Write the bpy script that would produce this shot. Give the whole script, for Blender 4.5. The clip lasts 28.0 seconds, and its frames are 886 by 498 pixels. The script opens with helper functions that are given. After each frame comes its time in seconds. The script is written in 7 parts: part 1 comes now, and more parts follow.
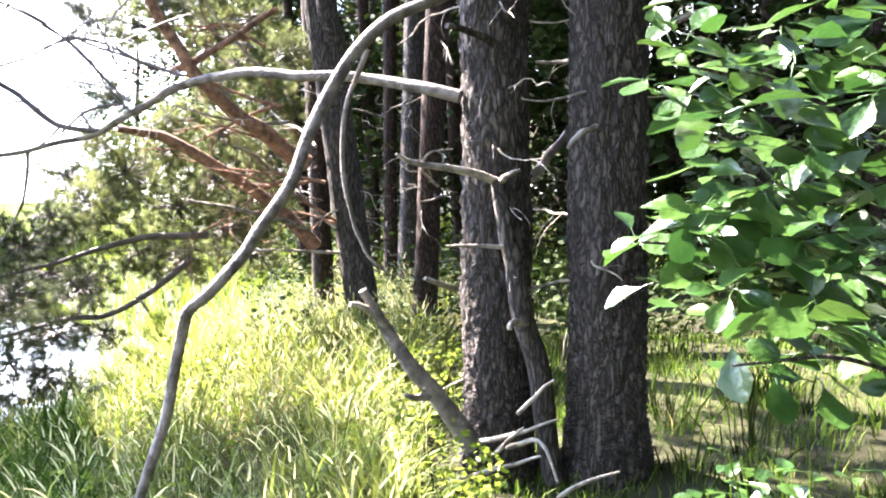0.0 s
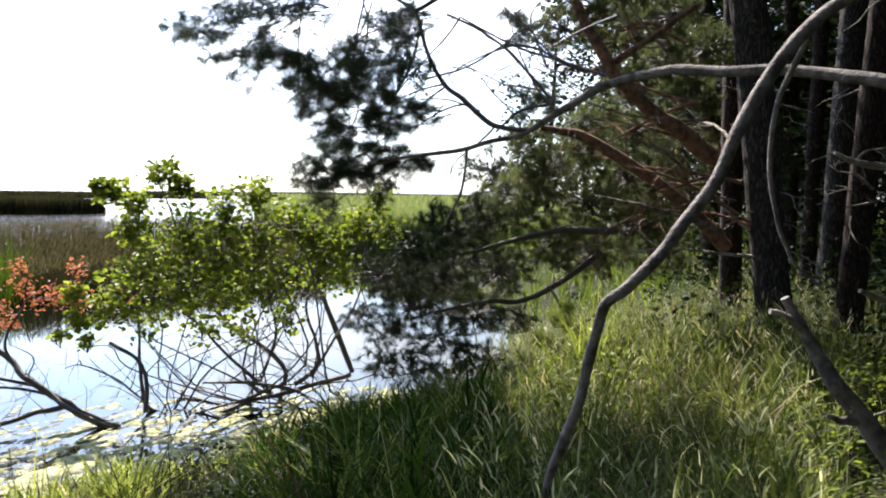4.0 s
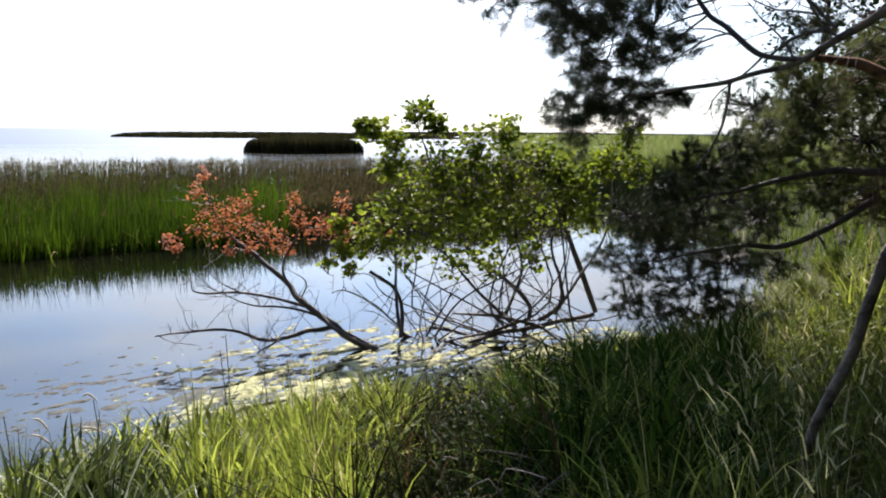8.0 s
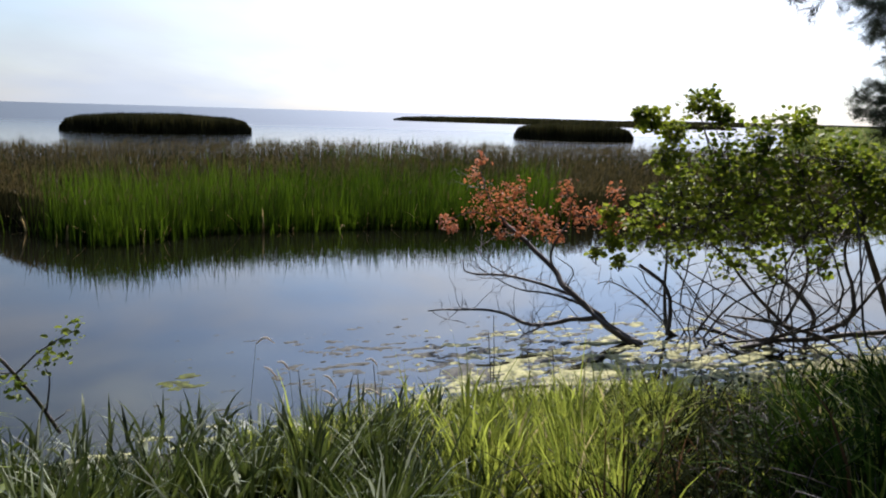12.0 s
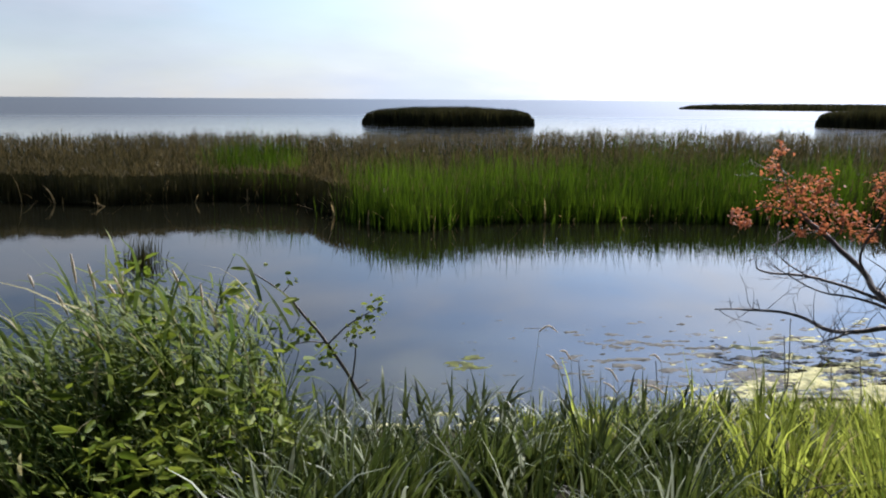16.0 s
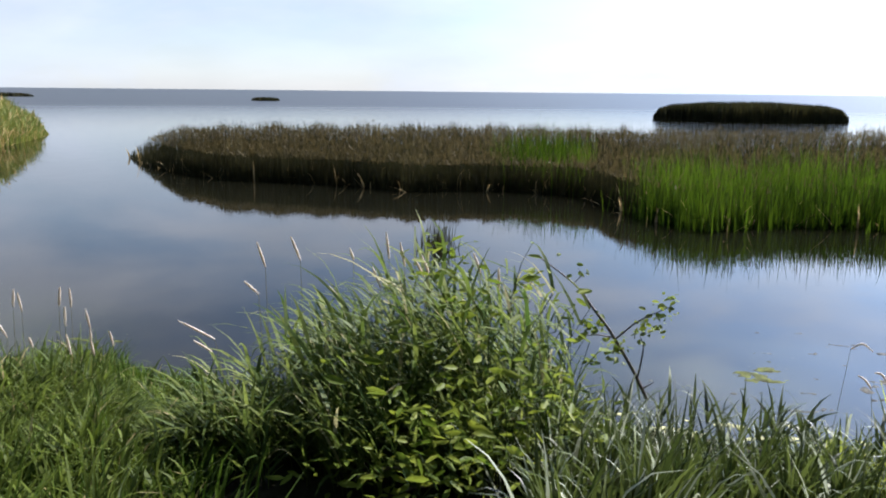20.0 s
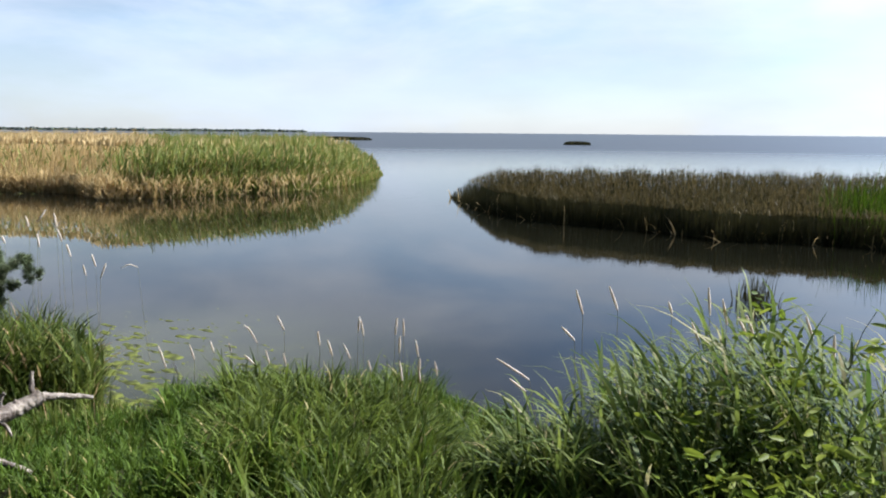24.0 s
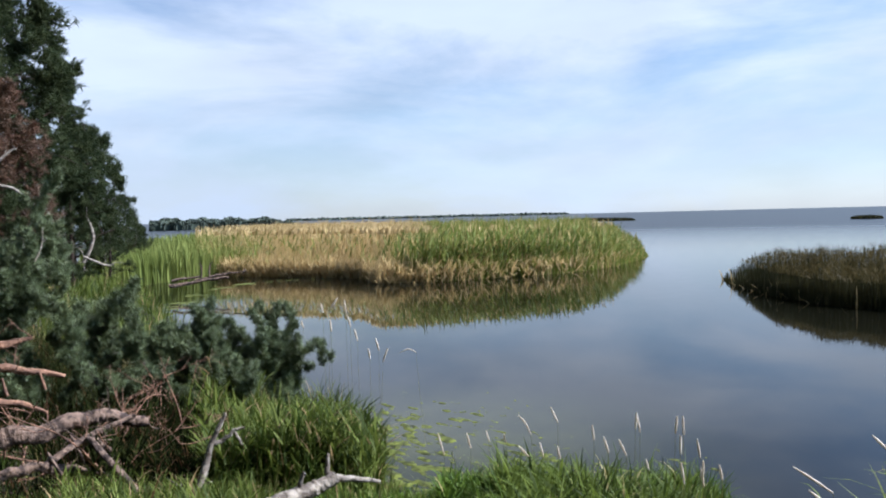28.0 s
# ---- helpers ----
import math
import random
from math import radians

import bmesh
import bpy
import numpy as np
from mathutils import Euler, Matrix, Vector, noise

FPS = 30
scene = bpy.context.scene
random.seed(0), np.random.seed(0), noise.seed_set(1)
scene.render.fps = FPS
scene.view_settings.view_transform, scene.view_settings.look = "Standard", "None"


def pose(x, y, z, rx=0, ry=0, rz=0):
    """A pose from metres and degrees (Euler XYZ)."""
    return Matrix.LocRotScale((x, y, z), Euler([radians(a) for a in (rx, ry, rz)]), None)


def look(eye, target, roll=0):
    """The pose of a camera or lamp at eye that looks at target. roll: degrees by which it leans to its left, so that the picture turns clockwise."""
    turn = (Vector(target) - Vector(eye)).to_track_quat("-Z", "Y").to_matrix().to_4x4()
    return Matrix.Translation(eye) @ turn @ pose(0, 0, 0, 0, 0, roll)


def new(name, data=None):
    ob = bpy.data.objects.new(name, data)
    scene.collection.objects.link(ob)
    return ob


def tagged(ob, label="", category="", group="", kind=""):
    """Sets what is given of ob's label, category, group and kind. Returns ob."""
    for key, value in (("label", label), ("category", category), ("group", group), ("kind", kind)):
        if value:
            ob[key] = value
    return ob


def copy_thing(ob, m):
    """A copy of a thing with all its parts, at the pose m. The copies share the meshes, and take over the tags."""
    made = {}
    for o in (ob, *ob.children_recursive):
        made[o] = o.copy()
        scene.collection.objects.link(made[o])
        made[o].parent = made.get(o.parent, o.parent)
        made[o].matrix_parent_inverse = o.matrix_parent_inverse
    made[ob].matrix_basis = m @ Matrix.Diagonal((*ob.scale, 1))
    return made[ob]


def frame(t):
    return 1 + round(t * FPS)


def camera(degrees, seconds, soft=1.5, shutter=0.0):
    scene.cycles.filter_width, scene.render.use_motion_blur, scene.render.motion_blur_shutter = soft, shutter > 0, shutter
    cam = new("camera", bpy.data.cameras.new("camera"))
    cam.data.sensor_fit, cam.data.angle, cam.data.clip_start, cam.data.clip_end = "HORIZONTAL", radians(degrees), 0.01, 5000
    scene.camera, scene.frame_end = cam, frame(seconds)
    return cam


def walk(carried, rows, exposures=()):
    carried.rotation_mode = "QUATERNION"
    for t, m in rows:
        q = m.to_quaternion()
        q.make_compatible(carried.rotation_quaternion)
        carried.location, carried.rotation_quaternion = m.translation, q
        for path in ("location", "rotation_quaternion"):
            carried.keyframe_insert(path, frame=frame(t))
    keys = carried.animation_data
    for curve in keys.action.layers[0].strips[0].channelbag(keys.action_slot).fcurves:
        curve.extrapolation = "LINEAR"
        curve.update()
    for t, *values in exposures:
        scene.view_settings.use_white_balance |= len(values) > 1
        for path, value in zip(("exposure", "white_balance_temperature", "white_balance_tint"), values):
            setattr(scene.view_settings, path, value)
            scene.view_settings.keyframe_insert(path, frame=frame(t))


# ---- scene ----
cam = camera(56.5, 28.0, soft=2.0)
PATH = [
    (0.0, pose(0.000, 0.000, 2.800, 86.22, 0.89, 1.39)),
    (0.5, pose(-0.014, 0.008, 2.804, 87.29, 1.71, 7.49)),
    (1.0, pose(-0.026, 0.013, 2.807, 87.76, 1.41, 11.14)),
    (1.5, pose(-0.036, 0.008, 2.809, 87.60, 1.01, 15.00)),
    (2.0, pose(-0.044, -0.009, 2.810, 87.48, 0.36, 18.90)),
    (2.5, pose(-0.054, -0.029, 2.810, 87.45, -0.16, 22.39)),
    (3.0, pose(-0.064, -0.043, 2.806, 87.18, -0.42, 25.42)),
    (3.5, pose(-0.071, -0.049, 2.800, 86.50, -0.65, 27.14)),
    (5.5, pose(-0.076, -0.053, 2.791, 85.21, -0.91, 34.28)),
    (6.0, pose(-0.085, -0.057, 2.783, 84.26, -1.32, 36.16)),
    (6.5, pose(-0.096, -0.064, 2.777, 83.44, -1.50, 38.61)),
    (7.0, pose(-0.103, -0.074, 2.772, 82.91, -1.44, 40.84)),
    (7.5, pose(-0.107, -0.086, 2.768, 82.27, -0.93, 43.38)),
    (8.0, pose(-0.107, -0.099, 2.769, 81.85, -0.50, 45.52)),
    (8.5, pose(-0.109, -0.109, 2.772, 81.57, -0.35, 47.66)),
    (9.0, pose(-0.115, -0.115, 2.776, 81.38, 0.01, 50.06)),
    (9.5, pose(-0.126, -0.122, 2.777, 81.67, -0.14, 52.85)),
    (10.0, pose(-0.139, -0.131, 2.776, 81.54, -0.12, 55.06)),
    (10.5, pose(-0.151, -0.144, 2.776, 81.38, -0.46, 56.89)),
    (11.0, pose(-0.160, -0.156, 2.776, 81.16, -0.58, 58.49)),
    (11.5, pose(-0.170, -0.166, 2.776, 80.95, -1.10, 60.82)),
    (12.0, pose(-0.179, -0.177, 2.776, 80.66, -1.64, 63.86)),
    (12.5, pose(-0.188, -0.190, 2.776, 80.40, -1.41, 66.47)),
    (14.5, pose(-0.196, -0.206, 2.776, 79.56, -1.16, 75.39)),
    (15.0, pose(-0.200, -0.222, 2.775, 79.47, -1.04, 77.66)),
    (15.5, pose(-0.199, -0.235, 2.775, 79.71, -0.72, 80.12)),
    (16.0, pose(-0.194, -0.246, 2.776, 79.69, -0.38, 82.99)),
    (16.5, pose(-0.190, -0.256, 2.775, 79.96, 0.02, 86.13)),
    (17.0, pose(-0.188, -0.266, 2.771, 80.16, 0.16, 89.09)),
    (17.5, pose(-0.191, -0.276, 2.766, 79.75, 0.05, 91.55)),
    (18.0, pose(-0.198, -0.287, 2.762, 79.72, -0.14, 94.10)),
    (18.5, pose(-0.201, -0.300, 2.759, 79.33, -0.32, 96.73)),
    (19.0, pose(-0.199, -0.315, 2.758, 79.25, -0.61, 99.19)),
    (19.5, pose(-0.192, -0.329, 2.758, 78.89, -0.62, 100.96)),
    (20.0, pose(-0.183, -0.342, 2.758, 79.16, -0.55, 102.62)),
    (20.5, pose(-0.169, -0.356, 2.759, 79.32, -1.04, 104.42)),
    (21.0, pose(-0.149, -0.373, 2.762, 79.32, -1.07, 106.72)),
    (21.5, pose(-0.122, -0.389, 2.773, 79.28, -0.90, 109.75)),
    (23.5, pose(-0.098, -0.400, 2.791, 81.55, -0.53, 121.36)),
    (24.0, pose(-0.084, -0.405, 2.807, 81.95, -0.48, 123.73)),
    (24.5, pose(-0.083, -0.415, 2.816, 82.60, -0.57, 126.56)),
    (25.0, pose(-0.087, -0.432, 2.819, 83.21, -0.33, 129.38)),
    (25.5, pose(-0.089, -0.450, 2.822, 83.78, 0.18, 132.17)),
    (26.0, pose(-0.088, -0.465, 2.828, 84.90, 0.48, 134.44)),
    (26.5, pose(-0.084, -0.476, 2.836, 85.66, 0.83, 136.94)),
    (27.0, pose(-0.077, -0.482, 2.847, 86.58, 1.19, 139.24)),
    (27.5, pose(-0.067, -0.485, 2.860, 86.54, 1.25, 141.52)),
    (28.0, pose(-0.057, -0.486, 2.874, 87.74, 1.40, 141.70)),
]
EXPOSURES = [(0.0, 4.7, 6500, 21), (1.0, 4.1, 6400, 20), (2.0, 3.5, 6300, 17), (3.0, 2.45, 6400, 15), (6.0, 1.72, 6400, 17), (8.0, 1.3, 6400, 17), (10.0, 1.02, 6300, 18), (12.0, 0.86, 6300, 18), (16.0, 1.09, 6200, 18), (21.0, 1.52, 6050, 18), (24.0, 1.52, 6000, 15.5), (28.0, 1.38, 5680, 15)]
walk(cam, PATH, EXPOSURES)

# ---- light ----
SUN_AZ, SUN_EL = 52.0, 44.0      # bearing to the left of +y, and height, in degrees
world = bpy.data.worlds.new("sky")
scene.world = world
world.use_nodes = True
wn, wl = world.node_tree.nodes, world.node_tree.links
wn.clear()
w_out, w_bg = wn.new("ShaderNodeOutputWorld"), wn.new("ShaderNodeBackground")
w_sky = wn.new("ShaderNodeTexSky")
w_sky.sky_type, w_sky.sun_disc = "NISHITA", False
w_sky.sun_elevation, w_sky.sun_rotation = radians(SUN_EL), radians(-SUN_AZ)
w_sky.air_density, w_sky.dust_density, w_sky.ozone_density = 1.0, 0.25, 1.5
w_co, w_map = wn.new("ShaderNodeTexCoord"), wn.new("ShaderNodeMapping")
w_map.inputs["Scale"].default_value = (1.0, 1.0, 3.2)
w_map.inputs["Location"].default_value = (0.4, 0.2, 0.1)
w_noise = wn.new("ShaderNodeTexNoise")
w_noise.inputs["Scale"].default_value, w_noise.inputs["Detail"].default_value = 2.3, 7.0
w_noise.inputs["Roughness"].default_value, w_noise.inputs["Distortion"].default_value = 0.55, 0.3
w_ramp = wn.new("ShaderNodeValToRGB")
w_ramp.color_ramp.elements[0].position, w_ramp.color_ramp.elements[1].position = 0.41, 0.60
w_mix = wn.new("ShaderNodeMix")
w_mix.data_type = "RGBA"
w_mix.inputs["B"].default_value = (6.6, 7.15, 7.6, 1)
wl.new(w_co.outputs["Generated"], w_map.inputs["Vector"])
wl.new(w_map.outputs["Vector"], w_noise.inputs["Vector"])
wl.new(w_noise.outputs["Fac"], w_ramp.inputs["Fac"])
# the cloud thins out overhead
w_up, w_thin, w_cf = wn.new("ShaderNodeSeparateXYZ"), wn.new("ShaderNodeMapRange"), wn.new("ShaderNodeMath")
w_thin.interpolation_type, w_cf.operation = "SMOOTHSTEP", "MULTIPLY"
w_thin.inputs["From Min"].default_value, w_thin.inputs["From Max"].default_value = 0.16, 0.46
w_thin.inputs["To Min"].default_value, w_thin.inputs["To Max"].default_value = 1.0, 0.18
wl.new(w_co.outputs["Generated"], w_up.inputs["Vector"])
wl.new(w_up.outputs["Z"], w_thin.inputs["Value"])
wl.new(w_thin.outputs["Result"], w_cf.inputs[0])
wl.new(w_ramp.outputs["Color"], w_cf.inputs[1])
wl.new(w_cf.outputs["Value"], w_mix.inputs["Factor"])
wl.new(w_sky.outputs["Color"], w_mix.inputs["A"])
w_sep, w_hz, w_haze = wn.new("ShaderNodeSeparateXYZ"), wn.new("ShaderNodeMapRange"), wn.new("ShaderNodeMix")
w_haze.data_type, w_hz.interpolation_type = "RGBA", "SMOOTHSTEP"
w_hz.inputs["From Min"].default_value, w_hz.inputs["From Max"].default_value = -0.02, 0.38
w_hz.inputs["To Min"].default_value, w_hz.inputs["To Max"].default_value = 0.56, 0.0
w_haze.inputs["B"].default_value = (4.9, 5.8, 6.5, 1)
wl.new(w_co.outputs["Generated"], w_sep.inputs["Vector"])
wl.new(w_sep.outputs["Z"], w_hz.inputs["Value"])
wl.new(w_hz.outputs["Result"], w_haze.inputs["Factor"])
wl.new(w_mix.outputs["Result"], w_haze.inputs["A"])
# thin cloud is brighter round the sun
w_dot, w_cl, w_pw, w_ma, w_gl = (wn.new("ShaderNode" + k) for k in ("VectorMath", "Clamp", "Math", "Math", "VectorMath"))
w_dot.operation, w_pw.operation, w_ma.operation, w_gl.operation = "DOT_PRODUCT", "POWER", "MULTIPLY_ADD", "SCALE"
w_dot.inputs[1].default_value = (-math.sin(radians(SUN_AZ)) * math.cos(radians(SUN_EL)), math.cos(radians(SUN_AZ)) * math.cos(radians(SUN_EL)), math.sin(radians(SUN_EL)))
w_pw.inputs[1].default_value, w_ma.inputs[1].default_value, w_ma.inputs[2].default_value = 7.0, 8.0, 0.98
wl.new(w_co.outputs["Generated"], w_dot.inputs[0])
wl.new(w_dot.outputs["Value"], w_cl.inputs["Value"])
wl.new(w_cl.outputs["Result"], w_pw.inputs[0])
wl.new(w_pw.outputs["Value"], w_ma.inputs[0])
# thicker and thinner parts of the cloud sheet
w_m2, w_n2, w_r2, w_sh = wn.new("ShaderNodeMapping"), wn.new("ShaderNodeTexNoise"), wn.new("ShaderNodeMapRange"), wn.new("ShaderNodeVectorMath")
w_m2.inputs["Scale"].default_value, w_m2.inputs["Location"].default_value = (1.0, 1.0, 3.6), (2.1, 0.7, 0.3)
w_n2.inputs["Scale"].default_value, w_n2.inputs["Detail"].default_value, w_n2.inputs["Roughness"].default_value = 3.1, 6.0, 0.5
w_r2.inputs["From Min"].default_value, w_r2.inputs["From Max"].default_value = 0.36, 0.64
w_r2.inputs["To Min"].default_value, w_r2.inputs["To Max"].default_value = 0.93, 1.08
w_sh.operation = "SCALE"
wl.new(w_co.outputs["Generated"], w_m2.inputs["Vector"])
wl.new(w_m2.outputs["Vector"], w_n2.inputs["Vector"])
wl.new(w_n2.outputs["Fac"], w_r2.inputs["Value"])
wl.new(w_haze.outputs["Result"], w_sh.inputs[0])
wl.new(w_r2.outputs["Result"], w_sh.inputs["Scale"])
wl.new(w_sh.outputs["Vector"], w_gl.inputs[0])
wl.new(w_ma.outputs["Value"], w_gl.inputs["Scale"])
wl.new(w_gl.outputs["Vector"], w_bg.inputs["Color"])
wl.new(w_bg.outputs["Background"], w_out.inputs["Surface"])
w_bg.inputs["Strength"].default_value = 0.05

sun = new("sun", bpy.data.lights.new("sun", "SUN"))
sun.data.energy, sun.data.angle, sun.data.color = 5.0, radians(0.6), (1.0, 0.94, 0.84)
sun_dir = Vector((-math.sin(radians(SUN_AZ)) * math.cos(radians(SUN_EL)), math.cos(radians(SUN_AZ)) * math.cos(radians(SUN_EL)), math.sin(radians(SUN_EL))))
sun.matrix_world = look(sun_dir * 60, (0, 0, 0))

# ---- materials ----
def material(name, base, rough=0.6, alt=None, scale=8.0, stretch=(1, 1, 1), island=None, bump=0.0, bump_scale=40.0,
             translucent=0.0, trans_col=None, spec=0.5, metal=0.0, contrast=(0.35, 0.65), random_object=False, third=None):
    """A surface whose colour runs between base and alt by a noise, or by the piece where island is set."""
    m = bpy.data.materials.new(name)
    m.use_nodes = True
    n, l = m.node_tree.nodes, m.node_tree.links
    n.clear()
    out, p = n.new("ShaderNodeOutputMaterial"), n.new("ShaderNodeBsdfPrincipled")
    p.inputs["Roughness"].default_value, p.inputs["Metallic"].default_value = rough, metal
    p.inputs["Specular IOR Level"].default_value = spec
    p.inputs["Base Color"].default_value = (*base, 1)
    co, mp = n.new("ShaderNodeTexCoord"), n.new("ShaderNodeMapping")
    mp.inputs["Scale"].default_value = stretch
    l.new(co.outputs["Object"], mp.inputs["Vector"])
    colour = None
    if alt:
        mix = n.new("ShaderNodeMix")
        mix.data_type = "RGBA"
        mix.inputs["A"].default_value, mix.inputs["B"].default_value = (*base, 1), (*alt, 1)
        nz = n.new("ShaderNodeTexNoise")
        nz.inputs["Scale"].default_value, nz.inputs["Detail"].default_value = scale, 5
        l.new(mp.outputs["Vector"], nz.inputs["Vector"])
        rp = n.new("ShaderNodeMapRange")
        rp.inputs["From Min"].default_value, rp.inputs["From Max"].default_value = contrast
        l.new(nz.outputs["Fac"], rp.inputs["Value"])
        fac = rp.outputs["Result"]
        if island is not None or random_object:
            rnd = n.new("ShaderNodeObjectInfo").outputs["Random"] if random_object else n.new("ShaderNodeNewGeometry").outputs["Random Per Island"]
            mm = n.new("ShaderNodeMix")
            mm.inputs["Factor"].default_value = 0.6 if random_object else island
            l.new(fac, mm.inputs["A"])
            l.new(rnd, mm.inputs["B"])
            fac = mm.outputs["Result"]
        l.new(fac, mix.inputs["Factor"])
        colour = mix.outputs["Result"]
        if third:
            m3, gt, nr = n.new("ShaderNodeMix"), n.new("ShaderNodeMath"), n.new("ShaderNodeNewGeometry")
            m3.data_type, gt.operation = "RGBA", "GREATER_THAN"
            gt.inputs[1].default_value = 1 - third[1]
            m3.inputs["B"].default_value = (*third[0], 1)
            l.new(nr.outputs["Random Per Island"], gt.inputs[0])
            l.new(gt.outputs["Value"], m3.inputs["Factor"])
            l.new(colour, m3.inputs["A"])
            colour = m3.outputs["Result"]
        l.new(colour, p.inputs["Base Color"])
    if bump:
        nb, b = n.new("ShaderNodeTexNoise"), n.new("ShaderNodeBump")
        nb.inputs["Scale"].default_value, nb.inputs["Detail"].default_value = bump_scale, 6
        l.new(mp.outputs["Vector"], nb.inputs["Vector"])
        l.new(nb.outputs["Fac"], b.inputs["Height"])
        b.inputs["Strength"].default_value, b.inputs["Distance"].default_value = bump, 0.02
        l.new(b.outputs["Normal"], p.inputs["Normal"])
    top = p.outputs["BSDF"]
    if translucent:
        t, ms = n.new("ShaderNodeBsdfTranslucent"), n.new("ShaderNodeMixShader")
        t.inputs["Color"].default_value = (*(trans_col or base), 1)
        if colour and not trans_col:
            l.new(colour, t.inputs["Color"])
        ms.inputs["Fac"].default_value = translucent
        l.new(top, ms.inputs[1])
        l.new(t.outputs["BSDF"], ms.inputs[2])
        top = ms.outputs["Shader"]
    l.new(top, out.inputs["Surface"])
    return m


M_GRASS_FRESH = material("fresh grass", (0.018, 0.042, 0.004), 0.6, (0.105, 0.165, 0.020), 0.9, island=0.75, translucent=0.42, spec=0.12, third=((0.30, 0.26, 0.10), 0.02))
M_REED_BAY = material("green rush", (0.10, 0.135, 0.028), 0.6, (0.20, 0.225, 0.06), 0.25, island=0.5, translucent=0.35, spec=0.12)
M_MEADOW = material("seedy meadow grass", (0.020, 0.038, 0.004), 0.65, (0.145, 0.168, 0.028), 0.9, island=0.75, translucent=0.45, spec=0.2, third=((0.36, 0.31, 0.14), 0.06))
# dark needle tone; on the low bough it also stands for shade
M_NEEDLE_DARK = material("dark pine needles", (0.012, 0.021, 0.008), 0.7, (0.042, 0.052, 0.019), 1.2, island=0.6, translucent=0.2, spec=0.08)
# bright copy of the grass: light from behind is put into the colour
M_BANK = material("bank grass coloured as backlit", (0.012, 0.030, 0.003), 0.55, (0.36, 0.41, 0.062), 0.9, island=0.85, translucent=0.55, spec=0.12, third=((0.34, 0.29, 0.13), 0.03))
M_TUSSOCK = material("tussock sedge", (0.010, 0.022, 0.003), 0.55, (0.125, 0.165, 0.026), 1.0, island=0.85, translucent=0.40, spec=0.1, third=((0.32, 0.27, 0.12), 0.02))
# pale copy of the needles, with sunlight put into the colour
M_NEEDLE_SUN = material("pine needles lightened as sunlit", (0.030, 0.046, 0.014), 0.6, (0.15, 0.165, 0.055), 1.2, island=0.75, translucent=0.42, spec=0.12)
M_NEEDLE_YOUNG = material("young pine needles", (0.08, 0.12, 0.014), 0.55, (0.24, 0.29, 0.040), 2.0, island=0.7, translucent=0.4, spec=0.15)
M_REED_FAR = material("pale green reed meadow", (0.10, 0.14, 0.035), 0.6, (0.22, 0.26, 0.075), 0.05, island=0.5, translucent=0.4, spec=0.1, third=((0.36, 0.30, 0.13), 0.08))
M_LIMB = material("weathered pine limb", (0.15, 0.105, 0.078), 0.9, (0.035, 0.026, 0.022), 14, (1, 1, 1), bump=1.0, bump_scale=40, spec=0.12, contrast=(0.42, 0.6))
M_BARK_ORANGE = material("flaking orange pine bark", (0.24, 0.135, 0.085), 0.9, (0.085, 0.050, 0.036), 14, (1, 1, 1), bump=0.9, bump_scale=40, spec=0.12)
# green grass with part of the boughs' shade put into its colour
M_LUSH_SHADED = material("lush green grass", (0.006, 0.018, 0.002), 0.8, (0.042, 0.076, 0.008), 0.9, island=0.85, translucent=0.44, spec=0.03, third=((0.20, 0.18, 0.07), 0.02))
# brown-stemmed grass, taken near black so that it also holds the shade
M_RANK_SHADED = material("rank grass darkened for shade", (0.0035, 0.006, 0.002), 0.9, (0.028, 0.034, 0.009), 1.0, island=0.85, translucent=0.34, spec=0.02, third=((0.075, 0.042, 0.02), 0.12))
M_REEDGRASS = material("pale reed grass", (0.014, 0.030, 0.004), 0.6, (0.135, 0.165, 0.030), 0.9, island=0.85, translucent=0.42, spec=0.12, third=((0.26, 0.19, 0.09), 0.06))
M_ALGAE_GREEN = material("green drowned algae", (0.10, 0.115, 0.022), 0.8, (0.026, 0.030, 0.012), 9.0, bump=0.6, bump_scale=30, contrast=(0.38, 0.62), spec=0.08)
# near-black grass: the shade of its places is put into the colour
M_SHADE = material("grass with shade in its colour", (0.005, 0.010, 0.002), 0.9, (0.026, 0.038, 0.007), 1.0, island=0.7, translucent=0.25, spec=0.02)
M_SOIL = material("soil", (0.012, 0.011, 0.006), 0.95, (0.03, 0.032, 0.012), 1.5, bump=0.8, bump_scale=18, spec=0.1)
M_GRASS = material("meadow grass", (0.022, 0.045, 0.004), 0.6, (0.14, 0.185, 0.020), 0.9, island=0.65, translucent=0.5, spec=0.2, third=((0.28, 0.23, 0.10), 0.05))
M_GRASS_DRY = material("dry grass", (0.24, 0.19, 0.08), 0.7, (0.13, 0.15, 0.035), 1.2, island=0.5, translucent=0.4, spec=0.15)
# the pale third tone paints a silvery sheen on some blades
M_SEDGE = material("sedge", (0.006, 0.015, 0.003), 0.45, (0.105, 0.135, 0.028), 1.0, island=0.9, translucent=0.32, spec=0.25, third=((0.28, 0.31, 0.21), 0.09))
M_REED_LEAF = material("reed leaf", (0.030, 0.062, 0.010), 0.55, (0.165, 0.20, 0.040), 1.0, island=0.8, translucent=0.45, spec=0.14, third=((0.28, 0.26, 0.12), 0.05))
M_REED_GREEN = material("young reed", (0.010, 0.024, 0.002), 0.6, (0.085, 0.145, 0.008), 0.3, island=0.55, translucent=0.45, spec=0.1, contrast=(0.42, 0.6))
M_REED_DARK = material("bulrush", (0.012, 0.014, 0.005), 0.7, (0.046, 0.043, 0.015), 0.3, island=0.4, translucent=0.3, spec=0.12, contrast=(0.4, 0.62))
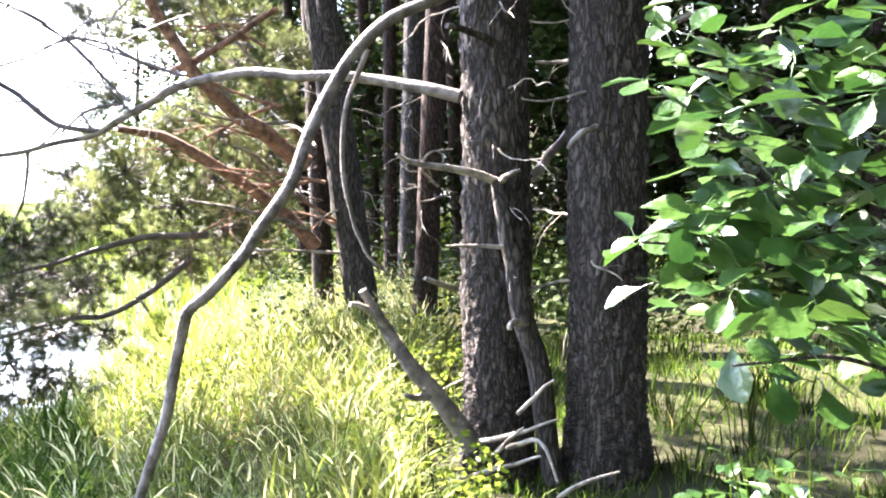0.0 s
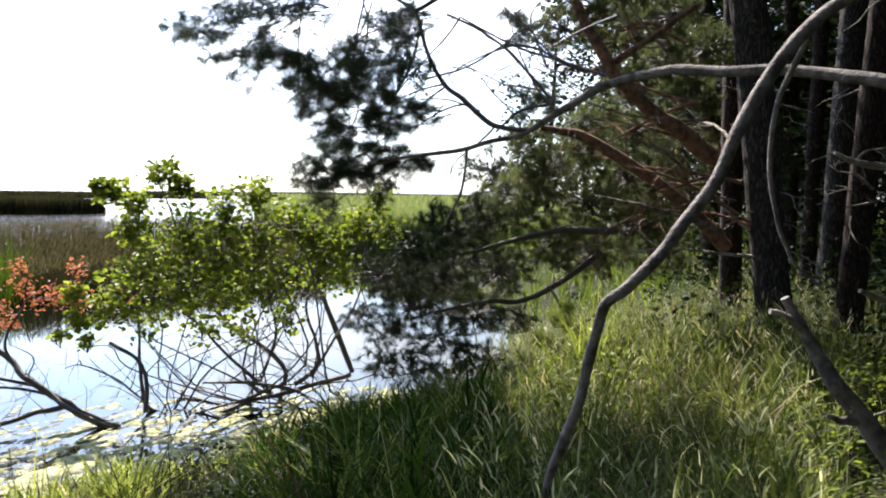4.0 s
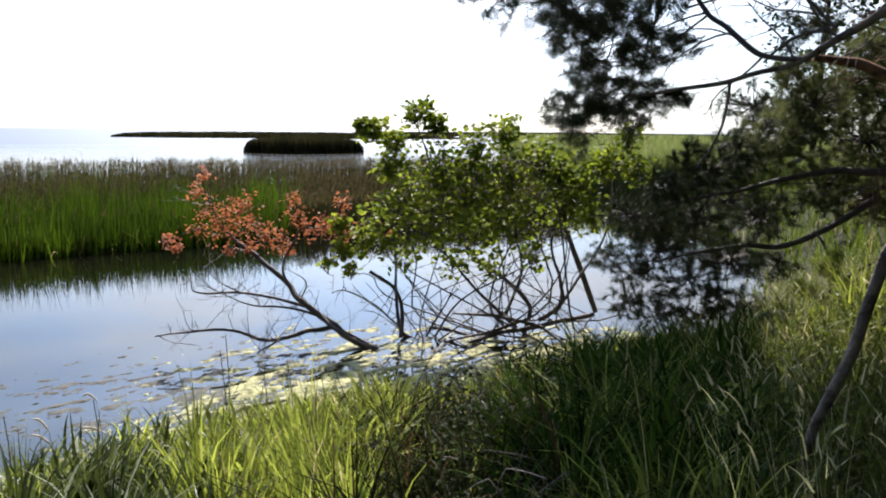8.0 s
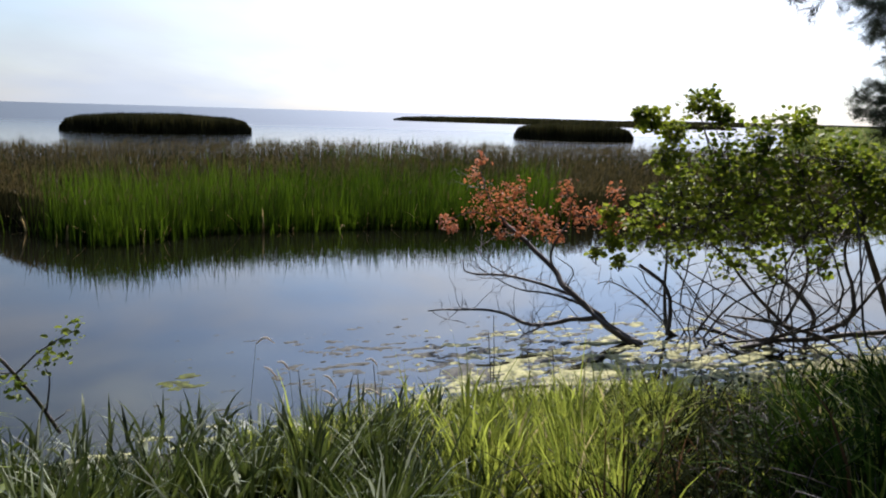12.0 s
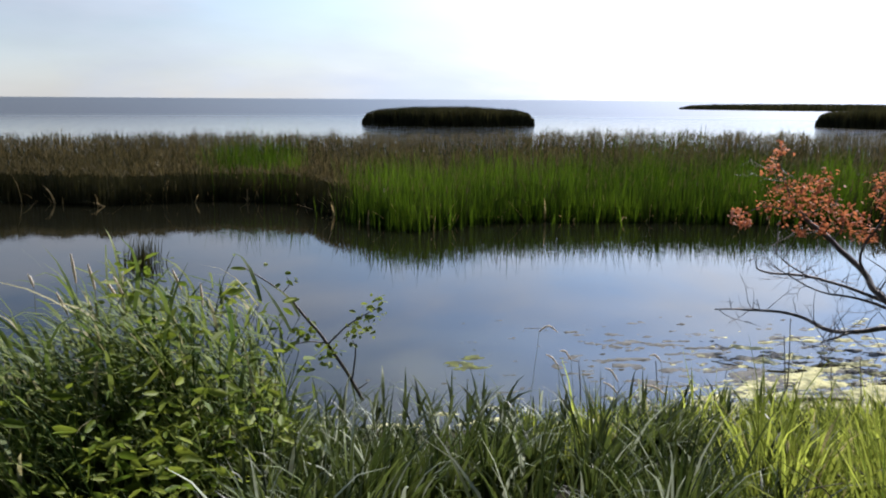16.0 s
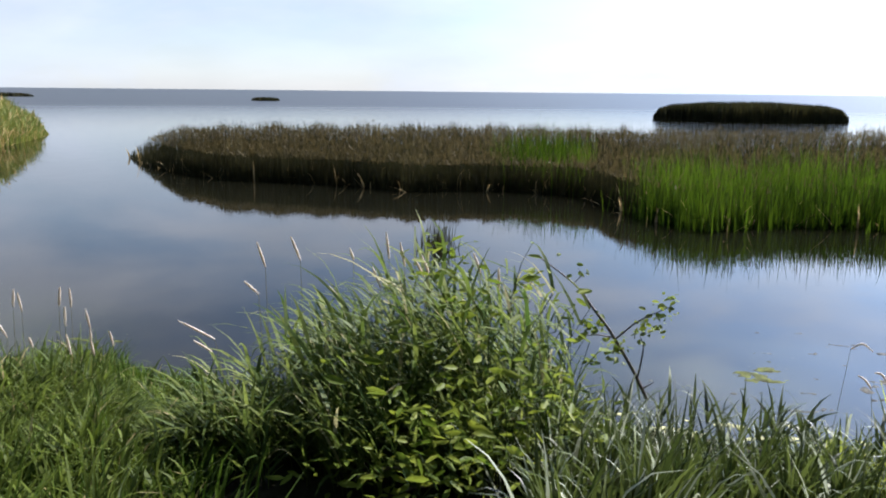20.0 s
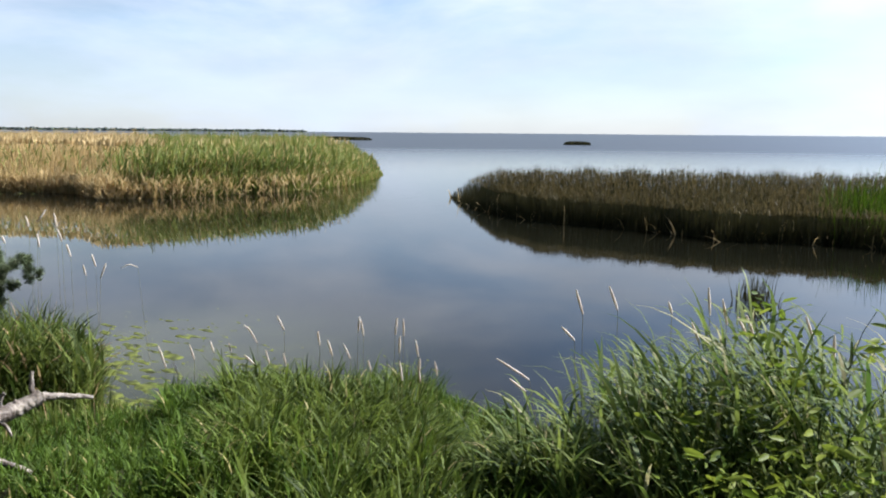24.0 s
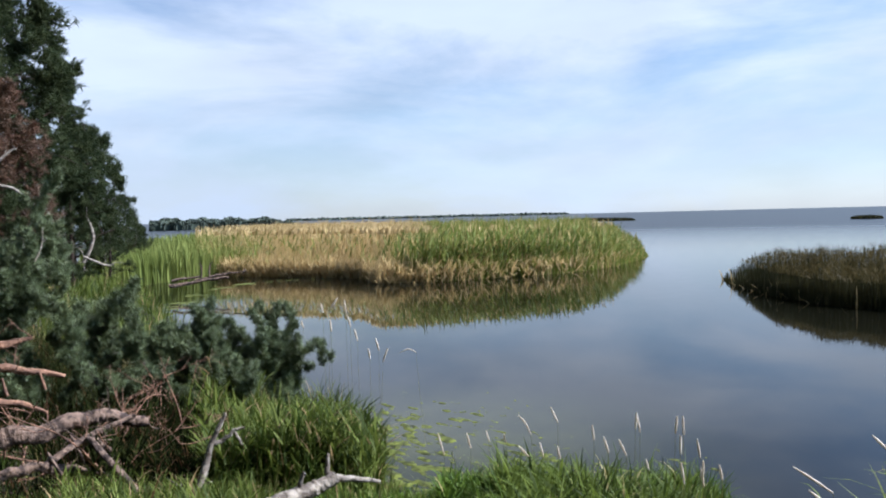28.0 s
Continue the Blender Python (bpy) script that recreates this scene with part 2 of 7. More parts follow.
M_REED_TOP = material("bulrush tips", (0.06, 0.050, 0.020), 0.7, (0.115, 0.088, 0.034), 0.5, island=0.5, translucent=0.3, spec=0.12)
M_REED_TAN = material("reed straw", (0.50, 0.37, 0.17), 0.7, (0.30, 0.22, 0.09), 0.3, island=0.6, translucent=0.4, spec=0.15)
M_REED_MIX = material("summer reed", (0.075, 0.110, 0.018), 0.6, (0.205, 0.215, 0.045), 0.25, island=0.6, translucent=0.42, spec=0.15, third=((0.36, 0.27, 0.10), 0.14))
M_SPIKE = material("pale flower spike", (0.62, 0.56, 0.46), 0.8, (0.5, 0.42, 0.32), 20, translucent=0.3)
M_SEED = material("seed heads", (0.52, 0.47, 0.26), 0.7, (0.34, 0.36, 0.13), 1.0, island=0.5, translucent=0.5, spec=0.15)
def bark_plates(name, crack, plate, pale, scale):
    """Scaly bark: plates longer than wide between dark cracks, with paler worn ones."""
    m = bpy.data.materials.new(name)
    m.use_nodes = True
    n, l = m.node_tree.nodes, m.node_tree.links
    p = n["Principled BSDF"]
    p.inputs["Roughness"].default_value, p.inputs["Specular IOR Level"].default_value = 0.92, 0.12
    co, mp, nz, vo, cell, fine, b = (n.new("ShaderNode" + k) for k in ("TexCoord", "Mapping", "TexNoise", "TexVoronoi", "TexVoronoi", "TexNoise", "Bump"))
    warp, add = n.new("ShaderNodeVectorMath"), n.new("ShaderNodeVectorMath")
    mp.inputs["Scale"].default_value = (1, 1, 0.24)
    nz.inputs["Scale"].default_value, nz.inputs["Detail"].default_value = 13.0, 6
    fine.inputs["Scale"].default_value, fine.inputs["Detail"].default_value = 60.0, 6
    warp.operation, warp.inputs["Scale"].default_value = "SCALE", 0.11
    vo.feature = "DISTANCE_TO_EDGE"
    for v in (vo, cell):
        v.inputs["Scale"].default_value = scale
        l.new(add.outputs["Vector"], v.inputs["Vector"])
    l.new(co.outputs["Object"], mp.inputs["Vector"])
    l.new(mp.outputs["Vector"], nz.inputs["Vector"])
    l.new(co.outputs["Object"], fine.inputs["Vector"])
    l.new(nz.outputs["Color"], warp.inputs[0])
    l.new(warp.outputs["Vector"], add.inputs[0])
    l.new(mp.outputs["Vector"], add.inputs[1])
    gap, tone, mixc, mixp, rnd, hgt = n.new("ShaderNodeMapRange"), n.new("ShaderNodeMix"), n.new("ShaderNodeMix"), n.new("ShaderNodeMix"), n.new("ShaderNodeSeparateColor"), n.new("ShaderNodeMath")
    gap.inputs["From Min"].default_value, gap.inputs["From Max"].default_value = 0.0, 0.30
    tone.data_type = mixc.data_type = mixp.data_type = "RGBA"
    l.new(vo.outputs["Distance"], gap.inputs["Value"])
    l.new(cell.outputs["Color"], rnd.inputs["Color"])
    l.new(rnd.outputs["Red"], tone.inputs["Factor"])
    tone.inputs["A"].default_value, tone.inputs["B"].default_value = (*plate, 1), (*pale, 1)
    mixp.inputs["Factor"].default_value, mixp.blend_type = 0.6, "MULTIPLY"
    l.new(tone.outputs["Result"], mixp.inputs["A"])
    l.new(fine.outputs["Color"], mixp.inputs["B"])
    mixc.inputs["A"].default_value = (*crack, 1)
    l.new(gap.outputs["Result"], mixc.inputs["Factor"])
    l.new(mixp.outputs["Result"], mixc.inputs["B"])
    l.new(mixc.outputs["Result"], p.inputs["Base Color"])
    hgt.operation = "MULTIPLY_ADD"
    hgt.inputs[1].default_value = 0.3
    l.new(fine.outputs["Fac"], hgt.inputs[0])
    l.new(gap.outputs["Result"], hgt.inputs[2])
    l.new(hgt.outputs["Value"], b.inputs["Height"])
    b.inputs["Strength"].default_value, b.inputs["Distance"].default_value = 1.0, 0.008
    l.new(b.outputs["Normal"], p.inputs["Normal"])
    return m


M_BARK = bark_plates("grey scaly pine bark", (0.014, 0.012, 0.0105), (0.062, 0.053, 0.046), (0.125, 0.107, 0.092), 31)
M_BARK_RED = bark_plates("reddish scaly pine bark", (0.010, 0.007, 0.006), (0.050, 0.033, 0.026), (0.10, 0.066, 0.05), 36)
M_DEADWOOD = material("bleached dead wood", (0.25, 0.222, 0.178), 0.8, (0.085, 0.070, 0.056), 14, (1, 1, 1), bump=0.7, bump_scale=60, spec=0.2, contrast=(0.4, 0.62))
M_DEADGREY = material("grey dead branch", (0.16, 0.138, 0.118), 0.85, (0.06, 0.050, 0.042), 12, bump=0.8, bump_scale=60, spec=0.2, contrast=(0.4, 0.62))
M_TWIG = material("dark wet branch", (0.035, 0.028, 0.024), 0.7, (0.07, 0.055, 0.045), 12, bump=0.4, bump_scale=60)
M_NEEDLE = material("pine needles", (0.034, 0.048, 0.024), 0.55, (0.085, 0.096, 0.05), 1.2, island=0.5, translucent=0.35, spec=0.25)
M_NEEDLE_BLUE = material("blue green pine needles", (0.012, 0.024, 0.010), 0.5, (0.145, 0.18, 0.080), 2.0, island=0.8, translucent=0.26, spec=0.25)
M_NEEDLE_DEAD = material("brown dead needles", (0.11, 0.055, 0.032), 0.7, (0.06, 0.045, 0.028), 2.0, island=0.5, translucent=0.25, spec=0.15)
M_LEAF = material("alder leaf", (0.035, 0.075, 0.006), 0.55, (0.26, 0.30, 0.026), 1.5, island=0.65, translucent=0.55, spec=0.2)
M_LEAF_BIG = material("glossy broad leaf", (0.010, 0.036, 0.007), 0.30, (0.045, 0.090, 0.014), 6, translucent=0.30, spec=0.65, random_object=True, bump=0.25, bump_scale=70)
# darker than real leaves: the gloom of the wood is painted in
M_LEAF_DARK = material("forest leaf with shade in its colour", (0.008, 0.017, 0.004), 0.7, (0.024, 0.037, 0.008), 1.0, island=0.5, translucent=0.15, spec=0.06)
M_LEAF_DEAD = material("orange dead leaf", (0.42, 0.15, 0.06), 0.7, (0.30, 0.10, 0.04), 3.0, island=0.5, translucent=0.45)
M_HERB = material("yellow green herb leaf", (0.050, 0.090, 0.008), 0.5, (0.20, 0.235, 0.028), 2.0, island=0.7, translucent=0.48, spec=0.12)
M_ALGAE = material("floating algae", (0.36, 0.35, 0.17), 0.8, (0.085, 0.092, 0.042), 9.0, bump=0.6, bump_scale=30, contrast=(0.38, 0.66), spec=0.08)
M_WEED = material("drowned water weed", (0.055, 0.055, 0.040), 0.75, (0.014, 0.016, 0.011), 9.0, bump=0.7, bump_scale=40, contrast=(0.4, 0.62), spec=0.2)
M_FAR = material("distant wood", (0.026, 0.040, 0.028), 0.9, (0.045, 0.062, 0.04), 0.05, island=0.4)

# water: dark and calm, with ripples farther out and a murky floor colour near the bank
M_WATER = bpy.data.materials.new("lake water")
M_WATER.use_nodes = True
_n, _l = M_WATER.node_tree.nodes, M_WATER.node_tree.links
_p = _n["Principled BSDF"]
_p.inputs["Base Color"].default_value = (0.03, 0.04, 0.04, 1)
_p.inputs["Specular IOR Level"].default_value = 0.28
_p.inputs["Roughness"].default_value, _p.inputs["IOR"].default_value = 0.035, 1.33
_co, _nz, _n2, _mp, _bp = (_n.new("ShaderNode" + k) for k in ("TexCoord", "TexNoise", "TexNoise", "Mapping", "Bump"))
_mp.inputs["Scale"].default_value = (1, 1, 1)
_nz.inputs["Scale"].default_value, _nz.inputs["Detail"].default_value = 1.6, 3
_n2.inputs["Scale"].default_value, _n2.inputs["Detail"].default_value = 0.35, 5
_ln, _mr, _mu = _n.new("ShaderNodeVectorMath"), _n.new("ShaderNodeMapRange"), _n.new("ShaderNodeMath")
_ln.operation, _mu.operation = "LENGTH", "MULTIPLY"
_mr.inputs["From Min"].default_value, _mr.inputs["From Max"].default_value = 25, 90
_mr.inputs["To Min"].default_value, _mr.inputs["To Max"].default_value = 0.009, 0.5
_l.new(_co.outputs["Object"], _ln.inputs[0])
_l.new(_ln.outputs["Value"], _mr.inputs["Value"])
_l.new(_co.outputs["Object"], _nz.inputs["Vector"])
_l.new(_nz.outputs["Fac"], _bp.inputs["Height"])
_rr = _n.new("ShaderNodeMapRange")
_rr.inputs["From Min"].default_value, _rr.inputs["From Max"].default_value = 38, 160
_rr.inputs["To Min"].default_value, _rr.inputs["To Max"].default_value = 0.018, 0.32
_l.new(_ln.outputs["Value"], _rr.inputs["Value"])
_l.new(_rr.outputs["Result"], _p.inputs["Roughness"])
_l.new(_mr.outputs["Result"], _bp.inputs["Strength"])
_bp.inputs["Distance"].default_value = 0.06
_l.new(_bp.outputs["Normal"], _p.inputs["Normal"])
_cm = _n.new("ShaderNodeMix")
_cm.data_type = "RGBA"
_cm.inputs["A"].default_value, _cm.inputs["B"].default_value = (0.0022, 0.0026, 0.0018, 1), (0.005, 0.0050, 0.0028, 1)
_l.new(_co.outputs["Object"], _n2.inputs["Vector"])
_l.new(_n2.outputs["Fac"], _cm.inputs["Factor"])
_l.new(_cm.outputs["Result"], _p.inputs["Base Color"])
# silt and drowned weed show through where the bank runs out under water
for _at, _far, _tint in (((-6.0, -8.8, 0), 4.2, (0.045, 0.046, 0.014, 1)), ((-8.2, 1.0, 0), 2.6, (0.055, 0.054, 0.026, 1)), ((-7.4, 4.6, 0), 2.8, (0.045, 0.044, 0.022, 1)), ((-10.5, -23.0, 0), 9.0, (0.050, 0.048, 0.016, 1))):
    _ds, _fr, _sp, _ml, _mx = (_n.new("ShaderNode" + k) for k in ("VectorMath", "MapRange", "TexNoise", "Math", "Mix"))
    _ds.operation, _ml.operation, _mx.data_type = "DISTANCE", "MULTIPLY", "RGBA"
    _ds.inputs[1].default_value = _at
    _fr.inputs["From Min"].default_value, _fr.inputs["From Max"].default_value = _far, 0.2 * _far
    _sp.inputs["Scale"].default_value, _sp.inputs["Detail"].default_value, _sp.inputs["Distortion"].default_value = 1.3, 6, 0.8
    _l.new(_co.outputs["Object"], _ds.inputs[0])
    _l.new(_ds.outputs["Value"], _fr.inputs["Value"])
    _l.new(_co.outputs["Object"], _sp.inputs["Vector"])
    _l.new(_fr.outputs["Result"], _ml.inputs[0])
    _l.new(_sp.outputs["Fac"], _ml.inputs[1])
    _l.new(_ml.outputs["Value"], _mx.inputs["Factor"])
    _l.new(_p.inputs["Base Color"].links[0].from_socket, _mx.inputs["A"])
    _mx.inputs["B"].default_value = _tint
    _l.new(_mx.outputs["Result"], _p.inputs["Base Color"])

# ---- builders ----
EYE = 2.8
rng = np.random.default_rng(7)


# where the viewer's eye is while facing a bearing, and the turn that brings bearings true: bearing, x, y, z, turn
EYES = np.array((
    (0.0, 0.000, 0.000, 0.000, 1.37),
    (17.9, -0.044, -0.009, 0.010, 1.03),
    (26.4, -0.071, -0.049, -0.000, 0.79),
    (35.3, -0.085, -0.057, -0.017, 0.84),
    (45.1, -0.107, -0.099, -0.031, 0.41),
    (54.7, -0.139, -0.131, -0.024, 0.34),
    (66.3, -0.188, -0.190, -0.024, 0.15),
    (77.6, -0.200, -0.222, -0.025, 0.04),
    (89.0, -0.188, -0.266, -0.029, 0.11),
    (99.5, -0.199, -0.315, -0.042, -0.27),
    (107.4, -0.149, -0.373, -0.038, -0.69),
    (124.1, -0.084, -0.405, 0.007, -0.37),
    (134.8, -0.088, -0.465, 0.028, -0.38),
    (142.1, -0.067, -0.485, 0.060, -0.56),
))


def polar(az, r):
    """Level places r metres off at bearings to the left of +y, from the eye of the viewer who faces them."""
    ex, ey, turn = (np.interp(az, EYES[:, 0], EYES[:, k]) for k in (1, 2, 4))
    q = np.radians(az + turn)
    return ex - np.sin(q) * r, ey + np.cos(q) * r


def sight(az, el, r):
    """A place r metres off (level) at a bearing and a height angle, from the eye of the viewer who faces it."""
    x, y = polar(az, r)
    return np.array((x, y, EYE + np.interp(az, EYES[:, 0], EYES[:, 3]) + r * math.tan(radians(el))))


def reach(x, y):
    """The bearing and distance under which the viewer sees a place."""
    a = np.degrees(np.arctan2(-x, y))
    for _ in range(2):
        ex, ey, turn = (np.interp(a, EYES[:, 0], EYES[:, k]) for k in (1, 2, 4))
        a = np.degrees(np.arctan2(ex - x, y - ey)) - turn
    return a, np.hypot(x - ex, y - ey)


def raw(name, groups, mat, smooth=False):
    """A mesh from groups of (verts, faces) arrays."""
    me = bpy.data.meshes.new(name)
    vs, loops, starts, off, at = [], [], [], 0, 0
    for v, f in groups:
        v, f = np.asarray(v, np.float32).reshape(-1, 3), np.asarray(f, np.int64)
        if not len(f):
            continue
        vs.append(v)
        loops.append((f + off).ravel())
        starts.append(at + np.arange(len(f)) * f.shape[1])
        off, at = off + len(v), at + f.size
    v, lo, st = np.concatenate(vs), np.concatenate(loops).astype(np.int32), np.concatenate(starts).astype(np.int32)
    me.vertices.add(len(v))
    me.vertices.foreach_set("co", v.ravel())
    me.loops.add(len(lo))
    me.loops.foreach_set("vertex_index", lo)
    me.polygons.add(len(st))
    me.polygons.foreach_set("loop_start", st)
    if smooth:
        me.polygons.foreach_set("use_smooth", np.ones(len(st), bool))
    me.update(calc_edges=True)
    me.materials.append(mat)
    return me


def part(name, groups, mat, parent, label="", smooth=False):
    ob = new(name, raw(name, groups, mat, smooth))
    if parent is not None:
        ob.parent = parent
    return tagged(ob, label)


def thing(name, label, category, group="", kind="", at=(0, 0, 0)):
    ob = new(name)
    ob.location = at
    return tagged(ob, label, category, group, kind)


def stuff(name, groups, mat, label, category, smooth=False):
    return tagged(new(name, raw(name, groups, mat, smooth)), label, category, kind="stuff")


def spline(pts, n):
    """n points on a smooth curve through pts."""
    p = np.asarray(pts, float)
    p = np.vstack([2 * p[0] - p[1], p, 2 * p[-1] - p[-2]])
    u = np.linspace(0, len(p) - 3 - 1e-6, n)
    i, t = u.astype(int), (u % 1)[:, None]
    a, b, c, d = p[i], p[i + 1], p[i + 2], p[i + 3]
    return 0.5 * (2 * b + (c - a) * t + (2 * a - 5 * b + 4 * c - d) * t**2 + (3 * b - a - 3 * c + d) * t**3)


def tube(pts, radii, sides=8, rough=0.0, ridges=0, ridge=0.0, seed=0):
    """A round limb along pts, with knobs (rough, a share of the radius) and bark ridges."""
    p = np.asarray(pts, float)
    n = len(p)
    r = np.interp(np.linspace(0, 1, n), np.linspace(0, 1, len(radii)), radii)
    tan = np.gradient(p, axis=0)
    tan /= np.linalg.norm(tan, axis=1, keepdims=True) + 1e-9
    ref = np.array((1.0, 0, 0)) if abs(tan[0][0]) < 0.8 else np.array((0, 1.0, 0))
    us = []
    for t in tan:
        ref = ref - t * (ref @ t)
        ref /= np.linalg.norm(ref)
        us.append(ref)
    u = np.array(us)
    w = np.cross(tan, u)
    ang = np.linspace(0, 2 * np.pi, sides, endpoint=False)
    rr = np.repeat(r[:, None], sides, 1)
    if rough or ridge:
        g = np.random.default_rng(seed)
        ph = g.uniform(0, 6.28, 8)
        h = np.concatenate([[0], np.cumsum(np.linalg.norm(np.diff(p, axis=0), axis=1))])[:, None]
        rr = rr * (1 + rough * (0.5 * np.sin(2 * ang + 3.1 * h + ph[0]) + 0.3 * np.sin(3 * ang - 5.3 * h + ph[1]) + 0.25 * np.sin(8 * h + ph[2] + ang)))
        if ridge:
            warp = ang * ridges + 2.2 * np.sin(7 * h + ph[3]) + 1.6 * np.sin(17 * h + 2 * ang + ph[4]) + 1.2 * np.sin(31 * h - ang * 3 + ph[5])
            plate = np.abs(np.sin(warp / 2)) ** 0.6
            crack = np.abs(np.sin(13 * h + 2.5 * np.sin(ang * 4 + ph[6]) + ph[7])) ** 0.35
            rr = rr + ridge * (plate * crack - 0.7) + ridge * 0.35 * g.standard_normal(rr.shape)
    v = p[:, None] + rr[..., None] * (np.cos(ang)[None, :, None] * u[:, None] + np.sin(ang)[None, :, None] * w[:, None])
    v = v.reshape(-1, 3)
    i, j = np.meshgrid(np.arange(n - 1), np.arange(sides), indexing="ij")
    k = (j + 1) % sides
    f = np.stack([i * sides + j, i * sides + k, (i + 1) * sides + k, (i + 1) * sides + j], -1).reshape(-1, 4)
    v = np.vstack([v, p[:1], p[-1:]])
    a = np.arange(sides)
    b = (a + 1) % sides
    c0 = np.stack([b, a, np.full(sides, n * sides)], 1)
    c1 = np.stack([(n - 1) * sides + a, (n - 1) * sides + b, np.full(sides, n * sides + 1)], 1)
    return [(v, f), (v, c0), (v, c1)]


def limb(pts, r0, r1, sides=7, n=None, rough=0.15, seed=0, ridge=0.0):
    n = n or 5 * len(pts)
    m = 2 * len(pts)
    q = spline(pts, m)
    g = np.random.default_rng(seed + 91)
    q[1:-1] += g.normal(0, 0.3, (m - 2, 3)) * np.linspace(r0, r1, m)[1:-1, None]
    q = spline(q, n)
    return tube(q, [r0, r0 * 0.65 + r1 * 0.35, r1], sides, rough, 6, ridge, seed)


def blades(pos, height, width, lean, heading, curl=0.5, rows=4, facing=None, power=1.5):
    """Grass or reed blades: strips that rise from pos and bow over along heading. All arguments are arrays, one item a blade."""
    n = len(pos)
    height, width, lean, heading, curl = (np.broadcast_to(np.asarray(a, float), (n,)) for a in (height, width, lean, heading, curl))
    t = np.linspace(0, 1, rows)[None]
    ang = lean[:, None] + curl[:, None] * t**power
    step = height[:, None] / (rows - 1)
    dx, dz = np.sin(ang) * step, np.cos(ang) * step
    x = np.concatenate([np.zeros((n, 1)), np.cumsum(dx[:, :-1], 1)], 1)
    z = np.concatenate([np.zeros((n, 1)), np.cumsum(dz[:, :-1], 1)], 1)
    ch, sh = np.cos(heading)[:, None], np.sin(heading)[:, None]
    tw = heading + (rng.uniform(-1.2, 1.2, n) if facing is None else facing)
    w = width[:, None] * np.where(t < 0.35, 0.75 + 0.7 * t, (1 - (t - 0.35) / 0.65) * 0.95 + 0.05) * 0.5
    sx, sy = -np.sin(tw)[:, None] * w, np.cos(tw)[:, None] * w
    cx, cy, cz = pos[:, 0:1] + x * ch, pos[:, 1:2] + x * sh, pos[:, 2:3] + z
    v = np.stack([np.stack([cx - sx, cy - sy, cz], -1), np.stack([cx + sx, cy + sy, cz], -1)], 2)
    b = (np.arange(n) * rows * 2)[:, None] + (np.arange(rows - 1) * 2)[None]
    f = np.stack([b, b + 1, b + 3, b + 2], -1).reshape(-1, 4)
    return v.reshape(-1, 3), f


def turn_to(axis):
    """Two directions square to each axis."""
    axis = axis / (np.linalg.norm(axis, axis=1, keepdims=True) + 1e-9)
    ref = np.where(np.abs(axis[:, 2:]) < 0.9, np.array([[0, 0, 1.0]]), np.array([[1.0, 0, 0]]))
    u = np.cross(axis, ref)
    u /= np.linalg.norm(u, axis=1, keepdims=True) + 1e-9
    return axis, u, np.cross(axis, u)


def needles(centres, axes, per=26, length=0.07, width=0.003, spread=0.9, along=0.12):
    """Tufts of thin needles round short shoots."""
    c, a = np.repeat(centres, per, 0), np.repeat(axes, per, 0)
    n = len(c)
    a, u, w = turn_to(a)
    th, s = rng.uniform(0, 6.283, n)[:, None], rng.uniform(0.35, 1.0, n)[:, None] * spread
    d = a * np.cos(s) + (u * np.cos(th) + w * np.sin(th)) * np.sin(s)
    base = c + a * rng.uniform(-along, 0.02, n)[:, None]
    ln = length * rng.uniform(0.7, 1.15, n)[:, None]
    side = np.cross(d, rng.normal(size=(n, 3)))
    side /= np.linalg.norm(side, axis=1, keepdims=True) + 1e-9
    v = np.stack([base - side * width / 2, base + side * width / 2, base + d * ln], 1).reshape(-1, 3)
    return v, np.arange(n * 3).reshape(-1, 3)


def leaves(centres, size, droop=0.3, up=0.5, ratio=0.62):
    """Folded leaves, one at each centre."""
    n = len(centres)
    size = np.broadcast_to(np.asarray(size, float), (n,))[:, None]
    th = rng.uniform(0, 6.283, n)
    d = np.stack([np.cos(th), np.sin(th), rng.normal(-droop, 0.35, n)], 1)
    d /= np.linalg.norm(d, axis=1, keepdims=True)
    nrm = rng.normal(0, 1, (n, 3)) * (1 - up) + np.array((0, 0, 1.0)) * up
    s = np.cross(d, nrm)
    s /= np.linalg.norm(s, axis=1, keepdims=True) + 1e-9
    k = np.cross(s, d)
    hw = size * ratio / 2
    b, t = centres, centres + d * size
    q = [b, b + d * size * 0.3 + s * hw + k * hw * 0.35, b + d * size * 0.75 + s * hw * 0.75 + k * hw * 0.3, t,
         b + d * size * 0.75 - s * hw * 0.75 + k * hw * 0.3, b + d * size * 0.3 - s * hw + k * hw * 0.35]
    v = np.stack(q, 1).reshape(-1, 3)
    o = np.arange(n)[:, None] * 6
    f = np.concatenate([o + np.array([[0, 1, 2, 3]]), o + np.array([[0, 3, 4, 5]])])
    return v, f


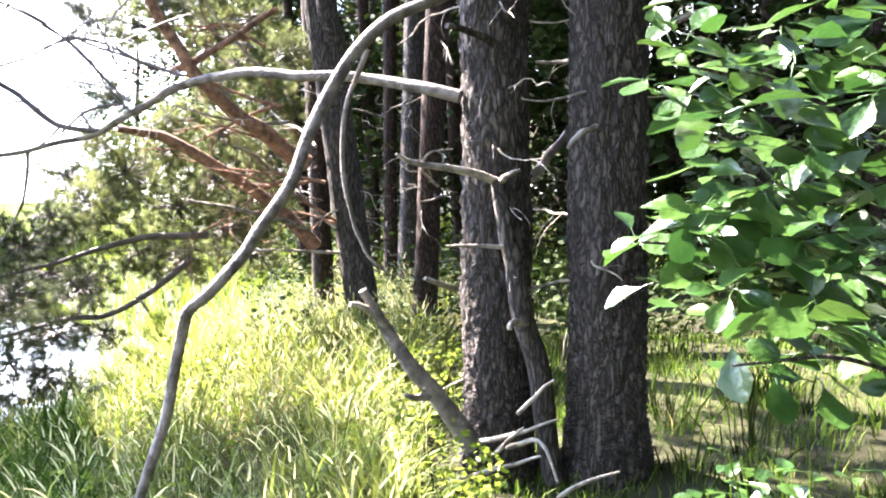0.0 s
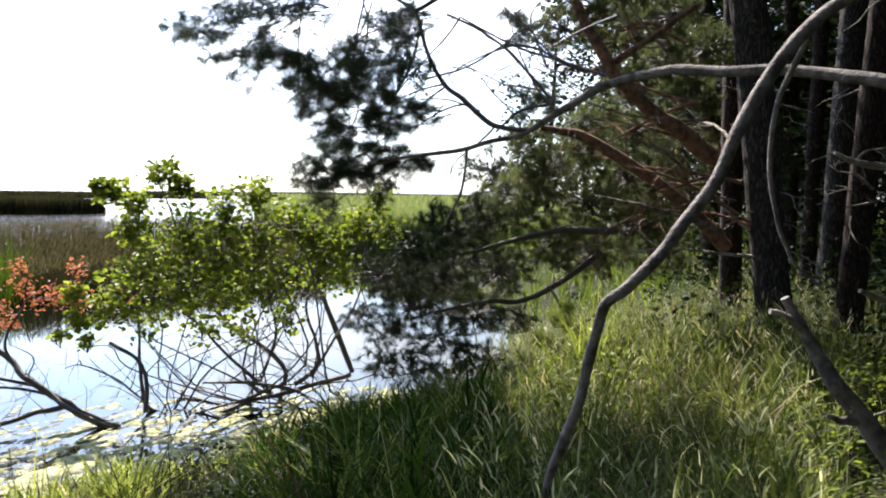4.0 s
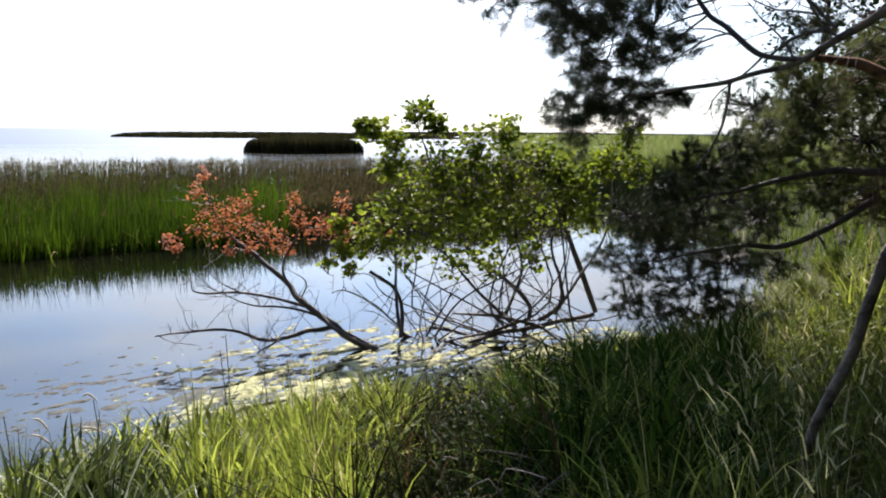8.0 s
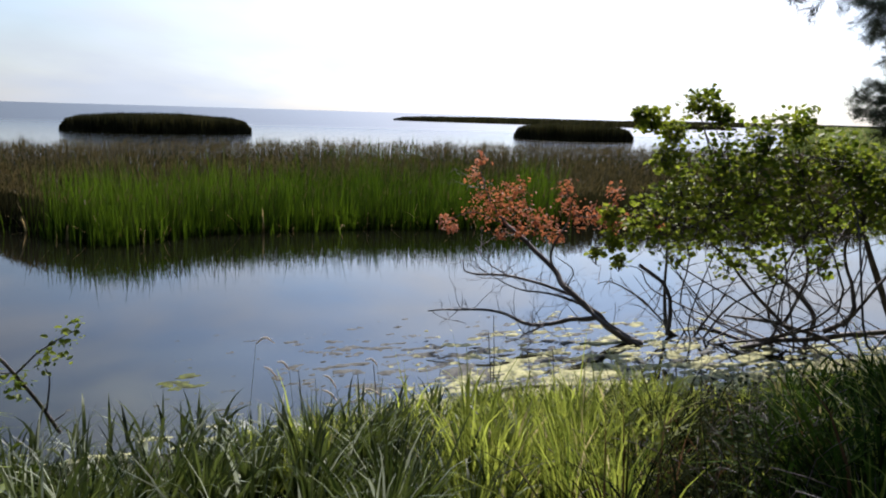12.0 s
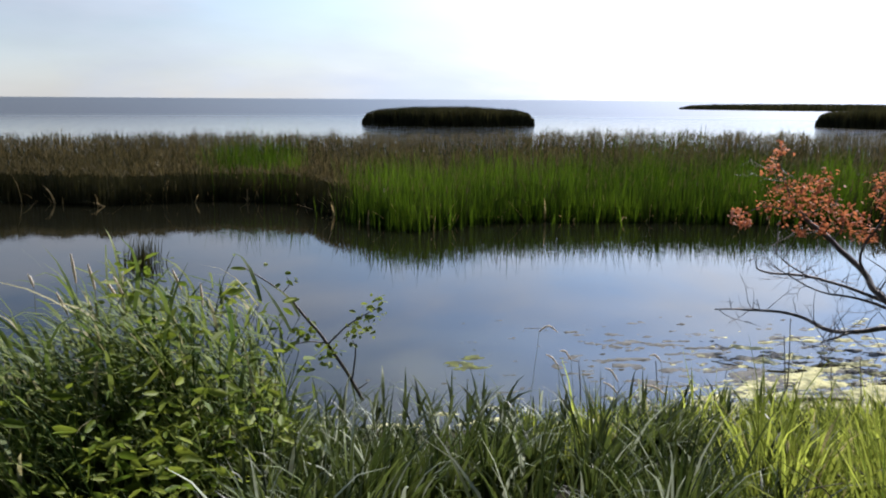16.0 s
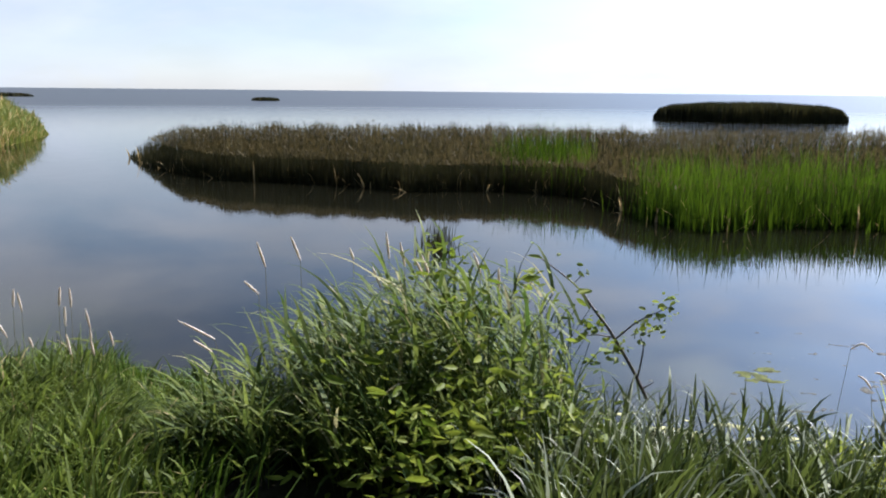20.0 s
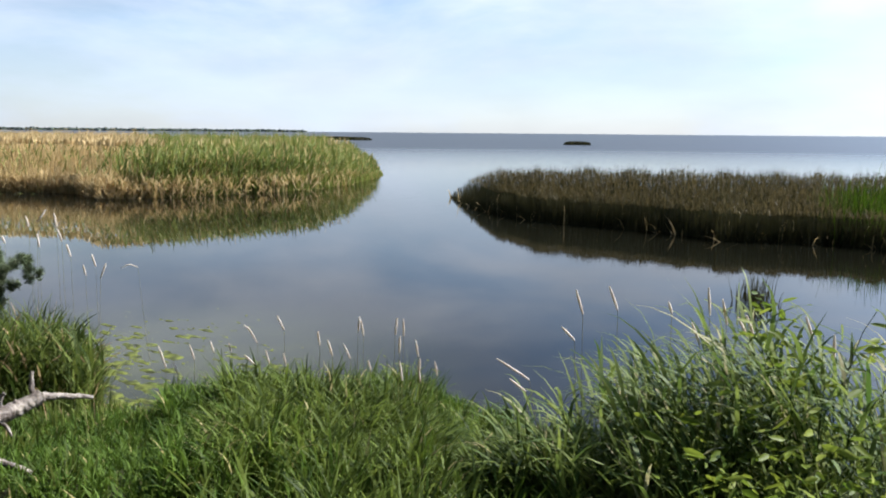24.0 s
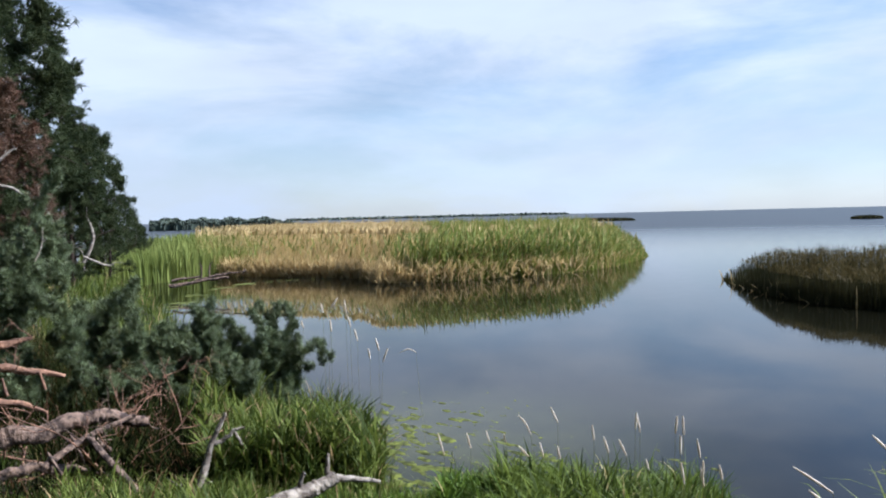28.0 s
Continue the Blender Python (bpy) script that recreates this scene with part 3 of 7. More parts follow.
def bough(start, way, length, r0, g, depth=2, droop=0.0, kids=5, wander=0.25, kid_len=0.5):
    """A branching limb: lists of (points, r0, r1) and the tip places with their directions."""
    way = np.asarray(way, float) / np.linalg.norm(way)
    n = 5
    pts, d = [np.asarray(start, float)], way.copy()
    for i in range(n - 1):
        d = d + g.normal(0, wander, 3) * 0.5 + np.array((0, 0, -droop * 0.25))
        d /= np.linalg.norm(d)
        pts.append(pts[-1] + d * length / (n - 1))
    pts = np.array(pts)
    limbs, tips = [(pts, r0, r0 * 0.35)], [(pts[-1], d)]
    if depth > 0:
        for k in range(kids):
            t = g.uniform(0.3, 1.0)
            i = min(int(t * (n - 1)), n - 2)
            s = pts[i] + (pts[i + 1] - pts[i]) * (t * (n - 1) - i)
            kd = (pts[i + 1] - pts[i]) / np.linalg.norm(pts[i + 1] - pts[i]) + g.normal(0, 0.75, 3)
            a, b = bough(s, kd, length * kid_len * g.uniform(0.6, 1.1), r0 * 0.45, g, depth - 1, droop, kids, wander, kid_len)
            limbs += a
            tips += b
    return limbs, tips


def limbs_mesh(limbs, sides=5):
    out = []
    for pts, a, b in limbs:
        out += tube(spline(pts, 7), [a, b], sides)
    return out


def cover(tips, count, g, spread=0.15):
    """Scatter tufts round twig tips."""
    p, d = np.array([t[0] for t in tips]), np.array([t[1] for t in tips])
    i = g.integers(0, len(p), count)
    c = p[i] + g.normal(0, spread, (count, 3))
    return c, d[i] + g.normal(0, 0.5, (count, 3))


# ---- the lie of the land ----
SHORE_Y = np.array((-400, -60.3, -36.4, -24.4, -18, -14.2, -10.9, -9.3, -8.4, -7.2, -6.3, -5.1, -3, -0.8, 1, 2.7, 4.5, 6.2, 7.9, 10.3, 13.9, 19.8, 39.6, 400))
SHORE_X = np.array((-60, -15.65, -11.9, -8.5, -6.44, -5.6, -5.9, -5.5, -4.8, -4.7, -5.6, -6.8, -7.05, -6.95, -6.7, -6.3, -5.95, -5.8, -5.4, -5.0, -6.1, -9.36, -22.6, -150))


def inland(x, y):
    """Metres from the waterline to the land side."""
    return x - np.interp(y, SHORE_Y, SHORE_X)


def ground_z(x, y):
    x, y = np.asarray(x, float), np.asarray(y, float)
    s = inland(x, y)
    z = np.interp(s, (-60, -8, -1.5, 0, 0.5, 1.5, 3.5, 6, 9, 40), (-2.5, -1.2, -0.35, 0.0, 0.2, 0.4, 0.8, 1.15, 1.25, 1.5))
    z = z + np.where(s > 0.5, 0.05 * np.sin(x * 1.7 + 0.4) * np.cos(y * 1.3) + 0.04 * np.sin(x * 3.1 + y * 2.3), 0)
    z = z + 0.35 * np.exp(-(((x + 1.9) / 1.5) ** 2 + ((y - 7.3) / 1.6) ** 2))
    return z


def scatter(n, x0, x1, y0, y1, keep):
    x, y = rng.uniform(x0, x1, n), rng.uniform(y0, y1, n)
    k = keep(x, y)
    x, y = x[k], y[k]
    return np.stack([x, y, ground_z(x, y)], 1)


def axis_steps(lo, hi, near, fine, ratio):
    out, d = [0.0], fine
    while out[-1] < hi:
        out.append(out[-1] + d)
        d = d if out[-1] < near else d * ratio
    neg, d = [0.0], fine
    while neg[-1] > lo:
        neg.append(neg[-1] - d)
        d = d if neg[-1] > -near else d * ratio
    return np.array(neg[:0:-1] + out)


gx, gy = axis_steps(-4600, 4600, 16, 0.3, 1.18), axis_steps(-4600, 4600, 16, 0.3, 1.18)
X, Y = np.meshgrid(gx, gy, indexing="ij")
gv = np.stack([X, Y, ground_z(X, Y)], -1).reshape(-1, 3)
i, j = np.meshgrid(np.arange(len(gx) - 1), np.arange(len(gy) - 1), indexing="ij")
o = i * len(gy) + j
gf = np.stack([o, o + len(gy), o + len(gy) + 1, o + 1], -1).reshape(-1, 4)
tagged(new("ground", raw("ground", [(gv, gf)], M_SOIL, True)), "dark soil of the bank and lake bed under grass", "ground", kind="structure")
wv = np.array([(-4700, -4700, 0), (4700, -4700, 0), (4700, 4700, 0), (-4700, 4700, 0)], float)
tagged(new("water", raw("water", [(wv, np.array([[0, 1, 2, 3]]))], M_WATER)), "calm blue grey lake water reflecting the clouds", "lake", kind="structure")

# ---- reed beds ----
def fan(n, az, front, back, bias=1.3):
    """Places spread over a band between two distances, over a range of bearings."""
    a = np.sort(rng.uniform(az[0], az[-1], n))
    f, b = np.interp(a, az, front), np.interp(a, az, back)
    r = f + (b - f) * rng.uniform(0, 1, n) ** bias
    f2 = (r - f) / np.maximum(b - f, 0.1)
    return np.stack([*polar(a, r), np.full(n, -0.15)], 1), a, f2


def wind(n, mean=0.4, spread=1.2):
    return rng.normal(mean, spread, n)


ISL_AZ = np.array((36, 45, 53.7, 62, 71, 80, 84.7, 88, 90.7, 93, 97.6, 105.5, 110, 117.5, 120.5, 122.4, 123.6))
ISL_F = np.array((27, 24, 22.2, 20.1, 19.4, 18.6, 17.3, 18.3, 20.1, 22.4, 23.2, 22.9, 24.4, 26.3, 28.6, 31.6, 35))
ISL_B = np.array((44, 42, 39, 37, 36, 33, 31.5, 31, 30, 30, 30.5, 30.5, 30, 31, 34, 36.5, 36.6))
def young_patch(a, f):
    """Where bright young reeds stand in front of the old bulrush."""
    j = rng.normal(0, 1, len(a))
    a, f = a + j * 0.7, f + rng.normal(0, 0.05, len(a))
    return ((a > 56) & (a < 89.2) & (f < 0.36 - 0.14 * np.abs(np.sin(a * 0.55))) | (a > 93) & (a < 98.5) & (f < 0.6) & (f > 0.12) | (a > 65) & (a < 72) & (f > 0.62) & (f < 0.8)) & (rng.random(len(a)) < 0.85)


isl = thing("reed_island", "dense dark bulrush stand with brown tips rising from calm water", "reed bed", kind="stuff")
p, a, f = fan(66000, ISL_AZ, ISL_F, ISL_B, 1.25)
k = rng.random(len(a)) < np.interp(a, (36, 120, 123.6), (1, 1, 0.5))
p, a, f = p[k], a[k], f[k]
green = young_patch(a, f)
q = p[~green]
h = rng.normal(1.72, 0.11, len(q)) * (1 + 0.03 * np.sin(a[~green] * 2.1) + 0.015 * np.sin(a[~green] * 5.3)) * np.interp(f[~green], (0, 0.4, 0.7, 1), (0.55, 0.8, 1, 1)) * np.interp(a[~green], (36, 114, 118, 120.5, 122, 123, 123.6), (1, 1, 0.95, 0.85, 0.62, 0.36, 0.1))
part("stems", [blades(q, h, 0.020, rng.normal(0, 0.05, len(q)), wind(len(q)), rng.normal(0.16, 0.1, len(q)))], M_REED_DARK, isl)
k = (rng.random(len(q)) < 0.75) & (h > 1.0)
tp = q[k] + np.stack([np.zeros(k.sum()), np.zeros(k.sum()), h[k] * 0.84], 1)
part("tips", [blades(tp, rng.uniform(0.12, 0.26, len(tp)), 0.026, rng.normal(0.55, 0.3, len(tp)), wind(len(tp)), 0.8, rows=3)], M_REED_TOP, isl, "brown drooping bulrush tips")
q = p[green]
q = np.vstack([q, q + rng.normal(0, 0.25, q.shape) * (1, 1, 0)])
part("young_reeds", [blades(q, rng.normal(1.15, 0.27, len(q)).clip(0.3) * np.interp(np.tile(f[green], 2), (0, 0.08, 0.3), (0.6, 0.9, 1.1)), 0.025, rng.normal(0, 0.13, len(q)), wind(len(q)), rng.normal(0.25, 0.15, len(q)))], M_REED_GREEN, isl, "bright green young reeds")
q, a, f = fan(500, ISL_AZ[1:], ISL_F[1:], ISL_F[1:] + 1.5)
part("broken_stalks", [blades(q, rng.uniform(0.3, 0.9, 500), 0.05, rng.normal(0.5, 0.4, 500), wind(500, 0, 3), rng.normal(0.9, 0.5, 500))], M_REED_TAN, isl, "pale broken reed stalks along the edge")

BED_AZ = np.array((128.2, 129, 130.5, 132.8, 135, 138.4, 141, 143.2, 146.9, 148.2, 152.3, 156.3, 159))
BED_F = np.array((53.8, 49.4, 44.3, 41, 39.2, 37.8, 36.9, 36.3, 36.1, 39.6, 41.9, 43.9, 47.0))
BED_B = np.array((55, 62, 68, 74, 78, 84, 90, 95, 110, 120, 130, 140, 150.0))
bed = thing("reed_bed", "tall green and straw coloured reeds at the water's edge", "reed bed", kind="stuff")
p, a, f = fan(40000, BED_AZ, BED_F, BED_B, 1.9)
deep = f * (np.interp(a, BED_AZ, BED_B) - np.interp(a, BED_AZ, BED_F))
straw = rng.random(len(a)) < np.interp(a, (140, 143.2, 144.4, 146.5, 155, 158), (0.03, 0.06, 0.75, 0.97, 0.95, 0.2)) * np.where((a < 146) & (deep < 4), 0.6, 1.0)
for name, m, mat in (("green_reeds", ~straw, M_REED_MIX), ("straw_reeds", straw, M_REED_TAN)):
    q = p[m]
    h = rng.normal(2.55, 0.2, len(q)) * (1 + 0.03 * np.sin(a[m] * 4.1) + 0.03 * np.sin(a[m] * 9.7)) * np.interp(f[m] * (np.interp(a[m], BED_AZ, BED_B) - np.interp(a[m], BED_AZ, BED_F)), (0, 2, 5, 9), (0.4, 0.66, 0.88, 1)) * np.interp(a[m], (128.2, 129, 130.5, 132.8, 153, 159), (0.12, 0.45, 0.8, 1, 1, 0.7))
    part(name, [blades(q, h, np.interp(f[m], (0, 1), (0.045, 0.14)), rng.normal(0.04, 0.1, len(q)), wind(len(q), 3.5), rng.normal(0.35, 0.2, len(q)))], mat, bed)
q, a, f = fan(12000, BED_AZ, BED_F - 0.3, BED_F + 2.5)
q = q[rng.random(12000) < np.interp(a, (129.5, 131, 140, 147), (0.0, 0.3, 0.5, 1.0))]
m = len(q)
part("edge_leaves", [blades(q + (0, 0, 1) * rng.uniform(0.0, 0.8, (m, 1)), rng.uniform(0.4, 0.8, m), 0.05, rng.normal(0.7, 0.3, m), wind(m, 3.5, 2), 1.0)], M_REED_TAN, bed, "dry hanging reed leaves")

q, a, f = fan(15000, BED_AZ, BED_F, BED_F + 5.0, 1.6)
k = rng.random(15000) < np.interp(a, (128.4, 129.5, 143, 146), (0.0, 1.0, 1.0, 0.1))
q = q + (0, 0, 1) * (0.3 + (1.9 * rng.random((15000, 1)) ** 0.7) * np.interp(a, (128.2, 129, 130.5, 132.8), (0.05, 0.4, 0.75, 1))[:, None] * np.interp(f, (0, 0.5), (0.75, 1.0))[:, None])
q = q[k]
part("reed_leaves", [blades(q, rng.uniform(0.35, 0.8, len(q)), 0.055, rng.normal(0.55, 0.3, len(q)), wind(len(q), 3.5, 1.2), rng.normal(0.8, 0.3, len(q)))], M_REED_MIX, bed, "leaning green reed leaves")
q, a, f = fan(9000, BED_AZ[2:], BED_F[2:] + 3.0, BED_B[2:], 2.2)
q = q[rng.random(len(a)) < np.interp(a, (130, 142.5, 145, 155, 158), (0.02, 0.04, 1, 1, 0.2))] + (0, 0, 2.25)
part("plumes", [blades(q, rng.uniform(0.25, 0.45, len(q)), 0.1, rng.normal(0.3, 0.2, len(q)), wind(len(q), 3.5, 0.8), 0.8, rows=3)], M_REED_TAN, bed, "pale feathery reed plumes")
meadow = thing("reed_meadow", "wide pale green reed meadow stretching to the far shore", "reed bed", kind="stuff")
M_AZ = np.array((14, 22, 30, 38, 41.0))
p, a, f = fan(26000, M_AZ, np.array((30, 33, 36, 42, 60.0)), np.array((420, 420, 420, 420, 420.0)), 3.2)
r = np.hypot(p[:, 0], p[:, 1])
part("reeds", [blades(p, rng.normal(2.05, 0.2, len(p)), np.clip(r * 0.0022, 0.05, 0.9), rng.normal(0.03, 0.06, len(p)), wind(len(p)), 0.3)], M_REED_FAR, meadow)
lee = thing("green_reed_bay", "low green reeds and rushes round a quiet bay", "reed bed", kind="stuff")
p, a, f = fan(9000, np.array((152, 157, 160, 163, 166)), np.array((52, 46, 43, 40, 38.0)), np.array((150, 150, 130, 90, 60.0)), 2.5)
p[:, 2] = 0
r = np.hypot(p[:, 0], p[:, 1])
part("reeds", [blades(p, rng.normal(1.4, 0.15, len(p)), np.clip(r * 0.0018, 0.06, 0.3), rng.normal(0.03, 0.06, len(p)), wind(len(p)), 0.3)], M_REED_BAY, lee)

for az0, az1, r0, r1, h, n in ((76.7, 88.4, 86, 96, 2.1, 9000), (50.6, 58.7, 96, 106, 2.15, 7000), (44, 67.1, 262, 300, 2.2, 9000), (114.2, 116.0, 206, 214, 1.0, 900), (129, 134, 272, 290, 1.3, 2500), (24, 52, 420, 520, 2.6, 9000)):
    ai = np.linspace(az0, az1, 9)
    sh = np.array((0.0, 0.55, 0.8, 0.95, 1, 0.95, 0.8, 0.55, 0.0))
    mid, half = (r0 + r1) / 2, (r1 - r0) / 2
    p, a, f = fan(n, ai, mid - half * sh, mid + half * sh, 1.0)
    isle = thing("far_reed_island", "low dark reed island far out on the lake", "reed bed", group="far reed islands", kind="stuff")
    part("reeds", [blades(p, rng.normal(h, 0.08, n) * np.interp((a - az0) / (az1 - az0), (0, 0.04, 0.12, 0.4, 0.7, 0.9, 0.97, 1), (0.35, 0.7, 0.86, 1, 0.97, 0.84, 0.66, 0.3)), r0 * 0.0016, rng.normal(0, 0.05, n), wind(n), 0.2, rows=3)], M_REED_DARK, isle)

# far shores
for az0, az1, r0, h0, n, name, label in ((133.5, 153, 2400, 5, 2600, "far_shore", "thin dark wooded shore on the horizon"), (152.4, 161.8, 330, 4.4, 6000, "far_wood", "low dark wood behind the reeds")):
    az = rng.uniform(az0, az1, n)
    r = r0 * rng.uniform(1, 1.08, n)
    top = h0 * rng.uniform(0.88, 1.0, n) * (1 + 0.12 * np.sin(az * 3.1) + 0.06 * np.sin(az * 7.7)) * np.interp(az, (az0, az0 + 1.5, az1 - 1, az1), (0.3, 0.9, 1, 1))
    c = np.stack([*polar(az, r), np.full(n, -0.3)], 1)
    far = thing(name, label, "woodland", kind="stuff")
    crown = np.stack([c[:, 0], c[:, 1], top * rng.uniform(0.45, 1.0, n)], 1)
    part("crowns", [blades(c, top * 0.72, r0 * 0.006, 0, az, 0, 3), leaves(crown, r0 * 0.0035 * rng.uniform(0.5, 1, n), 0, 0.2, 0.9)], M_FAR, far)

# ---- bank vegetation ----
def zone(lo, hi, rmin=2.3, rmax=16, smin=0.05):
    def keep(x, y):
        a, r = reach(x, y)
        return (r > rmin) & (r < rmax) & (inland(x, y) > smin) & (a > lo) & (a < hi)
    return keep


def low(p, h):
    """Growth by place: short at the waterline, under the near pines, where the bank is trodden and in the dips between the tussocks."""
    s = inland(p[:, 0], p[:, 1])
    a, r = reach(p[:, 0], p[:, 1])
    trod = np.where((a > 143) & (a < 158) & (r < 5.6), 0.35, np.where((a > 145) & (r < 6.8) | (a > 158) & (r < 7.9), 0.5, 1.0))
    trod = trod * np.where(a < 45, 0.86 + 0.28 * np.sin(p[:, 0] * 2.1 + 0.6) * np.cos(p[:, 1] * 1.7 + 0.3), 1.0)
    trod = np.where((a < 0.5) & (a > -60) & (r < 5.3), 0.4, trod)
    trod = trod * np.interp(a, (117, 120, 121.2, 123, 125, 139.5, 142, 146, 147.5), (1, 0.6, 0.4, 0.5, 1, 1, 0.3, 0.3, 1))
    trod = np.where(h < 0.2, 1.0, trod)
    edge = np.interp(a, (36, 42, 50, 90, 100), (0.75, 0.6, 0.42, 0.48, 0.8))
    return h * trod * (edge + (1 - edge) * np.clip((s - 0.4) / 2.2, 0, 1))


def sward(name, label, n, lo, hi, h, hs, w, mat, curl=0.9, rmin=2.3, rmax=16, rows=5, lean=0.18, cat="grass", x0=-12, x1=9, y0=-18, y1=20, per=36, spread=0.09, power=1.5, tall=(0.65, 1.35)):
    """Grass in tussocks: blades that rise from common feet and bow outwards."""
    c = scatter(n // per, x0, x1, y0, y1, zone(lo, hi, rmin, rmax))
    tall = np.repeat(rng.uniform(*tall, len(c)), per)
    sway = np.repeat(rng.normal(0, 0.25, (len(c), 2)), per, 0)
    out = rng.normal(0, 1, (len(c) * per, 2))
    m = len(out)
    xy = np.repeat(c[:, :2], per, 0) + out * spread * rng.uniform(0.3, 1.4, m)[:, None]
    p = np.stack([xy[:, 0], xy[:, 1], ground_z(xy[:, 0], xy[:, 1]) - 0.02], 1)
    out = out + sway * 2
    hd = np.arctan2(out[:, 1], out[:, 0]) + rng.normal(0, 0.5, m)
    ln = np.abs(rng.normal(lean, 0.16, m)) * np.clip(np.hypot(out[:, 0], out[:, 1]), 0.3, 2)
    return stuff(name, [blades(p, low(p, rng.normal(h, hs, m).clip(0.12) * tall), w * rng.uniform(0.6, 1.3, m), ln, hd, np.abs(rng.normal(curl, 0.45, m)), rows, power=power)], mat, label, cat)


sward("meadow_grass", "tall sunlit meadow grass on the bank", 230000, 0, 34, 0.62, 0.14, 0.015, M_MEADOW, 1.9, rmax=15, lean=0.26, rows=5, spread=0.11, per=80)
sward("dry_stems", "brown withered stems in the meadow grass", 5200, 8.5, 17, 0.52, 0.10, 0.006, M_NEEDLE_DEAD, 1.2, rmin=3.6, rmax=6.6, rows=4, per=26, spread=0.1, x0=-4, x1=0, y0=2, y1=8)
sward("forest_grass", "thin dry grass on the floor of the wood", 8000, -40, 0, 0.42, 0.12, 0.010, M_GRASS_DRY, 1.2, rmax=15, rows=4, per=40, spread=0.1)
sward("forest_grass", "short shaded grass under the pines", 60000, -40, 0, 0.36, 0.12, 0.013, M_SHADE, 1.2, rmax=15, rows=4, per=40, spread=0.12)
sward("lush_grass", "lush green grass in the half shade of the boughs", 24000, 22, 39, 0.58, 0.14, 0.018, M_LUSH_SHADED, 1.9, lean=0.30, rmax=9, rows=6, per=60, spread=0.08, power=1.5, tall=(0.35, 1.45), x0=-7, x1=0, y0=1, y1=9)
# bright blades stand for specks of sun under the boughs
sward("bank_grass", "pale tufts standing for sunlit specks under the boughs", 7000, 22, 40, 0.62, 0.12, 0.017, M_BANK, 1.3, lean=0.15, rmin=3.0, rmax=8, rows=5, per=30, spread=0.06, tall=(0.7, 1.3), x0=-7, x1=0, y0=1, y1=9)
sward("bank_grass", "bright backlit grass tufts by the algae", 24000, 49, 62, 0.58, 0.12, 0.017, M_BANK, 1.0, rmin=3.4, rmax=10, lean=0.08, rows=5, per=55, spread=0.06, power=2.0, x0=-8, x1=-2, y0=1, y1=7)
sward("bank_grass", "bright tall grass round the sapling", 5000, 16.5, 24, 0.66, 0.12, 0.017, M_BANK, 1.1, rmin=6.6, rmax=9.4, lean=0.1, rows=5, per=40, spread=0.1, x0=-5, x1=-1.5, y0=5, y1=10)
sward("dark_grass", "rank grass with dry brown stems, shade in its colour", 24000, 37, 52, 0.60, 0.14, 0.014, M_RANK_SHADED, 1.7, lean=0.24, rmax=9, rows=6, per=40, spread=0.09, power=1.5, tall=(0.5, 1.4), x0=-7, x1=-1.5, y0=1.5, y1=8)
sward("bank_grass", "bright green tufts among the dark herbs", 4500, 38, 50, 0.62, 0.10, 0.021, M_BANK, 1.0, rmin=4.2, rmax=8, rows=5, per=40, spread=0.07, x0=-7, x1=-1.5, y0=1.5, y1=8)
sward("sedge", "sedge leaves, some pale to stand for sheen, bowing over the edge of the bank", 17500, 58, 97, 0.62, 0.07, 0.027, M_SEDGE, 1.25, rmin=2.6, rmax=5.0, lean=0.06, per=44, spread=0.06, rows=7, power=2.4, tall=(0.65, 1.2), x0=-8, x1=0, y0=-1.5, y1=5)
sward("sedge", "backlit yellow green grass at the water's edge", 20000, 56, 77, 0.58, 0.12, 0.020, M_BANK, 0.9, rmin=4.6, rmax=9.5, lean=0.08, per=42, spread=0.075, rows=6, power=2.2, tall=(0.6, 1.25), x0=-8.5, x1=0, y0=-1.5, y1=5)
sward("bank_grass", "short green grass between the tussocks", 16000, 119, 146, 0.30, 0.10, 0.015, M_GRASS_FRESH, 1.1, rows=4, spread=0.12, x0=-7, x1=-1, y0=-8, y1=-1)
sward("tussock_grass", "arching grass tussocks between the reed clumps", 12000, 119, 141, 0.38, 0.08, 0.020, M_TUSSOCK, 1.8, lean=0.10, per=55, spread=0.075, rows=6, power=1.8, x0=-7, x1=-1, y0=-8, y1=-1)
sward("fresh_grass", "fresh bright green grass on the slope", 56000, 144, 158, 0.44, 0.12, 0.015, M_REEDGRASS, 0.8, rmax=17, rows=4, spread=0.12, x0=-10, x1=1, y0=-18, y1=-2)
sward("rank_grass", "rank grass with dead stems under the bush, shade in its colour", 60000, 157, 180, 0.40, 0.14, 0.014, M_RANK_SHADED, 1.2, rmax=17, rows=4, spread=0.12, x0=-7, x1=2, y0=-18, y1=-2)
sward("bank_grass", "thin yellow green grass round the pale limbs", 9000, 157, 176, 0.30, 0.10, 0.014, M_REEDGRASS, 1.2, rmax=6.6, rows=4, spread=0.14, x0=-4, x1=2, y0=-8, y1=-2)
sward("tussock_grass", "bright green grass tussocks in the sun", 7000, 119, 143, 0.34, 0.08, 0.018, M_GRASS, 1.9, lean=0.18, per=60, spread=0.13, rows=6, power=1.8, x0=-7, x1=-1, y0=-8, y1=-1)
sward("tall_grass", "tall fresh green grass at the water's edge", 30000, 148.0, 157, 0.66, 0.14, 0.018, M_REEDGRASS, 1.5, lean=0.1, power=2.2, rmin=6.9, rmax=11, rows=5, x0=-8, x1=-2, y0=-12, y1=-4, per=60)
sward("dry_grass", "dry straw coloured grass among the green", 9000, 0, 36, 0.5, 0.14, 0.008, M_GRASS_DRY, 1.0, rows=4)
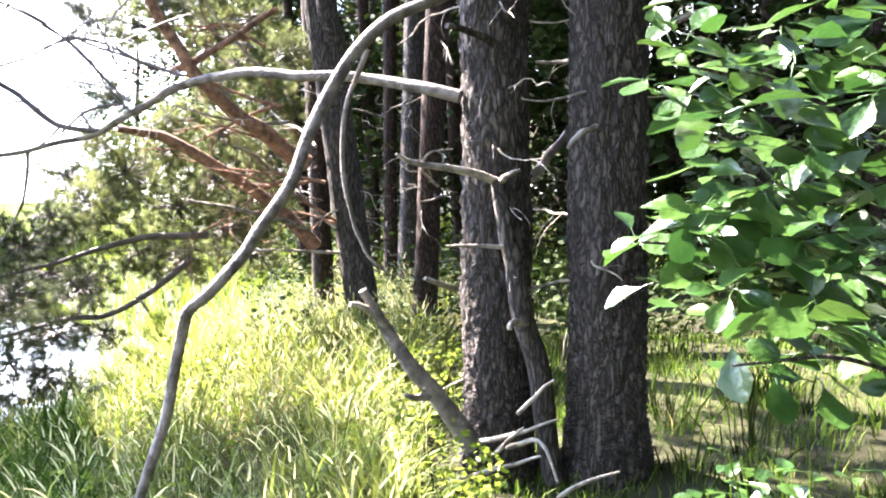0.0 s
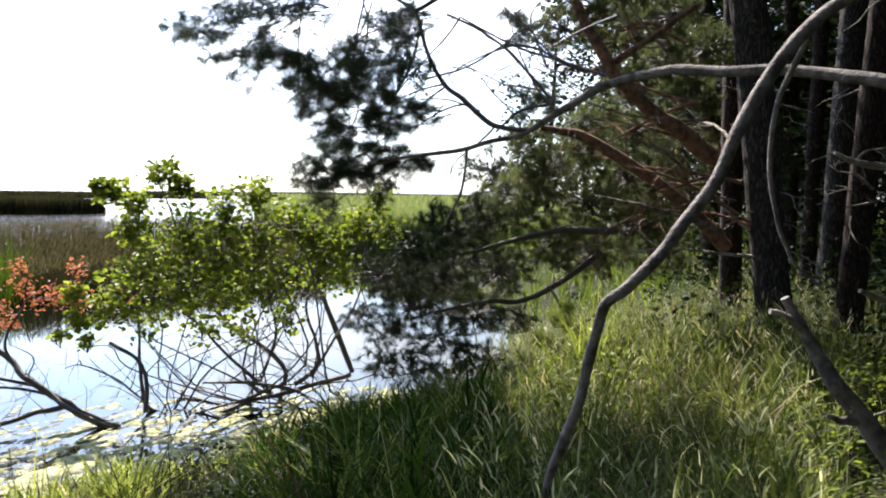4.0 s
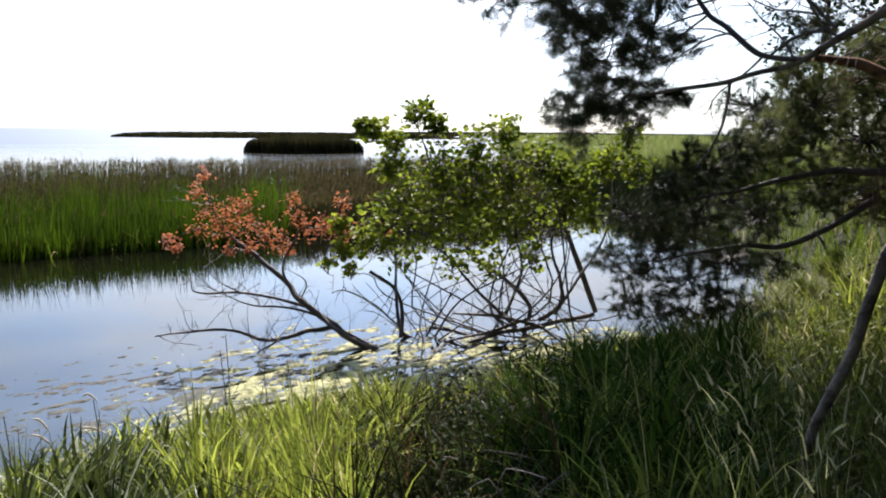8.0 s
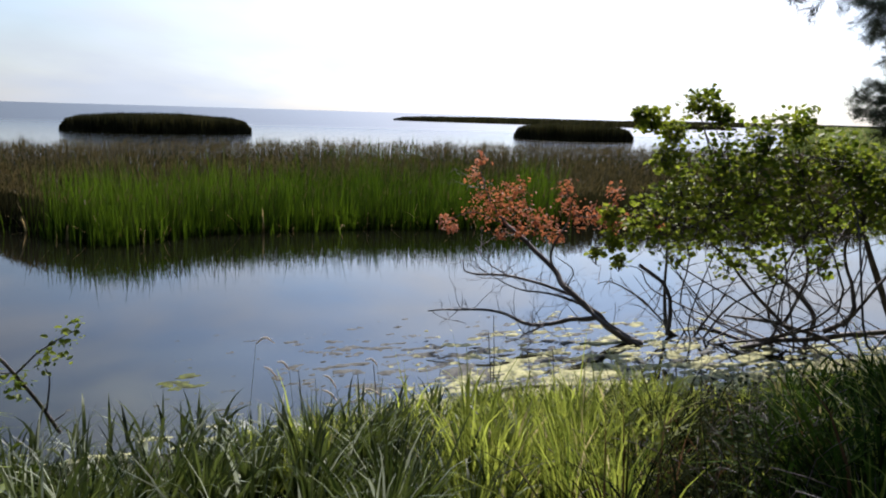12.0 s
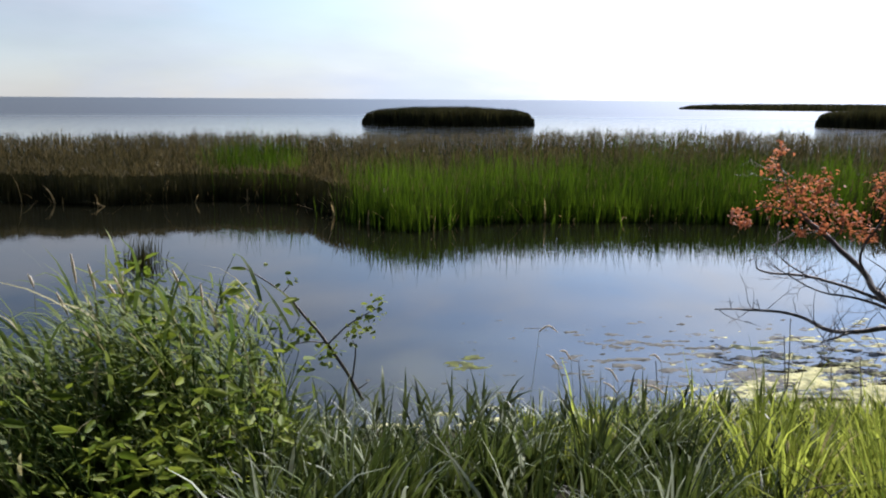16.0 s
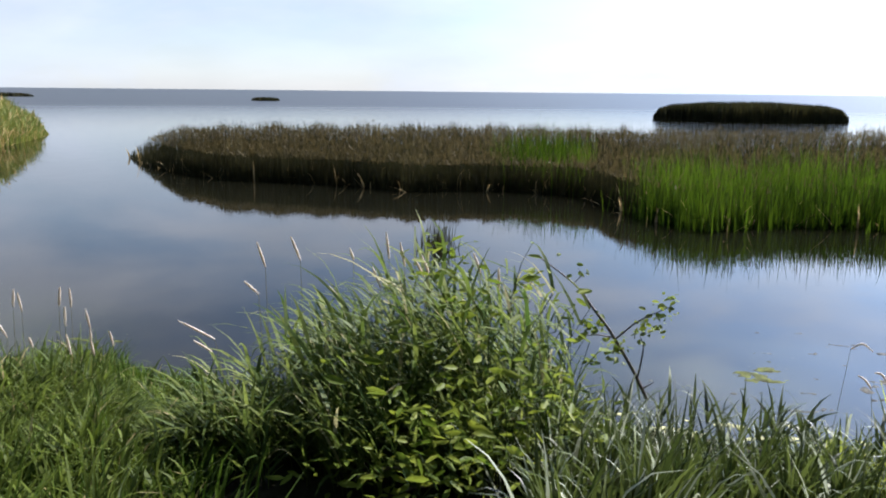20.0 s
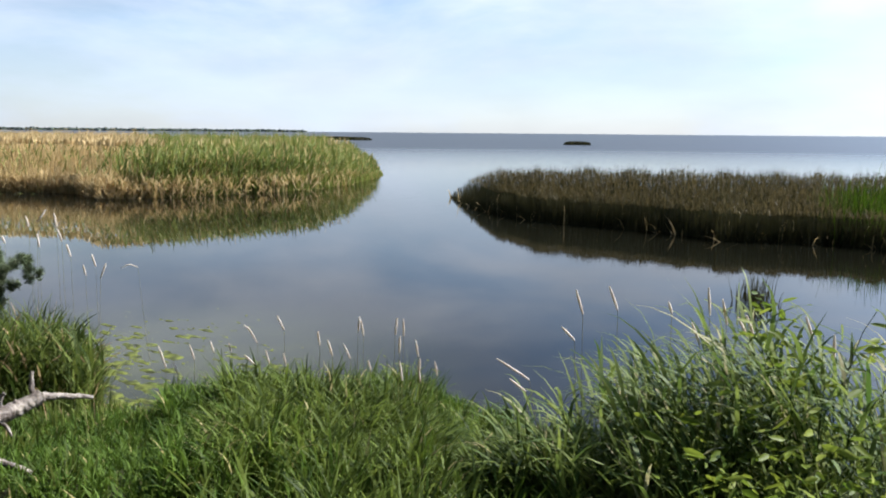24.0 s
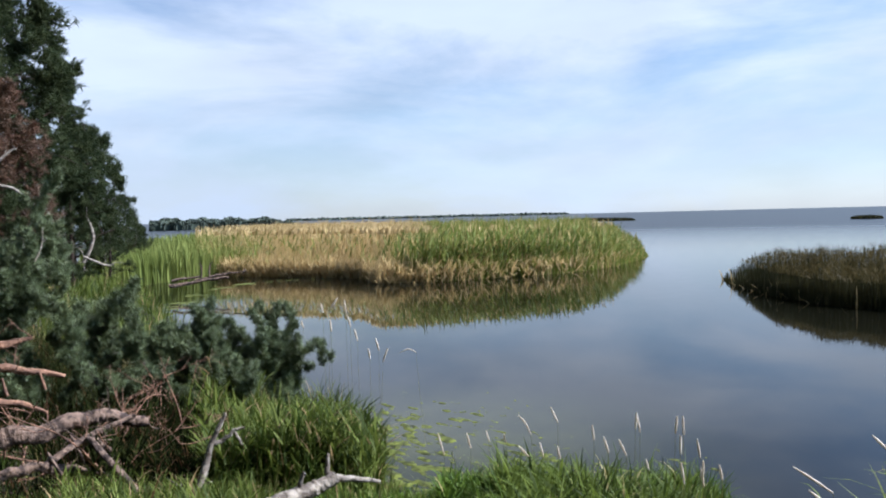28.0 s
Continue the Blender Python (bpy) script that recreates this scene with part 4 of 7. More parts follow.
sward("dry_grass", "dry straw coloured grass among the green", 12000, 122, 180, 0.5, 0.14, 0.008, M_GRASS_DRY, 1.0, rows=4)
sward("rough_grass", "rough grass on the farther bank", 70000, -40, 40, 0.7, 0.16, 0.035, M_GRASS, 0.7, rmin=14, rmax=45, x0=-32, x1=30, y0=8, y1=46, rows=3, per=24, spread=0.4)
# dark turf stands for the shade between the sedge tussocks
sward("turf", "short grass under the sedge, dark to stand for shade", 20000, 60, 97, 0.16, 0.05, 0.014, M_SHADE, 1.2, rmin=1.5, rmax=9.5, rows=3, per=30, spread=0.14, x0=-8, x1=0, y0=-5, y1=5)
# bearings 24 to 60 take the grass with painted shade
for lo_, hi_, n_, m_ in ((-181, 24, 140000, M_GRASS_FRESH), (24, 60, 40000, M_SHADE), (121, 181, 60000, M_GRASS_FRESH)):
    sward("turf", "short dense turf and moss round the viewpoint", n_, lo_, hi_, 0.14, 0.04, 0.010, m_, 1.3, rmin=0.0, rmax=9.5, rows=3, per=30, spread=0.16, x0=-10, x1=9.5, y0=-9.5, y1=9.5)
sward("rough_grass", "rough grass under the shore pines", 60000, 150, 180, 0.42, 0.12, 0.035, M_REEDGRASS, 0.9, rmin=16, rmax=60, x0=-20, x1=2, y0=-62, y1=-15, rows=3, per=24, spread=0.4)


def mound(label, az, r, rad, n, h, mat, w=0.018):
    """A rounded grass tussock: blades spring from a dome and bow outwards all round."""
    c = sight(az, 0, r)
    th, q = rng.uniform(0, 6.283, n), np.sqrt(rng.uniform(0, 1, n))
    x, y = c[0] + np.cos(th) * q * rad, c[1] + np.sin(th) * q * rad
    p = np.stack([x, y, ground_z(x, y) + 0.12 * (1 - q**2)], 1)
    return stuff("grass_tussock", [blades(p, rng.normal(h, h * 0.14, n) * (1 - 0.3 * q), w * rng.uniform(0.6, 1.3, n), 0.1 + 0.75 * q * rng.uniform(0.5, 1.2, n), th + rng.normal(0, 0.6, n), np.abs(rng.normal(1.7, 0.4, n)), 6)], mat, label, "grass")


MOUNDS = ((132.4, 5.3, 0.70, 2300, 0.52, M_TUSSOCK), (129.3, 5.1, 0.55, 1600, 0.46, M_TUSSOCK), (136.2, 5.1, 0.42, 900, 0.34, M_GRASS_FRESH), (126.6, 4.9, 0.42, 800, 0.38, M_TUSSOCK),
          (118.2, 4.8, 0.45, 700, 0.36, M_TUSSOCK))
for az, r, rad, n, h, mat in MOUNDS:
    mound("rounded dark green grass tussock on the bank" if mat is M_TUSSOCK else "fresh green grass tussock at the water's edge", az, r, rad, n, h, mat)

def leafy_reeds(label, n, az, r, h, leaf, width, mat, way=None, per=7, dome=None):
    """Short reed plants: a thin stem with leaves that stand off it in turn and bow over."""
    a, q = rng.uniform(*az, n), np.sqrt(rng.uniform(r[0]**2, r[1]**2, n))
    x, y = polar(a, q)
    k = inland(x, y) > -0.05
    x, y, a, q = x[k], y[k], a[k], q[k]
    n = len(x)
    ht = rng.uniform(*h, n) * (0.8 + 0.25 * np.sin(x * 3.1 + 0.7) * np.cos(y * 2.7))
    if dome:
        c = sight(dome[0], 0, dome[1])
        ht = ht * np.clip(1.15 - (np.hypot(x - c[0], y - c[1]) / dome[2]) ** 2 * 0.75, 0.25, 1.2)
    s = inland(x, y)
    ht = ht * np.interp(s, (0, 0.5, 1.5), (0.6, 0.8, 1.0))
    base = np.stack([x, y, ground_z(x, y) - 0.02], 1)
    lean, head = np.abs(rng.normal(0.08, 0.08, n)), (rng.uniform(0, 6.283, n) if way is None else rng.normal(way, 0.8, n))
    t = np.tile(np.linspace(0.2, 1.0, per), n) * rng.uniform(0.85, 1.0, n * per)
    i = np.repeat(np.arange(n), per)
    off = np.stack([np.cos(head), np.sin(head), np.zeros(n)], 1) * (lean * ht)[:, None]
    p = base[i] + np.array((0, 0, 1.0)) * (ht[i] * t)[:, None] + off[i] * (t**2)[:, None]
    turn = rng.uniform(0, 6.283, n)[i] + np.tile(np.arange(per) * 3.14159, n) + rng.normal(0, 0.7, n * per) if way is None else rng.normal(way, 0.9, n * per)
    m = n * per
    ob = thing("reed_grass", label, "grass", kind="stuff")
    part("stems", [blades(base, ht, 0.006, lean, head, 0.1, 3)], mat, ob)
    part("reed_leaves", [blades(p, rng.uniform(*leaf, m), width * rng.uniform(0.6, 1.2, m), np.abs(rng.normal(0.55, 0.25, m)), turn, np.abs(rng.normal(0.9, 0.4, m)), 5, facing=rng.normal(0, 0.5, m))], mat, ob)
    return ob


leafy_reeds("pale green reed grass at the water's edge", 2100, (147.3, 159), (6.6, 9.3), (0.62, 1.0), (0.18, 0.36), 0.022, M_REEDGRASS)
leafy_reeds("reed grass under the pine bush, shade in its colour", 500, (158, 166), (6.8, 9.0), (0.35, 0.6), (0.16, 0.3), 0.02, M_RANK_SHADED)
leafy_reeds("short reed grass beside the fallen log", 600, (138, 143), (4.0, 6.9), (0.1, 0.26), (0.12, 0.24), 0.017, M_GRASS_FRESH, per=5)
leafy_reeds("short reed grass under the pale limbs", 900, (156, 168), (4.0, 6.9), (0.1, 0.24), (0.12, 0.26), 0.016, M_REEDGRASS, per=5)
leafy_reeds("trodden short grass round the fallen log", 3000, (143, 158), (3.8, 6.9), (0.03, 0.08), (0.06, 0.13), 0.013, M_GRASS_FRESH, per=4)
leafy_reeds("rounded mound of dark reed grass", 480, (125, 139), (4.2, 6.2), (0.32, 0.50), (0.20, 0.36), 0.020, M_TUSSOCK, dome=(132.4, 5.3, 1.15))
leafy_reeds("low reed grass between the mounds", 380, (119, 141), (3.6, 6.0), (0.12, 0.26), (0.16, 0.30), 0.022, M_TUSSOCK, per=5)
leafy_reeds("reed grass swept over by the wind", 260, (108, 119), (4.3, 5.3), (0.10, 0.26), (0.24, 0.40), 0.020, M_TUSSOCK, way=-1.1)
leafy_reeds("reeds leaning out from the clump", 130, (99, 111), (3.9, 4.8), (0.35, 0.62), (0.26, 0.46), 0.024, M_REED_LEAF, way=-1.1, per=6)
leafy_reeds("leafy green reeds at the foot of the clump", 190, (96, 117), (4.0, 5.2), (0.25, 0.55), (0.2, 0.38), 0.020, M_REED_LEAF, per=6)
leafy_reeds("leafy seedy grass on the sunlit mound", 1700, (2, 30), (3.2, 8.8), (0.3, 0.58), (0.14, 0.32), 0.017, M_MEADOW)
leafy_reeds("leafy reed grass among the sedge", 130, (60, 97), (4.2, 6.4), (0.25, 0.45), (0.2, 0.38), 0.028, M_SEDGE, per=6)
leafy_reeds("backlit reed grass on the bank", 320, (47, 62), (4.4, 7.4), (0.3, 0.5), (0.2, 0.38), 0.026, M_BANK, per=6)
leafy_reeds("leafy dark reed grass under the boughs", 420, (24, 41), (3.4, 7.4), (0.35, 0.6), (0.22, 0.42), 0.026, M_LUSH_SHADED, per=6)
tip = scatter(12000, -9, 8, 1, 15, zone(1, 26, 2.6, 14))
hh = rng.normal(0.62, 0.12, len(tip))
hd = rng.normal(2.4, 0.9, len(tip))
stuff("seed_heads", [blades(tip, hh, 0.0035, 0.2, hd, 0.7, 4), blades(tip + np.stack([np.cos(hd) * hh * 0.25, np.sin(hd) * hh * 0.25, hh * 0.9], 1), rng.uniform(0.06, 0.13, len(tip)), 0.010, 0.7, hd, 1.1, 4)], M_SEED, "pale feathery seed heads above the meadow grass", "grass")

herbs = thing("meadow_herbs", "small leafy herbs and weeds among the grass", "plants", kind="stuff")
lc = []
for n, lo, hi, r0, r1, top in ((9000, -4, 27, 3.2, 8.5, 0.62), (6000, 28, 52, 5.4, 8.2, 0.42)):
    a, r = rng.uniform(lo, hi, n), rng.uniform(r0, r1, n)
    x, y = polar(a, r)
    k = (inland(x, y) > 0.3) & (np.sin(x * 2.3 + 1.1) * np.cos(y * 1.9) > -0.35)
    lc.append(np.stack([x, y, ground_z(x, y) + top * rng.uniform(0.25, 1.0, n) * (0.7 + 0.3 * np.sin(x * 4.1) * np.cos(y * 3.7))], 1)[k])
part("leaves", [leaves(np.vstack(lc), rng.uniform(0.025, 0.06, sum(map(len, lc))), 0.1, 0.45, 0.5)], M_HERB, herbs)

# ---- near pines ----
def pine_stem(label, base, top, d0, d1, mat=M_BARK, rings=90, sides=44, bow=(0, 0, 0), ridge=0.018, group="bank pines", seed=0):
    ob = thing("pine_tree", label, "tree", group)
    b, t = np.asarray(base, float), np.asarray(top, float)
    mid = (b + t) / 2 + np.asarray(bow)
    pts = spline([b - (0, 0, 0.25), b * 0.9 + t * 0.1, mid, t], rings)
    part("trunk", tube(pts, [d0 * 0.68, d0 * 0.53, d0 * 0.5, d0 * 0.49, d0 * 0.47, d1 / 2], sides, 0.05, 11, ridge, seed), mat, ob)
    return ob


def up(az, r, az2, el2):
    """Base on the ground at a bearing, and the top where the stem passes a height angle."""
    b = sight(az, 0, r)
    b[2] = ground_z(b[0], b[1])
    return b, sight(az2, el2, r)


pine_a = pine_stem("big grey pine with deeply cracked bark", *up(-3.6, 4.75, -4.0, 62), 0.385, 0.27, M_BARK, 380, 80, ridge=0.02, seed=1)
pine_b = pine_stem("big grey pine standing close beside another", *up(-11.1, 4.65, -12.0, 62), 0.42, 0.3, M_BARK, 380, 80, ridge=0.02, seed=2)
pine_c = pine_stem("dark leaning pine trunk in the shade", *up(5.3, 9.2, 13.5, 46), 0.36, 0.26, M_BARK, 60, 28, ridge=0.01, seed=3)
pine_d = pine_stem("slim pine trunk with sunlit edge", *up(1.6, 9.8, -2.6, 46), 0.28, 0.2, M_BARK_RED, 60, 24, ridge=0.008, seed=4)
pine_e = pine_stem("grey pine trunk further back", *up(2.6, 13.5, 0.0, 42), 0.36, 0.28, M_BARK, 50, 20, ridge=0.008, seed=5)
pine_f = pine_stem("straight reddish pine trunk", *up(8.4, 12.5, 9.6, 42), 0.3, 0.22, M_BARK_RED, 50, 20, ridge=0.008, seed=6)
pine_g = pine_stem("thin shaded pine trunk", *up(3.8, 15, 3.0, 40), 0.24, 0.18, M_BARK_RED, 40, 16, ridge=0.006, seed=7)
for ob, pts, a, b, mat in (
        (pine_a, [sight(-3.2, 14.2, 4.62), sight(-0.90, 13.52, 4.49), sight(1.92, 12.74, 4.29), sight(6.43, 9.16, 4.05), sight(9.61, 2.60, 3.80), sight(12.88, -3.18, 3.62), sight(15.51, -6.17, 3.52), sight(17.31, -8.74, 3.60), sight(18.41, -13.89, 3.68), sight(20.36, -19.08, 3.80), sight(20.9, -23.5, 3.9)], 0.034, 0.020, M_DEADGREY),
        (pine_a, [sight(-1.28, 6.67, 4.72), sight(3.08, 7.53, 4.9), sight(7.62, 8.02, 5.1), sight(13.23, 8.04, 5.4), sight(16.54, 7.49, 5.6), sight(20.29, 5.51, 5.9), sight(22.56, 4.06, 6.1), sight(26.37, 3.11, 6.3), sight(30.93, 2.37, 6.5), sight(36.19, 0.91, 6.8)], 0.038, 0.010, M_DEADGREY),
        (pine_a, [sight(4.94, 9.86, 4.45), sight(6.45, 5.96, 4.5), sight(6.76, 1.81, 4.5), sight(6.23, -1.62, 4.5), sight(5.22, -4.12, 4.5), sight(3.65, -5.60, 4.5)], 0.016, 0.006, M_DEADGREY),
        (pine_a, [sight(-7.54, -19.50, 4.5), sight(-6.96, -13.21, 4.45), sight(-5.46, -8.30, 4.42), sight(-4.36, -3.33, 4.4), sight(-3.74, 0.95, 4.4)], 0.065, 0.04, M_BARK),
        (pine_a, [sight(-3.81, 0.79, 4.4), sight(-0.62, 1.69, 4.3), sight(1.85, 2.19, 4.2), sight(3.17, 2.82, 4.15)], 0.024, 0.008, M_DEADWOOD),
        (pine_a, [sight(-3.81, 0.79, 4.4), sight(-4.43, 1.24, 4.3), sight(-5.34, 1.60, 4.25)], 0.02, 0.01, M_DEADWOOD),
        (pine_a, [sight(-4.55, -3.72, 4.4), sight(-2.45, -3.58, 4.35), sight(-0.15, -3.58, 4.3)], 0.014, 0.006, M_DEADWOOD),
        (pine_a, [sight(-5.64, -9.06, 4.4), sight(-4.76, -8.87, 4.3), sight(-4.49, -9.43, 4.25)], 0.02, 0.014, M_DEADWOOD),
        (pine_a, [sight(-3.81, 10.09, 4.6), sight(-2.31, 10.86, 4.45), sight(-0.41, 11.38, 4.3)], 0.025, 0.016, M_BARK),
        (pine_a, [sight(-0.79, -6.53, 4.65), sight(0.28, -6.21, 4.5), sight(1.35, -5.81, 4.4)], 0.02, 0.012, M_DEADWOOD),
        (pine_b, [sight(-13.96, 10.30, 4.6), sight(-15.81, 11.12, 4.5), sight(-17.28, 11.52, 4.45)], 0.025, 0.012, M_DEADGREY),
        (pine_b, [sight(-10.51, 4.44, 4.45), sight(-9.38, 3.98, 4.35), sight(-8.61, 2.98, 4.3)], 0.018, 0.011, M_DEADWOOD),
        (pine_b, [sight(-5.94, 0.91, 4.9), sight(-7.67, 3.07, 5.0), sight(-9.39, 4.73, 5.0)], 0.03, 0.02, M_DEADGREY),
        (pine_b, [sight(-9.23, 8.90, 4.8), sight(-7.76, 8.79, 4.9), sight(-6.44, 8.79, 4.9)], 0.014, 0.01, M_DEADGREY),
        (pine_c, [sight(7.33, 3.71, 9.2), sight(7.29, 9.32, 9.1), sight(7.71, 14.44, 9.0)], 0.13, 0.1, M_BARK),
        (pine_c, [sight(9.26, 2.23, 9.2), sight(12.28, 4.45, 8.9), sight(15.76, 7.20, 8.6), sight(18.34, 10.96, 8.5), sight(19.85, 13.92, 8.4)], 0.09, 0.04, M_BARK_ORANGE),
        (pine_c, [sight(8.89, -3.46, 9.3), sight(12.71, 0.05, 9.0), sight(17.85, 3.66, 8.7), sight(21.43, 4.51, 8.5)], 0.08, 0.03, M_BARK_ORANGE),
        (pine_c, [sight(17.97, 8.16, 8.6), sight(14.52, 10.11, 8.8), sight(11.07, 12.35, 9.0)], 0.04, 0.03, M_BARK_ORANGE),
        (pine_f, [sight(9.63, 2.99, 12), sight(11.88, 7.54, 11.5), sight(14.12, 12.04, 11.2), sight(15.24, 15.71, 11)], 0.08, 0.05, M_BARK_ORANGE),
        (pine_c, [sight(9.26, -2.32, 9.2), sight(11.54, -1.56, 8.8), sight(14.20, -0.78, 8.5), sight(17.26, -0.19, 8.2)], 0.03, 0.012, M_DEADWOOD),
        (pine_c, [sight(11.91, 1.87, 8.9), sight(13.23, 3.02, 8.6), sight(14.18, 3.41, 8.5)], 0.02, 0.01, M_DEADWOOD),
        (pine_d, [sight(0.35, 0.56, 9.7), sight(1.48, 1.72, 9.5), sight(0.88, 2.85, 9.4), sight(-0.65, 3.13, 9.3)], 0.018, 0.008, M_DEADWOOD),
        (pine_d, [sight(-0.21, -0.02, 9.7), sight(0.94, -0.38, 9.5), sight(1.90, -0.56, 9.3)], 0.014, 0.006, M_DEADWOOD)):
    part("branch", limb(pts, a, b, 8, 8 * len(pts), 0.12, seed=len(pts)), mat, ob, "dead bare branch" if mat is not M_BARK else "", True)

# bare sunlit side branches of the leaning pine
gs = np.random.default_rng(66)
for k in range(16):
    o = sight(6.5 + 0.45 * k + gs.normal(0, 0.3), -3.5 + 0.95 * k + gs.normal(0, 0.8), 9.1)
    l_, t_ = bough(o, (-0.9, gs.normal(0, 0.4), gs.normal(0.25, 0.35)), gs.uniform(0.8, 1.7), 0.022, gs, 2, 0.05, 4, 0.35, 0.5)
    part("branch", limbs_mesh(l_, 5), M_BARK_ORANGE if k % 3 else M_DEADWOOD, pine_c, "thin sunlit bare branch")

# short dead twigs left on the lower trunks
gt = np.random.default_rng(61)
for ob, az, r, az2, el2, rad, n in ((pine_a, -3.6, 4.75, -4.0, 62, 0.18, 16), (pine_b, -11.1, 4.65, -12.0, 62, 0.2, 14), (pine_c, 5.3, 9.2, 13.5, 46, 0.17, 14), (pine_d, 1.6, 9.8, -2.6, 46, 0.13, 16), (pine_e, 2.6, 13.5, 0.0, 42, 0.17, 12), (pine_f, 8.4, 12.5, 9.6, 42, 0.14, 14), (pine_g, 3.8, 15, 3.0, 40, 0.11, 12)):
    b_, t_ = up(az, r, az2, el2)
    for k in range(n):
        u = gt.uniform(0.1, 0.75) * 5.5 / max(t_[2] - b_[2], 1)
        th = gt.uniform(0, 6.283)
        out = np.array((math.cos(th), math.sin(th), 0.0))
        l, t = bough(b_ + (t_ - b_) * u + out * rad * 0.85, out + (0, 0, gt.normal(0.1, 0.35)), gt.uniform(0.15, 0.7), gt.uniform(0.005, 0.011), gt, 1, 0.5, 2, 0.6)
        part("dead_twig", limbs_mesh(l, 5), M_DEADWOOD, ob.children[0], "bare dead twig")

stub = thing("dead_sapling", "leaning dead grey stem with broken stubs", "dead tree")
part("stem", limb([sight(-1.79, -17.31, 4.45), sight(0.43, -14.29, 4.4), sight(2.88, -10.84, 4.35), sight(5.67, -6.58, 4.3)], 0.055, 0.024, 10, 40, 0.2, 3), M_DEADGREY, stub, smooth=True)
part("stub", limb([sight(3.81, -9.37, 4.33), sight(5.31, -7.85, 4.25), sight(6.53, -7.51, 4.2)], 0.02, 0.012), M_DEADWOOD, stub, smooth=True)
part("stub", limb([sight(1.00, -13.71, 4.38), sight(1.98, -13.96, 4.3), sight(2.95, -13.78, 4.25)], 0.025, 0.008), M_DEADGREY, stub, smooth=True)
litter = thing("dead_twigs", "tangle of pale dead twigs at the foot of the pines", "dead wood")
for pts in ([sight(-2.27, -16.94, 4.3), sight(-5.01, -16.39, 4.1), sight(-7.73, -15.44, 4.1)], [sight(-4.22, -17.32, 4.2), sight(-6.57, -16.94, 4.0), sight(-7.74, -19.50, 3.9)], [sight(-5.02, -15.09, 4.3), sight(-6.58, -13.59, 4.2), sight(-7.54, -12.83, 4.2)], [sight(-3.04, -18.05, 4.2), sight(-4.62, -16.58, 4.1), sight(-5.40, -16.02, 4.1)], [sight(-7.74, -20.59, 3.9), sight(-9.69, -19.46, 3.9), sight(-12.01, -18.67, 3.9)], [sight(-0.26, -19.50, 4.1), sight(-4.21, -18.61, 4.0), sight(-6.57, -17.86, 4.0)]):
    part("twig", limb(pts, 0.014, 0.006, 6, 14, seed=len(litter.children)), M_DEADWOOD, litter, smooth=True)


# ---- needle foliage ----
def blob_tufts(blobs, g, dens=90, up=0.5, tuft=0.5):
    """Shoots in soft clusters: (centre, radius) each. Gives places, directions and twigs."""
    c, d, tw = [], [], []
    for centre, rad in blobs:
        n = max(5, int(dens * rad**1.6))
        o = g.normal(0, 1, (n, 3))
        o *= (rad * g.uniform(0.25, 1.0, (n, 1)) ** 0.6) / np.linalg.norm(o, axis=1, keepdims=True)
        o[:, 2] *= 0.7
        q = centre + o
        c.append(q)
        d.append(o / rad + g.normal(0, 0.5, (n, 3)) + (0, 0, up))
        for s in q[:: 2]:
            m = (centre + s) / 2 + g.normal(0, 0.12 * rad, 3)
            tw += tube(np.array([centre, m, s]), [0.006 + 0.01 * rad, 0.003], 3)
    return np.vstack(c), np.vstack(d), tw


def foliage(parent, blobs, mat, g, dens=90, per=44, length=0.065, width=0.005, up=0.5, name="foliage", label="", twigs=True):
    c, d, tw = blob_tufts(blobs, g, dens, up)
    part(name, [needles(c, d, per, length, width, 1.1, 0.10)], mat, parent, label)
    if twigs:
        part("twig_mass", tw, M_TWIG, parent)


g = np.random.default_rng(11)
# flat needle pads on the overhanging bough: bearing, height, radius
PADS = ((44.4, 10.9, 0.12), (42.3, 11.6, 0.25), (39.8, 12.1, 0.28), (37.2, 12.7, 0.25), (41.6, 9.3, 0.20), (39.4, 9.0, 0.18), (37.6, 9.1, 0.15), (35.7, 8.4, 0.22), (33.9, 9.6, 0.20), (31.6, 10.7, 0.22), (30.1, 11.5, 0.20),
        (32.4, 8.8, 0.20), (30.1, 8.9, 0.16), (37.2, 7.6, 0.20), (35.3, 7.3, 0.20), (33.1, 7.7, 0.18), (37.2, 5.8, 0.17), (35.0, 6.2, 0.16), (33.1, 5.8, 0.10), (31.6, 6.2, 0.15), (29.7, 5.8, 0.15), (35.0, 4.3, 0.13),
        (31.6, 4.3, 0.14), (35.4, 3.0, 0.20), (33.5, 3.0, 0.18), (31.6, 2.8, 0.12), (36.5, 1.6, 0.16), (34.2, 1.6, 0.18), (32.0, 1.6, 0.14), (35.7, 0.3, 0.14), (29.7, 2.0, 0.10), (22.9, 11.3, 0.10), (22.1, 6.2, 0.12))


